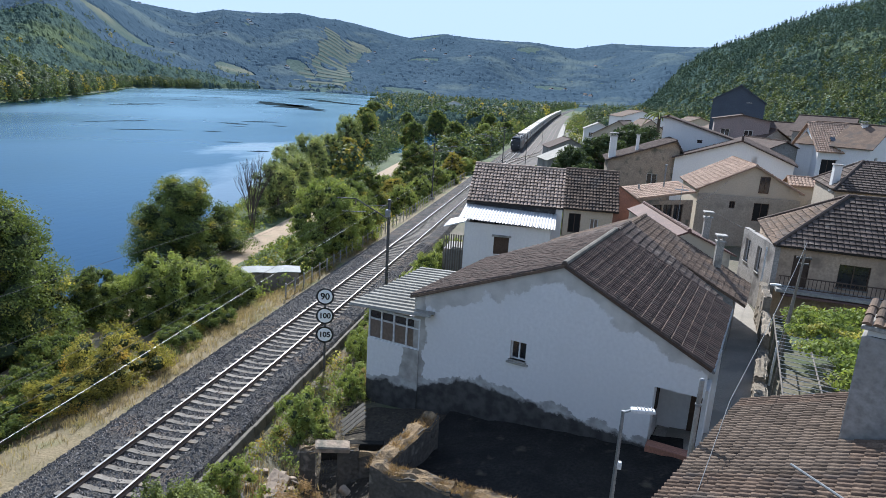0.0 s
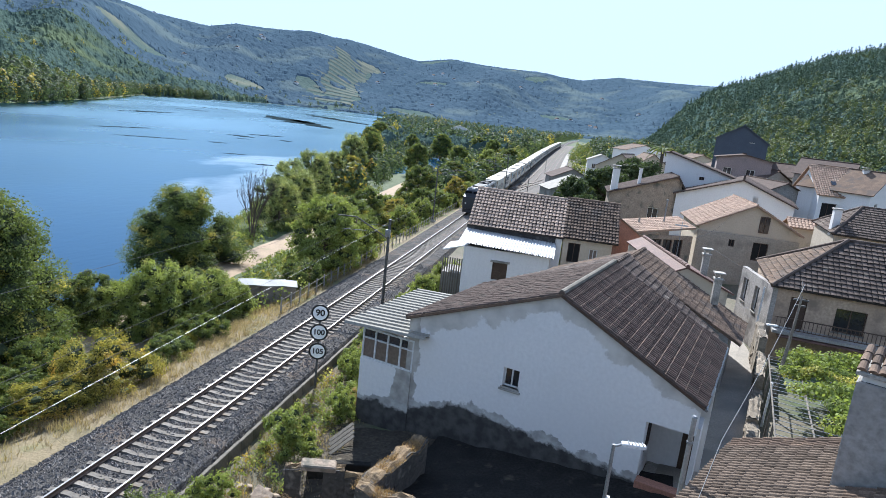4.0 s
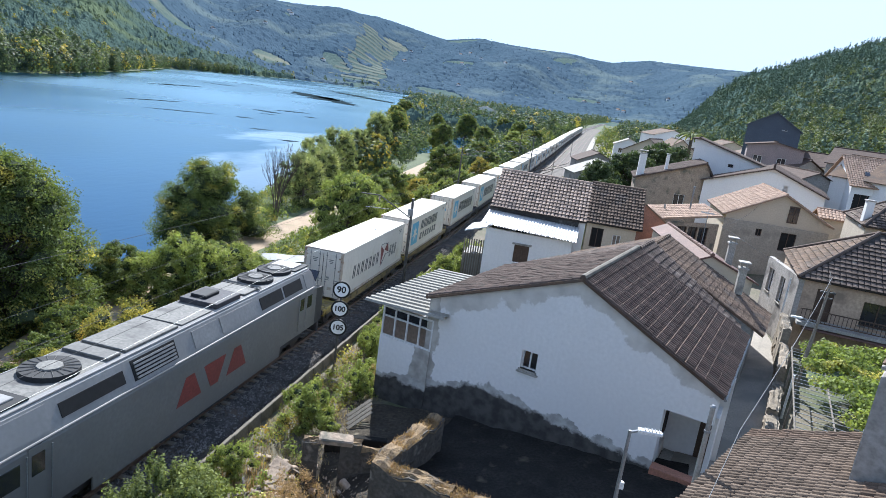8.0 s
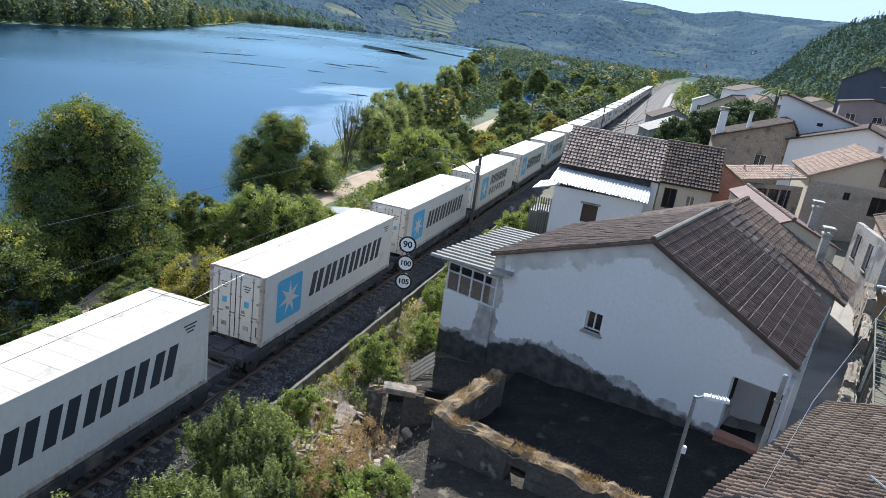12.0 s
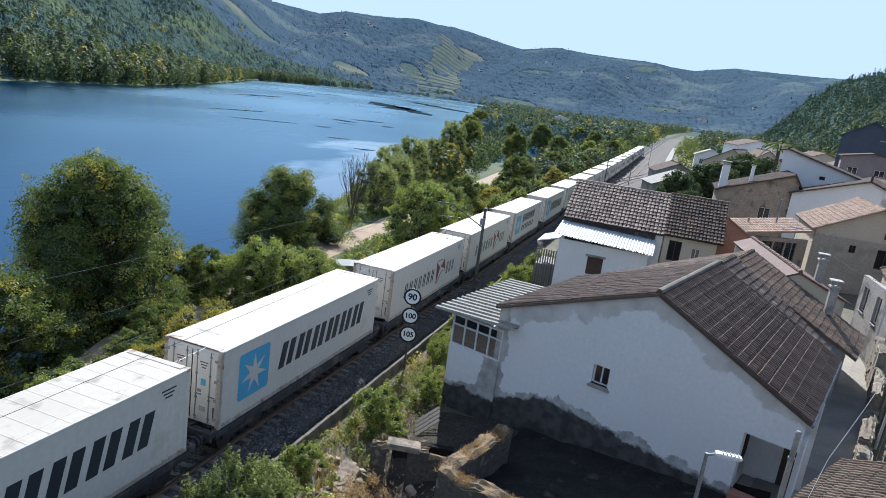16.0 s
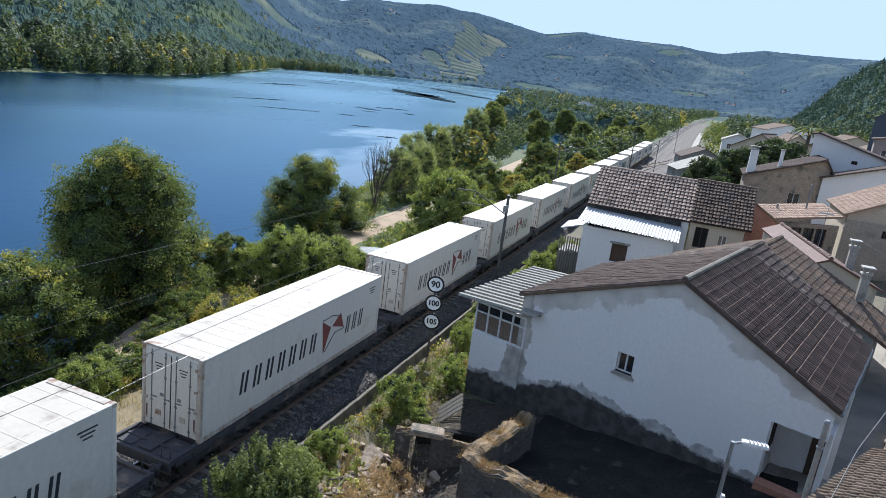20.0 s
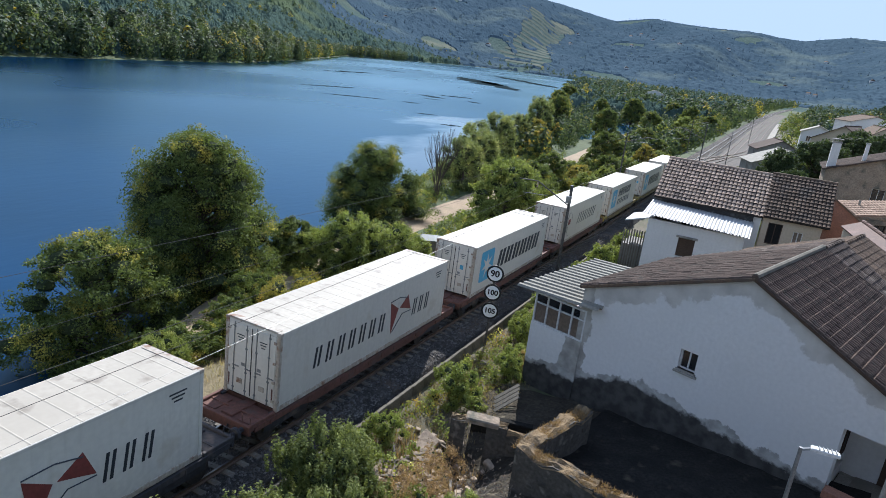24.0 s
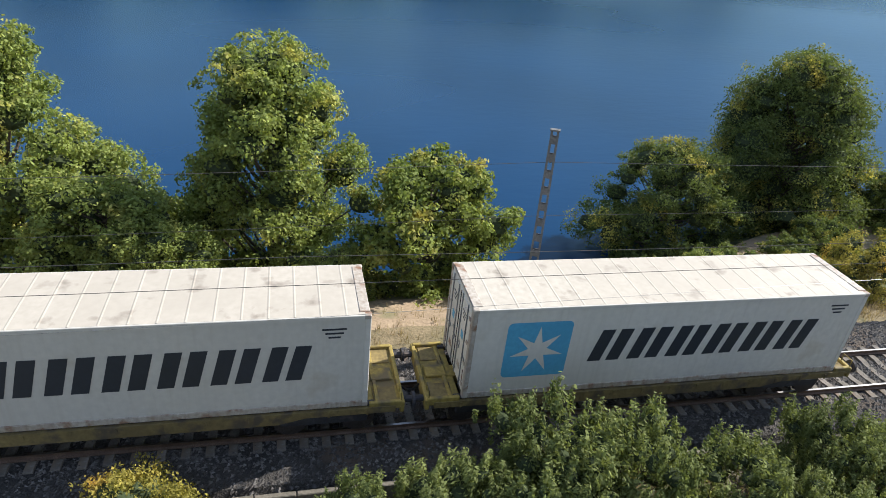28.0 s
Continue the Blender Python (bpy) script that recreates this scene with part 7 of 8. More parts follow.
def woods(name, spots, mat, label, rnd, flakes, size, hmul=1.0, cone=False):
    """Distant trees as one piece: each a bundle of leaf flakes."""
    n = len(spots)
    P = np.repeat(np.array([s[:3] for s in spots]), flakes, 0)
    R = np.repeat(np.array([s[3] for s in spots]), flakes)
    Hh = np.repeat(np.array([s[4] for s in spots]), flakes) * hmul
    k = len(P)
    f = rnd.uniform(0.02, 1, k)
    w = R * np.sin(np.pi * np.clip(0.2 + 0.78 * f, 0, 1)) ** 0.8 * rnd.uniform(0.3, 1.0, k)
    if cone:
        w = R * (1.02 - f) ** 0.85 * rnd.uniform(0.35, 1.05, k)
    a = rnd.uniform(0, 2 * np.pi, k)
    C = P + np.stack([w * np.cos(a), w * np.sin(a), f * Hh], 1)
    nrm = np.stack([np.cos(a), np.sin(a), (f - 0.35) * 2.4], 1) + rnd.normal(size=(k, 3)) * 0.45
    A = np.cross(nrm, rnd.normal(size=(k, 3)))
    A /= np.linalg.norm(A, axis=1)[:, None]
    B = np.cross(nrm, A)
    B /= np.linalg.norm(B, axis=1)[:, None]
    s = (size * R * rnd.uniform(0.6, 1.3, k))[:, None]
    q = np.stack([C - A * s, C - B * s * 0.8, C + A * s, C + B * s * 0.8], 1).reshape(-1, 3)
    g = Geo()
    g.v = q.tolist()
    g.f = [(4 * i, 4 * i + 1, 4 * i + 2, 4 * i + 3) for i in range(k)]
    g.s = [0] * k
    return solid(name, g, mat, label, "trees", kind="stuff")


def canopy(name, az0, az1, r0, r1, na, ratio, cell, tall, keep, label, mat="canopy"):
    """Closed woodland seen from afar: a sheet of crowns over the land, open where keep says no."""
    k = int(math.log(r1 / r0) / math.log(ratio))
    R, A = np.meshgrid(r0 * ratio ** np.arange(k), np.radians(np.linspace(az0, az1, na)), indexing="ij")
    X, Y = -R * np.sin(A), R * np.cos(A)
    crown = np.zeros_like(X)
    ci, cj = np.floor(X / cell), np.floor(Y / cell)
    for di in (-1, 0, 1):
        for dj in (-1, 0, 1):
            i, j = ci + di, cj + dj
            h1, h2, h3 = ((np.sin(i * a + j * b) * 43758.5453) % 1.0 for a, b in ((127.1, 311.7), (269.5, 183.3), (419.2, 371.9)))
            dx, dy = X - (i + 0.15 + 0.7 * h1) * cell, Y - (j + 0.15 + 0.7 * h2) * cell
            rad = cell * (0.55 + 0.4 * h3)
            crown = np.maximum(crown, tall * (0.55 + 0.6 * h3) * np.sqrt(np.maximum(0, 1 - (dx * dx + dy * dy) / rad ** 2)))
    rnd = np.random.RandomState(3)
    crown = crown * rnd.uniform(0.86, 1.08, crown.shape) + rnd.uniform(0, 0.05 * tall, crown.shape)
    ok = keep(X, Y, R)
    Z = ground_z(X, Y) + np.where(ok, crown - 0.6, -2.0)
    g = Geo()
    g.v = np.stack([X, Y, Z], -1).reshape(-1, 3).tolist()
    need = ok[:-1, :-1] | ok[1:, :-1] | ok[:-1, 1:] | ok[1:, 1:]
    q = np.argwhere(need)
    o = q[:, 0] * na + q[:, 1]
    g.f = np.stack([o, o + 1, o + na + 1, o + na], 1).tolist()
    g.s = [0] * len(g.f)
    return solid(name, g, mat, label, "trees", kind="stuff")


def open_land(x, y):
    """Clearings, vineyards and fields on the hills."""
    r, az = np.hypot(x, y), np.degrees(np.arctan2(-x, y))
    e = 0.7 * wob(x, y, 55)
    vines = (az > 18.6 + e - (r - 1800) / 900) & (az < 22.6 + e - (r - 1430) / 420) & (r > 1430 + 60 * e) & (r < 2150 + 90 * e) & (wob(x + 9, y, 24) < 0.6)
    return vines | (wob(x + 60, y, 130) * wob(x, y + 90, 71) > 0.42)


def valley_woods(x, y, r):
    far = x < far_shore(y) - 5
    near = (x > near_shore(y) + 6) & (r > 300) & (np.abs(x - track_x(y) - 6) > 24) & (y > 60)
    on_spur = np.interp(np.degrees(np.arctan2(-x, y)), SPUR_AZ, SPUR_EL) > 0.4
    return (far | near | (y > 1330)) & ~(open_land(x, y) & (r > 800)) & ~(on_spur & (r < 900))


def build_woods():
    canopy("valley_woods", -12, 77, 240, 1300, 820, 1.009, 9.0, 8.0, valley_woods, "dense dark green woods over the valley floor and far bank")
    canopy("hill_woods", -12, 77, 1290, 3100, 900, 1.007, 14.0, 4.6, valley_woods, "dense woods over the hills, distance haze in their blue-green", "canopy_far")
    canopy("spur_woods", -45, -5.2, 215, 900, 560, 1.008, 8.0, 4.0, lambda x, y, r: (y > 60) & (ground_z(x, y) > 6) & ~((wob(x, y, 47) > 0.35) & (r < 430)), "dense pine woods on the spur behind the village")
    rnd = np.random.RandomState(21)
    # far bank and near-bank valley
    spots, gold = [], []
    tries = 0
    while len(spots) < 5000 and tries < 60000:
        tries += 1
        az = rnd.uniform(-11, 72)
        d = 110 * (1500 / 110) ** rnd.rand()
        x, y = -d * math.sin(radians(az)), d * math.cos(radians(az))
        left = x < far_shore(y) - 2
        near = x > near_shore(y) + 5 and x < float(track_x(y)) - (6 if y < 320 else 5) and d > 125
        east = y > 260 and x > float(track_x(y)) + 25 and az > -9 and gz(x, y) < 1.5
        if near and y < 380 and abs(x - float(np.interp(y, [45, 68, 120, 155, 260, 360], [-29, -30.5, -35, -38, -50, -70]))) < 5:
            continue
        if not (left or near or east) or (left and d > 700 and rnd.rand() < 0.4):
            continue
        edge = (far_shore(y) - x < 30) if left else (x - near_shore(y) < 20)
        h = rnd.uniform(5, 12) * (1.25 if edge and left else 1.0) * (0.55 if near and d < 330 else 1)
        z = gz(x, y) - 0.3
        (gold if rnd.rand() < 0.05 else spots).append((x, y, z, h * rnd.uniform(0.32, 0.5), h))
    for k in range(700):
        y = rnd.uniform(-60, 900)
        x = float(far_shore(y)) - rnd.uniform(1, 14)
        h = rnd.uniform(7, 13)
        (gold if rnd.rand() < 0.12 else spots).append((x, y, gz(x, y) - 0.3, h * 0.42, h))
    bank = []
    for k in range(230):
        y = rnd.uniform(-90, 420)
        x = float(far_shore(y)) - rnd.uniform(0, 42)
        h = rnd.uniform(9, 15) + 0.1 * (float(far_shore(y)) - x)
        bank.append((x, y, gz(x, y) - 0.5, h * rnd.uniform(0.38, 0.55), h))
    pale = bank[::5]
    woods("bank_trees", [b for i, b in enumerate(bank) if i % 5], "leaf_far", "large round-crowned trees along the far bank", rnd, 520, 0.085)
    woods("pale_bank_trees", pale, "leaf_poplar", "tall yellow-green poplars along the far bank", rnd, 520, 0.085, 1.15)
    woods("far_woods", spots, "leaf_far", "dense woods along the far bank and valley", rnd, 90, 0.15)
    woods("autumn_woods", gold, "leaf_gold", "yellowing trees among the woods", rnd, 90, 0.15)
    # scrub and trees beside the station yard
    yard = []
    for k in range(210):
        y = rnd.uniform(165, 600)
        x = float(track_x(y)) + rnd.choice([-7.5, 13.5])
        x += rnd.uniform(0, 26) if x > float(track_x(y)) else -rnd.uniform(0, 8)
        h = rnd.uniform(3, 7.5)
        yard.append((x, y, gz(x, y) - 0.3, h * rnd.uniform(0.4, 0.6), h))
    woods("yard_trees", yard, "leaf_dark", "trees and scrub beside the station sidings", rnd, 260, 0.1)
    # pines on the hills and the spur
    spots, scrub = [], []
    tries = 0
    while len(spots) < 7600 and tries < 80000:
        tries += 1
        if rnd.rand() < 0.72:
            az, d = rnd.uniform(-32, -5.4), rnd.uniform(230, 740)
        else:
            az, d = rnd.uniform(-12, 75), 700 * (2900 / 700) ** rnd.rand()
        x, y = -d * math.sin(radians(az)), d * math.cos(radians(az))
        if open_land(x, y):
            continue
        z = gz(x, y)
        if z < WATER_Z + 8:
            continue
        h = rnd.uniform(8, 15) * (0.58 if d < 800 else 0.62)
        if az < -5.4 and rnd.rand() < (0.85 if d < 340 else 0.5 if d < 470 else 0.12):
            scrub.append((x, y, z - 0.5, h * 0.42, h * 0.62))
        else:
            spots.append((x, y, z - 0.5, h * rnd.uniform(0.24, 0.4), h * rnd.uniform(0.7, 1.3)))
    woods("spur_scrub", scrub, "leaf_scrub", "broadleaf trees and scrub on the lower spur", rnd, 110, 0.12)
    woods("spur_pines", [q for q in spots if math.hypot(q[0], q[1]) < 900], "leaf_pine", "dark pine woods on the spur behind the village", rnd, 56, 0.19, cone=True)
    woods("hill_pines", [q for q in spots if math.hypot(q[0], q[1]) >= 900], "leaf_ridge", "pine woods on the far hills, distance haze in their blue-green", rnd, 50, 0.2, cone=True)


build_woods()


def undergrowth(name, spots, mat, label, flakes, size, seed):
    return woods(name, [(x, y, gz(x, y) - 0.05, r, h) for x, y, r, h in spots], mat, label, np.random.RandomState(seed), flakes, size)


def blades(name, spots, mat, label, seed, h=0.5):
    """Dry grass: thin upright blades in tufts."""
    rnd = np.random.RandomState(seed)
    g = Geo()
    for x, y in spots:
        z = gz(x, y)
        for _ in range(7):
            a = rnd.uniform(0, 6.28)
            px, py = x + rnd.normal() * 0.10, y + rnd.normal() * 0.10
            w, hh, l = 0.012, h * rnd.uniform(0.5, 1.3), rnd.uniform(0.05, 0.3)
            g.add([(px - w * math.sin(a), py + w * math.cos(a), z - 0.03), (px + w * math.sin(a), py - w * math.cos(a), z - 0.03), (px + l * math.cos(a), py + l * math.sin(a), z + hh)], [(0, 1, 2)])
    return solid(name, g, mat, label, "grass", kind="stuff")


def build_undergrowth():
    r = np.random.RandomState(31)
    green, dark, gold = [], [], []
    for _ in range(3900):
        y = float(r.uniform(-32, 135))
        x = float(r.uniform(near_shore(y) + 0.4, -18.4))
        px = float(np.interp(y, [-40, 0, 12, 20, 27, 45, 68, 120, 155], [-22.5, -20.4, -20.6, -23.0, -26.6, -29, -30.5, -35, -38]))
        if abs(x - px) < 2.4 or (x > px and x > -20.4 and y < 16):
            continue
        if (wob(x, y, 3.1) > 0.35 and y < 60) or (x > -20.6 and y < 50):
            continue
        s = float(r.uniform(0.35, 1.0))
        (gold if r.rand() < 0.1 else dark if r.rand() < 0.72 else green).append((x, y, s, s * float(r.uniform(0.8, 1.5))))
    for _ in range(330):
        y, x = float(r.uniform(4, 47)), float(r.uniform(-11.0, -8.2))
        if y < 16 and r.rand() < 0.5:
            continue
        s = float(r.uniform(0.2, 0.55))
        (gold if r.rand() < 0.25 else green).append((x, y, s, s * float(r.uniform(1.0, 1.8))))
    for _ in range(900):
        y, x = float(r.uniform(56, 140)), float(r.uniform(-9.5, 9))
        if x > 4 and y < 92:
            continue
        s = float(r.uniform(0.5, 1.3))
        (dark if r.rand() < 0.5 else green).append((x, y, s, s * float(r.uniform(0.9, 1.6))))
    undergrowth("undergrowth", green, "leaf_mid", "bright green brambles and weeds on the bank", 64, 0.115, 1)
    undergrowth("bramble_thicket", dark, "leaf_dark", "dark brambles on the bank", 64, 0.115, 2)
    undergrowth("autumn_brambles", gold, "leaf_gold", "yellowing brambles", 64, 0.105, 3)
    sp = [(float(r.uniform(-20.9, -17.6)), float(y)) for y in r.uniform(-12, 62, 5200)]
    sp = [q for q in sp if q[1] > 21 or (q[0] * 7.3 + q[1] * 3.1) % 1.0 < 0.22]
    blades("dry_grass", sp, "dry_pale", "dry pale grass along the ballast", 5, 0.36)
    sp = [(float(r.uniform(-11.1, -7.6)), float(y)) for y in r.uniform(4, 46, 1900)]
    blades("dry_weeds", sp, "dry_pale", "dry weeds beside the kerb wall", 6, 0.3)


build_undergrowth()


# ---- the line's fittings ----
def text_on(parent, body, size, m, mat):
    cu = bpy.data.curves.new("figure", "FONT")
    cu.body, cu.size, cu.align_x, cu.align_y, cu.extrude, cu.bevel_depth, cu.bevel_resolution = body, size, "CENTER", "CENTER", 0.002, 0.012, 0
    cu.materials.append(M[mat])
    ob = new("figure", cu)
    ob.parent = parent
    ob.matrix_basis = m
    return ob


def speed_sign():
    x, y = -11.05, 29.4
    s = thing("speed_sign", pose(x, y, 0, 0, 0, 14), "three round white speed boards 90, 100 and 105 on a post", "railway sign")
    part("post", Geo().box((0, 0.06, 0.9), (0.10, 0.08, 4.5), ch=0.01), "mast", s)
    for z, t in ((2.70, "90"), (1.68, "100"), (0.67, "105")):
        d = part("disc", Geo().tube((0, 0.0, z), (0, 0.03, z), 0.45, n=40), "sign_black", s, "black-rimmed disc")
        part("face", Geo().tube((0, -0.006, z), (0, 0.001, z), 0.36, n=40), "sign_white", d, "white face")
        text_on(d, t, 0.47 if len(t) == 2 else 0.39, pose(0, -0.02, z, 90, 0, 0), "sign_black")
    return s


speed_sign()


def lattice_mast(name, x, y, zt, label, turn=0, w=0.30, mat="mast"):
    """Two channel legs that draw together towards the top, joined by batten plates with slots between."""
    zb = gz(x, y) - 0.3
    m = thing(name, pose(x, y, 0, 0, 0, turn), label, "catenary mast")

    def half(z):
        return w * (0.62 - 0.24 * (z - zb) / (zt - zb))
    for a in (-1, 1):
        g = Geo()
        lo, hi = a * half(zb), a * half(zt)
        g.prism([(-0.06, lo - 0.035, zb), (0.06, lo - 0.035, zb), (0.06, lo + 0.035, zb), (-0.06, lo + 0.035, zb)], (0, hi - lo, zt - zb))
        part("leg", g, mat, m)
    k = max(4, int((zt - zb) / 0.55))
    for i in range(k):
        z = zb + (i + 0.5) * (zt - zb) / k
        g = Geo()
        for b in (-0.055, 0.055):
            g.box((b, 0, z), (0.012, 2 * half(z), 0.24))
        part("batten", g, mat, m)
    part("footing", Geo().box((0, 0, zb + 0.2), (0.7, 0.8, 0.7), ch=0.05), "concrete", m)
    part("cap", Geo().box((0, 0, zt + 0.03), (0.16, w + 0.06, 0.05)), mat, m)
    return m


def arm(m, tip_x, z0, z1, zs):
    """The bracket that carries the wires: a sloping tube, a level end, a steady arm and insulators."""
    part("bracket", Geo().tube((0, 0, z0), (tip_x * 0.64, 0, z1), 0.045, n=8).tube((tip_x * 0.64, 0, z1), (tip_x, 0, z1 - 0.05), 0.04, n=8), "mast", m)
    part("steady_arm", Geo().tube((tip_x * 0.44, 0, zs + 0.1), (tip_x * 0.9, 0, zs), 0.022, n=6), "steel", m)
    part("stay", Geo().tube((0, 0, z0 + 1.0), (tip_x * 0.5, 0, z0 + 0.85), 0.012, n=5), "steel", m)
    g = Geo()
    for i in range(5):
        g.tube((tip_x * 0.64, 0, z1 - 0.12 - i * 0.07), (tip_x * 0.64, 0, z1 - 0.16 - i * 0.07), 0.07, 0.05, 10)
    part("insulator", g, "wood_dark", m)


m1 = lattice_mast("catenary_mast", -11.85, 44.0, 5.3, "dark lattice mast with a sloping wire bracket")
arm(m1, -3.9, 3.9, 5.2, 4.2)
part("transformer_box", Geo().box((0, -0.3, 4.4), (0.35, 0.25, 0.5), ch=0.03), "steel", m1)
m2 = lattice_mast("catenary_mast", -17.2, 7.6, 7.1, "grey batten-plate mast beyond the line", -24, 0.24, "galvanised")
part("insulator", Geo().tube((-0.3, 0, 6.12), (-0.05, 0, 6.12), 0.06, 0.05, 8), "steel", m2)
m3 = lattice_mast("catenary_mast", -9.6, 104, 7.6, "tall dark mast by the line", 0, 0.4)
arm(m3, -4.6, 5.4, 6.6, 5.0)
m4 = lattice_mast("catenary_mast", -18.4, 92, 5.6, "lattice mast across the line")
arm(m4, 4.2, 4.4, 5.4, 4.6)
for x, y in ((-8.6, 150), (-19.6, 175), (3, 190), (-8, 230), (6, 260)):
    q = lattice_mast("catenary_mast", x, y, 4.6, "distant dark catenary mast by the sidings")
    arm(q, 4.0 if x < -14 else -4.0, 3.4, 4.4, 3.2)


def wire(name, pts, r, mat, label, sag=0.0):
    g, chain = Geo(), []
    for a, b in zip(pts, pts[1:]):
        a, b = Vector(a), Vector(b)
        k = max(2, int((b - a).length / 4))
        line = [a.lerp(b, i / k) - Vector((0, 0, sag * 4 * (i / k) * (1 - i / k))) for i in range(k + 1)]
        chain += line if not chain else line[1:]
    g.path(chain, r)
    return solid(name, g, mat, label, "cable")


wire("contact_wire", [(-12.0, -60, 6.2), (-12.0, 0, 5.45), (-12.6, 44, 4.5), (-14.2, 104, 3.2), (-14.0, 200, 2.4)], 0.007, "wire", "taut copper contact wire over the track")
wire("messenger_wire", [(-12.1, -60, 7.2), (-12.1, 0, 6.1), (-13.8, 44, 5.0), (-14.2, 104, 4.5), (-14.0, 200, 3.6)], 0.007, "wire", "sagging carrier wire over the track", 0.25)
wire("earth_wire", [(-11.9, -60, 4.9), (-11.9, 0, 4.65), (-11.9, 22, 4.85), (-11.85, 44, 5.15), (-9.8, 104, 6.6)], 0.0045, "cable_pale", "bright bare cable along the masts")
wire("feeder_wire", [(-17.2, -60, 6.2), (-17.2, 7.6, 6.12), (-18.2, 92, 5.3), (-19.6, 175, 4.2)], 0.008, "wire", "feeder cable on the far masts", 0.5)
wire("feeder_wire", [(-17.4, -60, 4.4), (-17.4, 7.6, 4.2), (-18.3, 92, 4.2)], 0.006, "wire", "thin dark cable beyond the line", 0.4)

# fence of concrete posts on the river side of the line
f = thing("line_fence", Matrix(), "slim weathered concrete posts with thin dark rails beside the line", "fence")
for k in range(52):
    y = 40 + k * 1.6
    x = -17.9 - 0.004 * (y - 40)
    part("post", Geo().box((x, y, gz(x, y) + 0.45), (0.09, 0.09, 1.3), ch=0.012), "concrete", f)
    for z in (0.45, 0.95):
        part("rail", Geo().box((x, y + 0.8, (gz(x, y) + gz(x, y + 1.6)) / 2 + z), (0.03, 1.52, 0.03)), "wood_grey", f)

# small white-roofed shelter below the line
SHX, SHY = -22.1, 42.0
SHG = min(gz(SHX, SHY), gz(-18.6, 44.0), gz(-22.6, 43.1)) - 0.05
sh = thing("bank_shelter", pose(SHX, SHY, SHG, 0, 0, 27), "low grey shed with a sagging white sheet roof among bushes", "shed")
SHH = -0.6 - SHG
for k in range(4):
    x0, x1 = -0.15 + 1.06 * k, 0.91 + 1.06 * k + 0.03
    d0, d1 = (0.0, 0.05, -0.02, 0.03, -0.05)[k:k + 2]
    part("roof_sheet", Geo().prism([(x0, -0.12, SHH - 0.1 + d0), (x1, -0.12, SHH - 0.1 + d1), (x1, 1.25, SHH + 0.02 + d1), (x0, 1.25, SHH + 0.02 + d0)], (0, 0, 0.035 + 0.004 * k)), "tarp", sh)
for x, w in ((0.7, 1.4), (2.75, 2.5)):
    part("wall", Geo().box((x, 0.0, (SHH - 0.14) / 2), (w, 0.06, SHH - 0.14)), "wood_grey", sh)
for x in (0.03, 3.97):
    part("wall", Geo().box((x, 0.57, (SHH - 0.14) / 2), (0.06, 1.0, SHH - 0.14)), "wood_grey", sh)
part("wall", Geo().box((2.0, 1.1, (SHH - 0.1) / 2), (3.9, 0.06, SHH - 0.1)), "wood_grey", sh)
undergrowth("shed_brambles", [(-21.2, 41.2, 1.0, 1.7), (-20.2, 41.6, 0.9, 1.5), (-22.8, 41.6, 1.1, 2.2), (-19.1, 42.6, 0.9, 1.3), (-18.9, 45.4, 0.9, 1.5), (-20.6, 45.3, 1.0, 1.6)], "leaf_mid", "green brambles crowding the low shed", 64, 0.115, 9)

# station sidings and platform beyond the village
for k, off in enumerate((4.2, 7.8)):
    st = thing("siding_track", Matrix(), "rusty siding track on brown ballast", "railway track", "station sidings", kind="structure")
    y0 = 118 + 22 * k
    ys2 = np.arange(y0, 620, 6.0)
    for sx in (-0.87, 0.87):
        g = Geo()
        pts = []
        for y in ys2:
            o = off * float(smooth01((y - y0) / 60.0))
            pts.append((float(track_x(y)) + o + sx, y, float(rail_z(y)) + 0.02))
        for p, q in zip(pts, pts[1:]):
            g.prism([(p[0] - 0.05, p[1], p[2] - 0.14), (p[0] + 0.05, p[1], p[2] - 0.14), (p[0] + 0.05, p[1], p[2]), (p[0] - 0.05, p[1], p[2])], (q[0] - p[0], q[1] - p[1], q[2] - p[2]))
        part("rail", g, "rail", st)
    g = Geo()
    for i, y in enumerate(ys2):
        o = off * float(smooth01((y - y0) / 60.0))
        x, z = float(track_x(y)) + o, float(rail_z(y))
        g.v += [(x - 2.6, y, z - 0.5), (x - 1.9, y, z - 0.16), (x + 1.9, y, z - 0.16), (x + 2.6, y, z - 0.5)]
    for i in range(len(ys2) - 1):
        for j in range(3):
            g.f.append((i * 4 + j, i * 4 + j + 1, i * 4 + 5 + j, i * 4 + 4 + j))
            g.s.append(0)
    part("ballast", g, "yard_gravel", st, kind="stuff")
g = Geo()
ysy = np.arange(126, 640, 6.0)
for y in ysy:
    for f in (2.2, 4.5, 7.2, 10.0):
        x = float(track_x(y)) + 2.2 + (f - 2.2) * float(smooth01((y - 105) / 55))
        g.v.append((x, y, float(rail_z(y)) - 0.30))
for i in range(len(ysy) - 1):
    for j in range(3):
        g.f.append((i * 4 + j, i * 4 + j + 1, i * 4 + 5 + j, i * 4 + 4 + j))
        g.s.append(0)
solid("station_yard", g, "yard_gravel", "brown gravel between the station sidings", "gravel yard", kind="structure")
g = Geo()
ysp = np.arange(170, 420, 6.0)
for y in ysp:
    x, z = float(track_x(y)) + 11.6, float(rail_z(y))
    g.v += [(x - 1, y, z - 0.8), (x - 1, y, z + 0.35), (x + 1.2, y, z + 0.35), (x + 1.2, y, z - 0.8)]
for i in range(len(ysp) - 1):
    for j in range(3):
        g.f.append((i * 4 + j, i * 4 + j + 1, i * 4 + 5 + j, i * 4 + 4 + j))
        g.s.append(0)
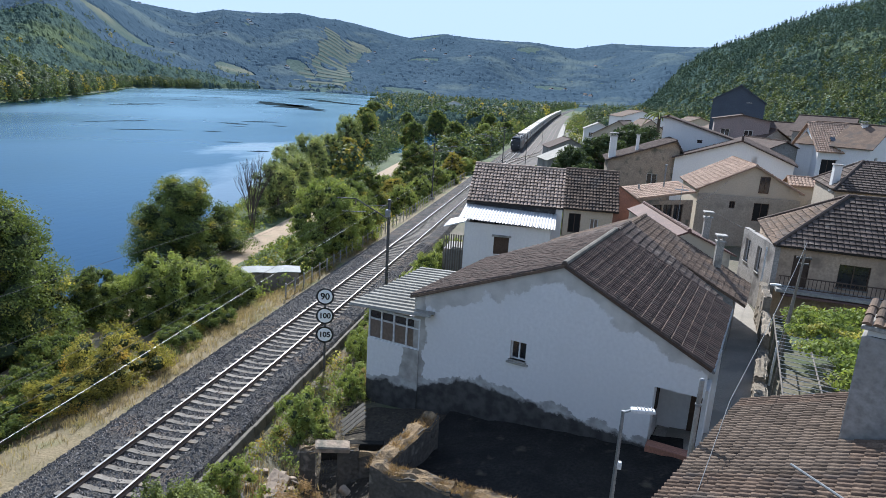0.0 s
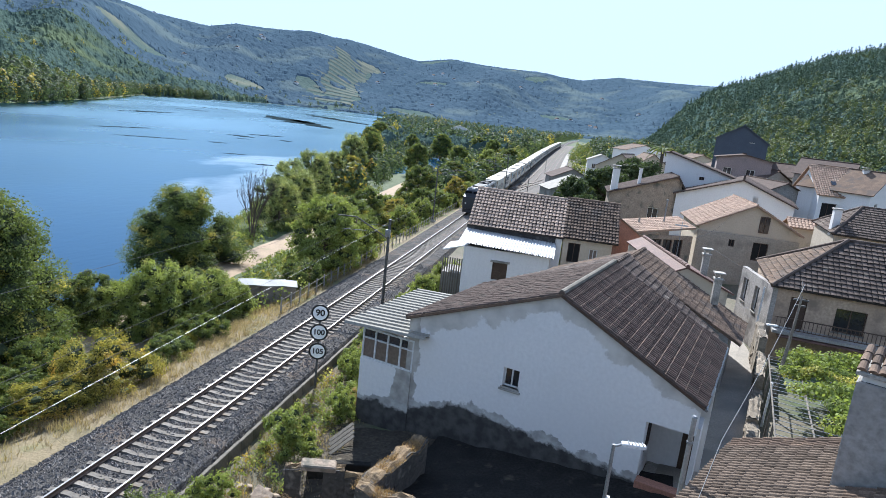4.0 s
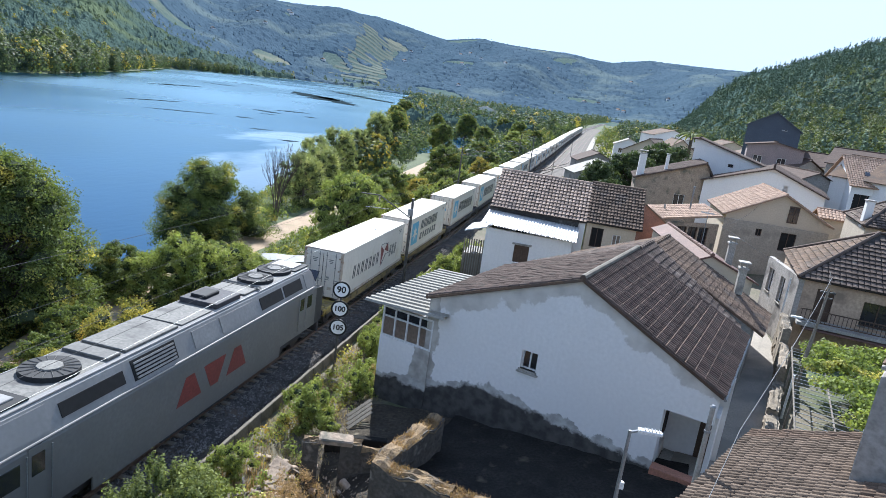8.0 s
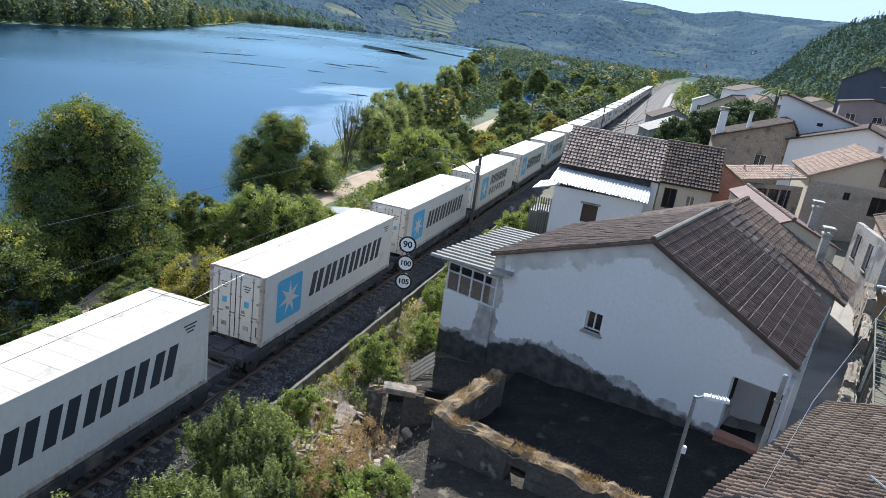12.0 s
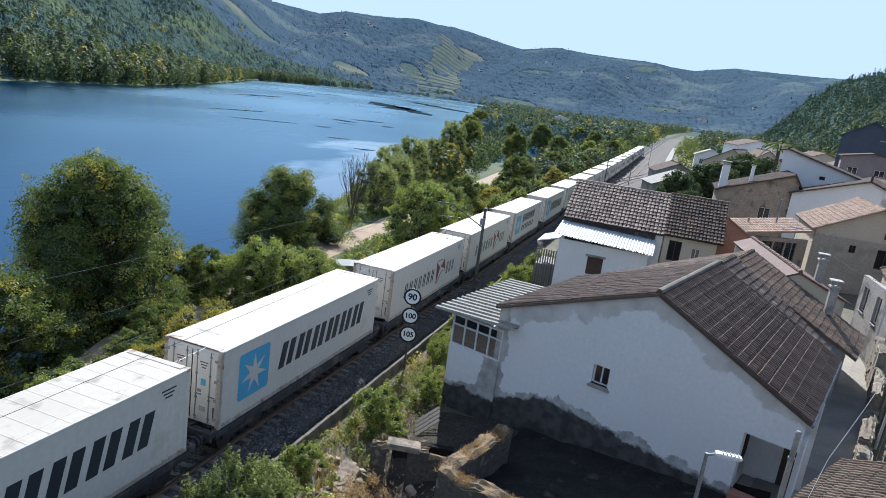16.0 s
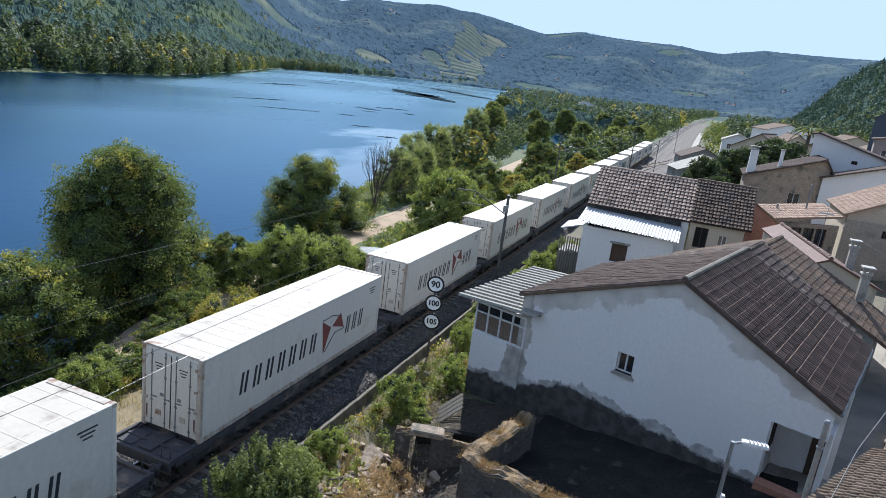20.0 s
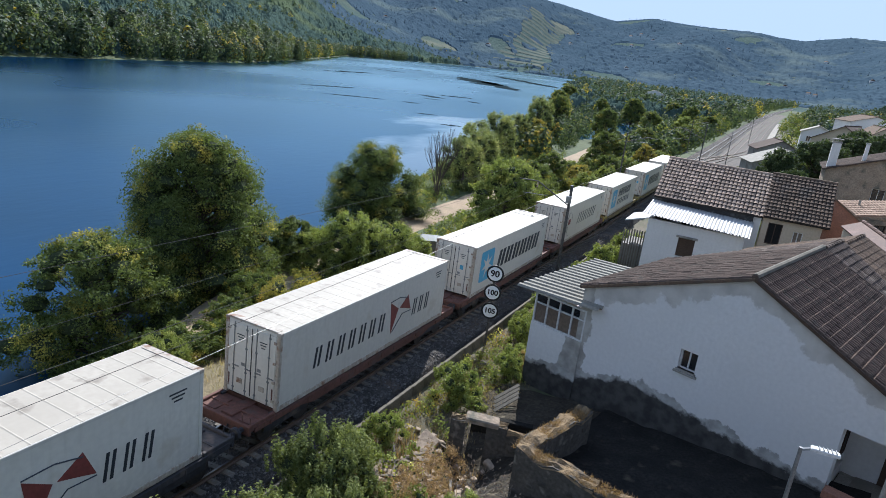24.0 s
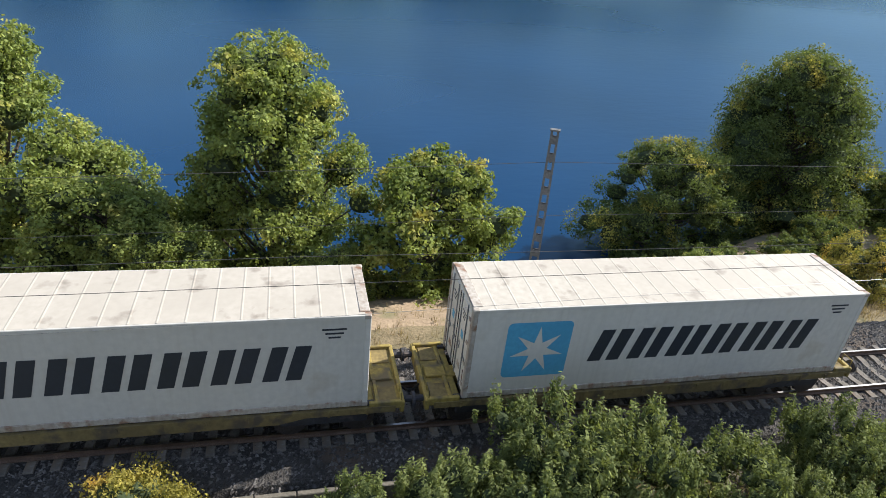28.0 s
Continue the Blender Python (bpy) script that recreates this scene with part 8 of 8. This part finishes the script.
solid("platform", g, "asphalt", "long pale station platform", "platform", kind="structure")

# ---- weed beds on the river ----
def weed_bed(x0, y0, x1, y1, w, seed):
    """A ragged mat of weed from one point of the river to another, w half as wide as it is across."""
    rnd = random.Random(seed)
    n = 22
    dx, dy = x1 - x0, y1 - y0
    ln = math.hypot(dx, dy)
    up, low = [], []
    for i in range(n + 1):
        f = i / n
        b = w * math.sin(math.pi * min(1, max(0, f))) ** 0.6
        up.append((f * ln, b * rnd.uniform(0.35, 1.2), 0.0))
        low.append((f * ln, -b * rnd.uniform(0.35, 1.2), 0.0))
    g = Geo()
    g.prism(low + up[-2:0:-1], (0, 0, 0.03))
    solid("weed_bed", g, "weed", "dark floating weed bed on the river", "water weed", "weed beds", m=pose(x0, y0, WATER_Z - 0.012, 0, 0, math.degrees(math.atan2(dy, dx))))


for k, q in enumerate([(-258, 525, -158, 412, 17), (-222, 500, -190, 455, 12), (-300, 705, -186, 585, 16), (-140, 248, -126, 246, 3), (-138, 262, -126, 274, 3.5), (-168, 204, -160, 230, 2.2), (-143, 184, -126, 200, 1.6), (-246, 320, -246, 372, 5), (-290, 440, -268, 452, 6), (-360, 330, -385, 512, 12), (-330, 345, -352, 420, 7), (-118, 252, -112, 250, 2.5), (-121, 203, -115, 205, 2), (-80, 155, -75, 158, 1.6), (-330, 520, -300, 560, 6), (-128, 232, -122, 236, 1.6), (-98, 172, -92, 176, 1.4)]):
    weed_bed(*q, k)


# ---- vineyard terraces and far farmhouses on the hill across the river ----
def terraces():
    rnd = random.Random(40)
    for k in range(16):
        r = 1500 + 42 * k
        a0, a1 = 19.2 - 0.10 * k + rnd.uniform(-0.4, 0.4), 23.2 - 0.12 * k + rnd.uniform(-0.6, 0.4)
        g = Geo()
        for i in range(13):
            a = radians(a0 + (a1 - a0) * i / 12)
            for dr, dz in ((0, 0.8), (9, 3.2)):
                x, y = -(r + dr) * math.sin(a), (r + dr) * math.cos(a)
                g.v.append((x, y, gz(x, y) + dz))
        for i in range(12):
            g.f.append((2 * i, 2 * i + 2, 2 * i + 3, 2 * i + 1))
            g.s.append(0)
        solid("vineyard_terrace", g, "terrace", "green stepped vineyard terrace on the hillside", "terrace", "vineyard terraces")
    for k in range(26):
        a, r = radians(rnd.uniform(-9, 36)), rnd.uniform(1450, 2300)
        x, y = -r * math.sin(a), r * math.cos(a)
        if gz(x, y) < WATER_Z + 6:
            continue
        h = thing("hill_farmhouse", pose(x, y, gz(x, y), 0, 0, rnd.uniform(0, 90)), "tiny white farmhouse on the hillside", "house", "hill farmhouses")
        part("wall", Geo().box((0, 0, 2), (11, 8, 6)), "white_wall", h)
        part("roof", Geo().prism([(-5.8, -4.3, 5), (5.8, -4.3, 5), (0, -4.3, 8)], (0, 8.6, 0)), "tile_brown", h)


terraces()


# ---- the ruin ----
def rubble_wall(parent, a, b, z0, z1, th, seed, mat="ruin_stone", ragged=0.25, stones=5, top="ruin_top"):
    """A broken rubble wall with a mossy crumbling top."""
    rnd = random.Random(seed)
    a, b = Vector((*a, 0)), Vector((*b, 0))
    d = b - a
    n = Vector((-d.y, d.x, 0)).normalized() * th / 2
    k = max(3, int(d.length / 0.35))
    hs = [z1 + rnd.uniform(-ragged, ragged) * 0.5 for _ in range(k + 1)]
    g, t = Geo(), Geo()
    for i in range(k + 1):
        p = a + d * i / k + Vector((rnd.uniform(-0.03, 0.03), rnd.uniform(-0.03, 0.03), 0))
        for j, z in enumerate((z0, (z0 + hs[i]) / 2, hs[i])):
            jx = n * rnd.uniform(0.92, 1.08)
            g.v += [(p.x + jx.x, p.y + jx.y, z), (p.x - jx.x, p.y - jx.y, z)]
        for f in (-1.12, -0.5, 0.1, 0.6, 1.12):
            t.v.append((p.x + n.x * f + rnd.uniform(-0.04, 0.04), p.y + n.y * f + rnd.uniform(-0.04, 0.04), hs[i] + (0.04 if abs(f) < 1 else -0.08) + rnd.uniform(-0.05, 0.10)))
    for i in range(k):
        o = i * 6
        for j in (0, 2):
            g.f += [(o + j, o + j + 6, o + j + 8, o + j + 2), (o + j + 1, o + j + 3, o + j + 9, o + j + 7)]
            g.s += [0, 0]
        g.f.append((o + 4, o + 10, o + 11, o + 5))
        g.s.append(0)
        for j in range(4):
            t.f.append((i * 5 + j, i * 5 + 5 + j, i * 5 + 6 + j, i * 5 + 1 + j))
            t.s.append(0)
    for o in (0, k * 6):
        g.f += [(o, o + 1, o + 3, o + 2), (o + 2, o + 3, o + 5, o + 4)]
        g.s += [0, 0]
    w = part("rubble_wall", g, mat, parent)
    part("wall_top", t, top, w, "dry moss and crumbling mortar" if top == "ruin_top" else "", smooth=False)
    # stones that stand out of the faces
    for s in range(int(d.length * stones)):
        f, z = rnd.random(), rnd.uniform(z0 + 0.2, z1 - 0.1)
        p = a + d * f + n * (0.97 if s % 2 else -0.97)
        sx, sz = rnd.uniform(0.12, 0.3), rnd.uniform(0.08, 0.2)
        part("stone", Geo().box((0, 0, 0), (sx, 0.08, sz), ch=0.03), mat, w).matrix_basis = Matrix.Translation((p.x, p.y, z)) @ pose(0, 0, 0, 0, rnd.uniform(-9, 9), math.degrees(math.atan2(d.y, d.x)))
    return w


ruin = thing("ruined_house", Matrix(), "roofless ruin of rubble walls with dry moss on top", "ruin")
rubble_wall(ruin, (-5.05, 18.75), (-4.0, 22.3), -1.6, 0.9, 0.6, 1, stones=13)
rubble_wall(ruin, (-5.2, 18.6), (-2.4, 18.05), -1.6, 0.85, 0.6, 2, stones=13)
rubble_wall(ruin, (-1.7, 17.9), (2.6, 17.1), -1.6, 0.85, 0.6, 3, stones=13)
rubble_wall(ruin, (-2.5, 18.07), (-1.6, 17.88), 0.35, 0.85, 0.5, 4)
def ruin_floor():
    g = Geo()
    n = 26
    for i in range(n + 1):
        for j in range(n + 1):
            u, v = i / n, j / n
            x = -4.9 + 9.3 * u + 1.2 * v
            y = 18.9 - 1.7 * u + (6.9 - 0.2 * u) * v
            g.v.append((x, y, max(gz(x, y), -1.2) + 0.22 + 0.10 * noise.noise(Vector((x * 1.3, y * 1.3, 0))) + 0.05 * noise.noise(Vector((x * 4, y * 4, 2)))))
    for i in range(n):
        for j in range(n):
            a = i * (n + 1) + j
            g.f.append((a, a + n + 1, a + n + 2, a + 1))
            g.s.append(0)
    return g


g = Geo()
nu_, nv_ = 60, 80
for i in range(nu_ + 1):
    for j in range(nv_ + 1):
        x, y = -8.9 + 11.4 * i / nu_, 8.5 + 17.6 * j / nv_
        edge = min(i, j, nu_ - i, nv_ - j) == 0
        g.v.append((x, y, gz(x, y) - 0.15 if edge else gz(x, y) + 0.05 + 0.09 * noise.noise(Vector((x * 1.1, y * 1.1, 5))) + 0.05 * noise.noise(Vector((x * 3.7, y * 3.7, 1)))))
for i in range(nu_):
    for j in range(nv_):
        a = i * (nv_ + 1) + j
        g.f.append((a, a + nv_ + 1, a + nv_ + 2, a + 1))
        g.s.append(0)
solid("littered_earth", g, "dark_earth", "dark littered earth round the ruins", "bare earth", kind="structure")
part("earth_floor", ruin_floor(), "soot_shade", ruin, "black earth, soot and shade in its colour", smooth=True)
part("inner_floor", Geo().prism([(-4.8, 19, -1.15), (3.4, 17.6, -0.6), (4.0, 22.6, -0.4), (-3.8, 25.2, -1.1)], (0, 0, 0.12)), "soot_shade", ruin, "black floor, soot and shade in its colour")
out = thing("ruined_outbuilding", Matrix(), "stump of a stone outbuilding with an empty doorway", "ruin")
rubble_wall(out, (-8.3, 19.7), (-7.75, 19.9), -2.6, 0.2, 0.35, 5, "ruin_stone", 0.1)
rubble_wall(out, (-7.0, 20.2), (-6.3, 20.45), -2.6, 0.2, 0.35, 6, "ruin_stone", 0.1)
rubble_wall(out, (-6.3, 20.5), (-5.2, 20.6), -1.7, 0.0, 0.35, 16, "ruin_stone", 0.2)
part("lintel", Geo().box((-7.2, 20.15, 0.3), (1.25, 0.55, 0.2), pose(0, 0, 0, 4, 4, 20).to_3x3(), ch=0.06), "stone_wall", out)
# back wall and pit floor coloured near-black for the unlit recess
part("back_wall", Geo().box((-6.9, 21.6, -1.1), (2.4, 0.3, 1.6), pose(0, 0, 0, 0, 0, 15).to_3x3(), ch=0.03), "soot_shade", out)
part("pit_floor", Geo().box((-7.0, 20.9, -1.9), (2.4, 1.6, 0.2)), "soot_shade", out)


def rubble():
    rnd = random.Random(77)
    stones = []
    for k in range(240):
        x, y = rnd.gauss(-8.2, 0.9), rnd.gauss(16.4, 1.9)
        if x < -10.8 or (x > -5.8 and y > 12):
            continue
        s = rnd.uniform(0.1, 0.32)
        o = solid("rubble_stone", Geo().box((0, 0, 0), (s * rnd.uniform(0.8, 1.7), s * rnd.uniform(0.7, 1.3), s * rnd.uniform(0.5, 0.9)), ch=s * 0.16), "stone_wall", "loose pale rubble stone among weeds", "stone", "rubble heap",
                  m=pose(x, y, gz(x, y) + 0.12, rnd.uniform(-25, 25), rnd.uniform(-25, 25), rnd.uniform(0, 360)))
    for k in range(26):
        x, y = rnd.gauss(-8.4, 0.7), rnd.gauss(16.6, 1.5)
        L_ = rnd.uniform(0.7, 1.9)
        solid("old_timber", Geo().box((0, 0, 0), (L_, 0.09, 0.05), ch=0.01), "wood_grey", "splintered grey timber in the rubble", "timber", "rubble heap", m=pose(x, y, gz(x, y) + 0.22, rnd.uniform(-8, 8), rnd.uniform(-20, 20), rnd.uniform(0, 360)))
    for k in range(4):
        solid("corrugated_offcut", Geo().box((0, 0, 0), (1.3, 0.16, 0.03), ch=0.01), "kerb", "bent grey sheet offcut against the annex", "sheet metal", m=pose(-7.5 - 0.1 * k, 23.6 + 0.24 * k, -0.75 + 0.05 * k, 12, -22, 55))
    for k in range(9):
        solid("stone_slab", Geo().box((0, 0, 0), (0.7, 0.55, 0.09), ch=0.02), "stone_wall", "fallen pale stone slab", "stone", "rubble heap", m=pose(-9.0 + 0.12 * k, 19.5 - 0.5 * k, gz(-9, 19) + 0.35 - 0.06 * k, 18 - 6 * k, 22 - 5 * k, 20 * k))


rubble()


# ---- street furniture ----
def street_lamp(x, y, zt, turn, label):
    zb = gz(x, y)
    l = thing("street_lamp", pose(x, y, zb, 0, 0, turn), label, "street lamp", "street lamps")
    h = zt - zb
    part("pole", Geo().tube((0, 0, -0.2), (0, 0, h), 0.075, 0.045, 10), "steel", l)
    part("arm", Geo().tube((0, 0, h - 0.05), (0.22, 0, h + 0.04), 0.035, n=8), "steel", l)
    hd = part("head", Geo().box((0.5, 0, h + 0.06), (0.62, 0.2, 0.08), ch=0.03), "frame_white", l, "pale flat lamp head")
    for k in range(5):
        part("fin", Geo().box((0.36 + 0.09 * k, 0, h + 0.115), (0.02, 0.17, 0.04)), "steel", hd)
    part("lens", Geo().box((0.52, 0, h + 0.012), (0.4, 0.14, 0.02)), "sign_white", hd)
    part("junction_box", Geo().box((0.08, 0, h - 1.6), (0.12, 0.12, 0.2), ch=0.01), "frame_white", l)
    return l


street_lamp(2.2, 16.2, 5.2, 5, "grey street lamp with a flat modern head")
pole = thing("cable_pole", pose(4.56, 18.4, gz(4.56, 18.4)), "pale concrete cable pole at the street edge", "pole")
part("shaft", Geo().tube((0, 0, -0.2), (0, 0, 5.0), 0.085, 0.07, 12), "concrete", pole)
part("cap", Geo().tube((0, 0, 5.0), (0, 0, 5.05), 0.085, 0.05, 12), "steel", pole)
part("collar", Geo().tube((0, 0, 4.2), (0, 0, 4.26), 0.095, 0.095, 12), "steel", pole)
pole = thing("utility_pole", pose(11.4, 32.4, gz(11.4, 32.4)), "dark wooden utility pole with stays and a lamp", "pole")
part("shaft", Geo().tube((0, 0, -0.2), (0.7, 1.3, 5.4), 0.075, 0.055, 10), "wood_grey", pole)
part("stay", Geo().tube((-0.4, -0.6, 0), (0.65, 1.2, 4.9), 0.03, n=8), "wood_grey", pole)
part("insulator_rack", Geo().box((0.7, 1.3, 5.2), (0.7, 0.08, 0.08)).box((0.7, 1.3, 4.9), (0.5, 0.08, 0.08)), "mast", pole)
part("lamp_arm", Geo().tube((0.4, 0.8, 3.6), (-0.4, 0.6, 3.9), 0.03, n=6), "steel", pole)
part("lamp_head", Geo().box((-0.6, 0.55, 3.9), (0.5, 0.18, 0.08), ch=0.02), "frame_white", pole)
wire("service_cable", [(12.1, 33.7, 6.9), (5.4, 18.4, 4.9), (1.6, 9, 2.6)], 0.011, "cable_grey", "grey service cable strung across the street", 0.3)
wire("service_cable", [(12.1, 33.7, 6.7), (8.9, 45.0, 6.9), (15.2, 62.4, 7.2)], 0.010, "wire", "dark service cable between houses", 0.4)
wire("service_cable", [(12.1, 33.7, 6.5), (14.2, 40, 6.0)], 0.016, "wire", "dark service cable to the balcony house", 0.2)
gate = thing("street_railing", pose(3.4, 16.2, gz(3.4, 16.2), 0, 0, 60), "grey metal railing at the street edge", "railing")
for z in (0.25, 1.0):
    part("rail", Geo().tube((0, 0, z), (2.2, 0, z), 0.025, n=6), "steel", gate)
for k in range(12):
    part("bar", Geo().tube((0.05 + k * 0.19, 0, 0.05), (0.05 + k * 0.19, 0, 1.0), 0.014, n=6), "steel", gate)


# ---- the vine pergola ----
def pergola():
    p = thing("vine_pergola", Matrix(), "rickety post-and-wire pergola covered with grape vines", "pergola")
    d, e = Vector((0.243, 0.97, 0)), Vector((0.93, -0.25, 0)).normalized()
    o = Vector((8.7, 23.6, 0))
    for i in range(6):
        for j in range(3):
            q = o + d * i * 2.1 + e * j * 2.7
            z = gz(q.x, q.y)
            part("post", Geo().tube((q.x, q.y, z - 0.2), (q.x + 0.05, q.y, 3.0), 0.06, 0.05, 7), "frame_white" if (i + j) % 3 == 0 else "wood_grey", p)
    for i in range(22):
        q = o + d * i * 0.5
        part("wire_rod", Geo().tube((q.x, q.y, 2.98), (q.x + e.x * 5.6, q.y + e.y * 5.6, 3.0), 0.016, n=5), "steel", p)
    for j in range(5):
        q = o + e * j * 1.35
        part("beam", Geo().tube((q.x, q.y, 2.95), (q.x + d.x * 10.8, q.y + d.y * 10.8, 2.95), 0.035, n=6), "wood_grey", p)
    blobs = []
    rnd = random.Random(5)
    for k in range(120):
        a, b = rnd.uniform(2.2, 12.2), rnd.uniform(0.9, 8.5)
        if a < 6 and b < 2.2 and rnd.random() < 0.8:
            continue
        q = o + d * a + e * b
        s = rnd.uniform(0.4, 0.9)
        blobs.append(((q.x, q.y, 3.1 + rnd.uniform(-0.15, 0.35)), (s, s, 0.3)))
    part("vine", leaf_cloud(Geo(), blobs, 22000, 0.085, np.random.RandomState(9)), "leaf_vine", p, "green grape vine leaves")
    part("vine_shoots", leaf_cloud(Geo(), [((o.x + d.x * a + e.x * b, o.y + d.y * a + e.y * b, z), (0.5, 0.5, 0.8)) for a, b, z in ((3, 3, 2.0), (5, 5, 1.8), (7, 6, 2.1), (2.5, 6, 1.7), (8, 3, 2.2), (4, 4.2, 2.4))], 4500, 0.08, np.random.RandomState(10)), "leaf_mid", p)
    return p


pergola()
gw = thing("garden_wall", Matrix(), "low stone retaining wall along the street", "wall")
for (a, b), up, th in zip((((8.6, 24.6), (9.4, 28.4)), ((9.4, 28.4), (10.6, 32.4)), ((10.6, 32.4), (11.7, 36.4)), ((11.7, 36.4), (12.3, 39.6))), (0.7, 0.9, 1.5, 2.3), (0.5, 0.45, 0.4, 0.4)):
    rubble_wall(gw, a, b, -0.3, gz(*a) + up, th, int(a[0] * 10), "tan_stone", 0.05, 18, "tan_stone")

# chimney block on the near roof
cb = thing("roof_chimney_block", pose(8.4, 17.2, 4.6, 0, 0, -28), "large grey rendered chimney block with a tiled cap", "chimney")
part("block", Geo().box((0.3, 0, 1.4), (1.5, 1.3, 3.6), ch=0.03), "grey_wall", cb)
part("upper_block", Geo().box((0.3, 0, 3.0), (1.3, 1.1, 0.7), ch=0.03), "white_wall", cb)
for k in range(3):
    part("vent_slit", Geo().box((0.3, -0.57, 2.85 + k * 0.16), (1.1, 0.05, 0.07)), "dark_void", cb)
part("cap", Geo().box((0.3, 0, 3.42), (1.6, 1.4, 0.1), ch=0.03), "concrete", cb)
part("cap_tiles", tile_field((-0.5, -0.7, 3.48), (1, 0, 0), (0, 1, 0.25), 1.6, 1.4, 0.22, 0.4, 0.06), "tile_brown", cb, kind="stuff")
pp = thing("roof_pole", Matrix(), "thin pale pole lying on the tiles", "pole")
part("shaft", Geo().tube((5.9, 14.8, 5.12), (6.9, 12.6, 5.28), 0.03, n=6), "steel", pp)
ant = thing("roof_antenna", pose(7.6, 43.2, 6.1), "thin television aerial on the red roof", "aerial")
part("mast", Geo().tube((0, 0, -0.3), (0, 0, 2.0), 0.02, n=6), "steel", ant)
for k in range(6):
    part("rod", Geo().tube((-0.4, -0.2 + 0.12 * k, 1.7), (0.4, -0.2 + 0.12 * k, 1.7), 0.01, n=5), "steel", ant)
near_roof_tiles()


def wall_tufts():
    """Dry grass and crumbs along the tops of the ruin's walls."""
    rnd = np.random.RandomState(61)
    g = Geo()
    runs = [((-5.05, 18.75), (-4.0, 22.3), 0.95), ((-5.2, 18.6), (-2.4, 18.05), 0.9), ((-2.5, 18.07), (2.6, 17.1), 0.9)]
    for a, b, z in runs:
        for _ in range(int(420 * math.hypot(b[0] - a[0], b[1] - a[1]))):
            f = rnd.rand()
            x, y = a[0] + (b[0] - a[0]) * f + rnd.uniform(-0.3, 0.3), a[1] + (b[1] - a[1]) * f + rnd.uniform(-0.3, 0.3)
            t, h, w = rnd.uniform(0, 6.28), rnd.uniform(0.02, 0.075), 0.014
            dx, dy = rnd.normal(size=2) * 0.07
            g.add([(x - w * math.sin(t), y + w * math.cos(t), z - 0.05), (x + w * math.sin(t), y - w * math.cos(t), z - 0.05), (x + dx, y + dy, z + h)], [(0, 1, 2)])
    solid("wall_top_grass", g, "dry", "dry straw-coloured grass on the ruin's wall tops", "grass", kind="stuff")


wall_tufts()


def ruin_weeds():
    r = np.random.RandomState(71)
    sp = [(float(x), float(y)) for x, y in zip(r.uniform(-10.6, -6.4, 420), r.uniform(9, 19.5, 420))]
    blades("heap_weeds", sp, "dry", "dry rust-brown stalks over the rubble heap", 8, 0.5)


ruin_weeds()


def palm(x, y, z, h):
    t = thing("palm_tree", pose(x, y, z), "small palm tree with drooping fronds among the houses", "tree")
    part("trunk", Geo().tube((0, 0, -3), (0, 0, h), 0.3, 0.25, 8), "bark", t)
    rnd = random.Random(6)
    for k in range(18):
        a, lift, g = k * 2.4, rnd.uniform(0.1, 1.1), Geo()
        for i in range(7):
            f = i / 6
            r, w = 2.6 * f, 0.28 * (1 - 0.7 * f)
            zz = h + lift * 1.6 * f - 2.0 * f * f
            for s in (-1, 0, 1):
                g.v.append((r * math.cos(a) - s * w * math.sin(a), r * math.sin(a) + s * w * math.cos(a), zz - 0.15 * abs(s)))
        for i in range(6):
            for s in (0, 1):
                g.f.append((i * 3 + s, i * 3 + s + 1, i * 3 + s + 4, i * 3 + s + 3))
                g.s.append(0)
        part("frond", g, "leaf_dark", t)


palm(14.6, 112.0, 6.5, 5.0)


def litter():
    """Small stones and twigs strewn over the earth round the ruins."""
    rnd = np.random.RandomState(91)
    g, h = Geo(), Geo()
    for _ in range(1500):
        x, y = rnd.uniform(-8.6, -4.6), rnd.uniform(9, 21)
        s = rnd.uniform(0.02, 0.09)
        z = gz(x, y) + 0.04
        q = rnd.uniform(-0.4, 0.4, (4, 3)) * s
        g.add([(x - s + q[0][0], y - s, z - 0.05), (x + s, y - s + q[1][1], z - 0.05), (x + q[2][0], y + s, z - 0.05), (x + q[3][0], y + q[3][1], z + s)], [(0, 1, 3), (1, 2, 3), (2, 0, 3)])
    for _ in range(420):
        x, y, a, l = rnd.uniform(-8.6, -5.0), rnd.uniform(9, 19), rnd.uniform(0, 6.28), rnd.uniform(0.2, 0.8)
        z = gz(x, y) + rnd.uniform(0.06, 0.25)
        h.tube((x, y, z), (x + l * math.cos(a), y + l * math.sin(a), z + rnd.uniform(-0.08, 0.2)), 0.012, 0.006, 4, caps=False)
    solid("rubble_chips", g, "stone_wall", "small pale stone chips on the earth", "stones", kind="stuff")
    solid("twigs", h, "wood_grey", "grey twigs and sticks on the rubble", "twigs", kind="stuff")


litter()


motions()
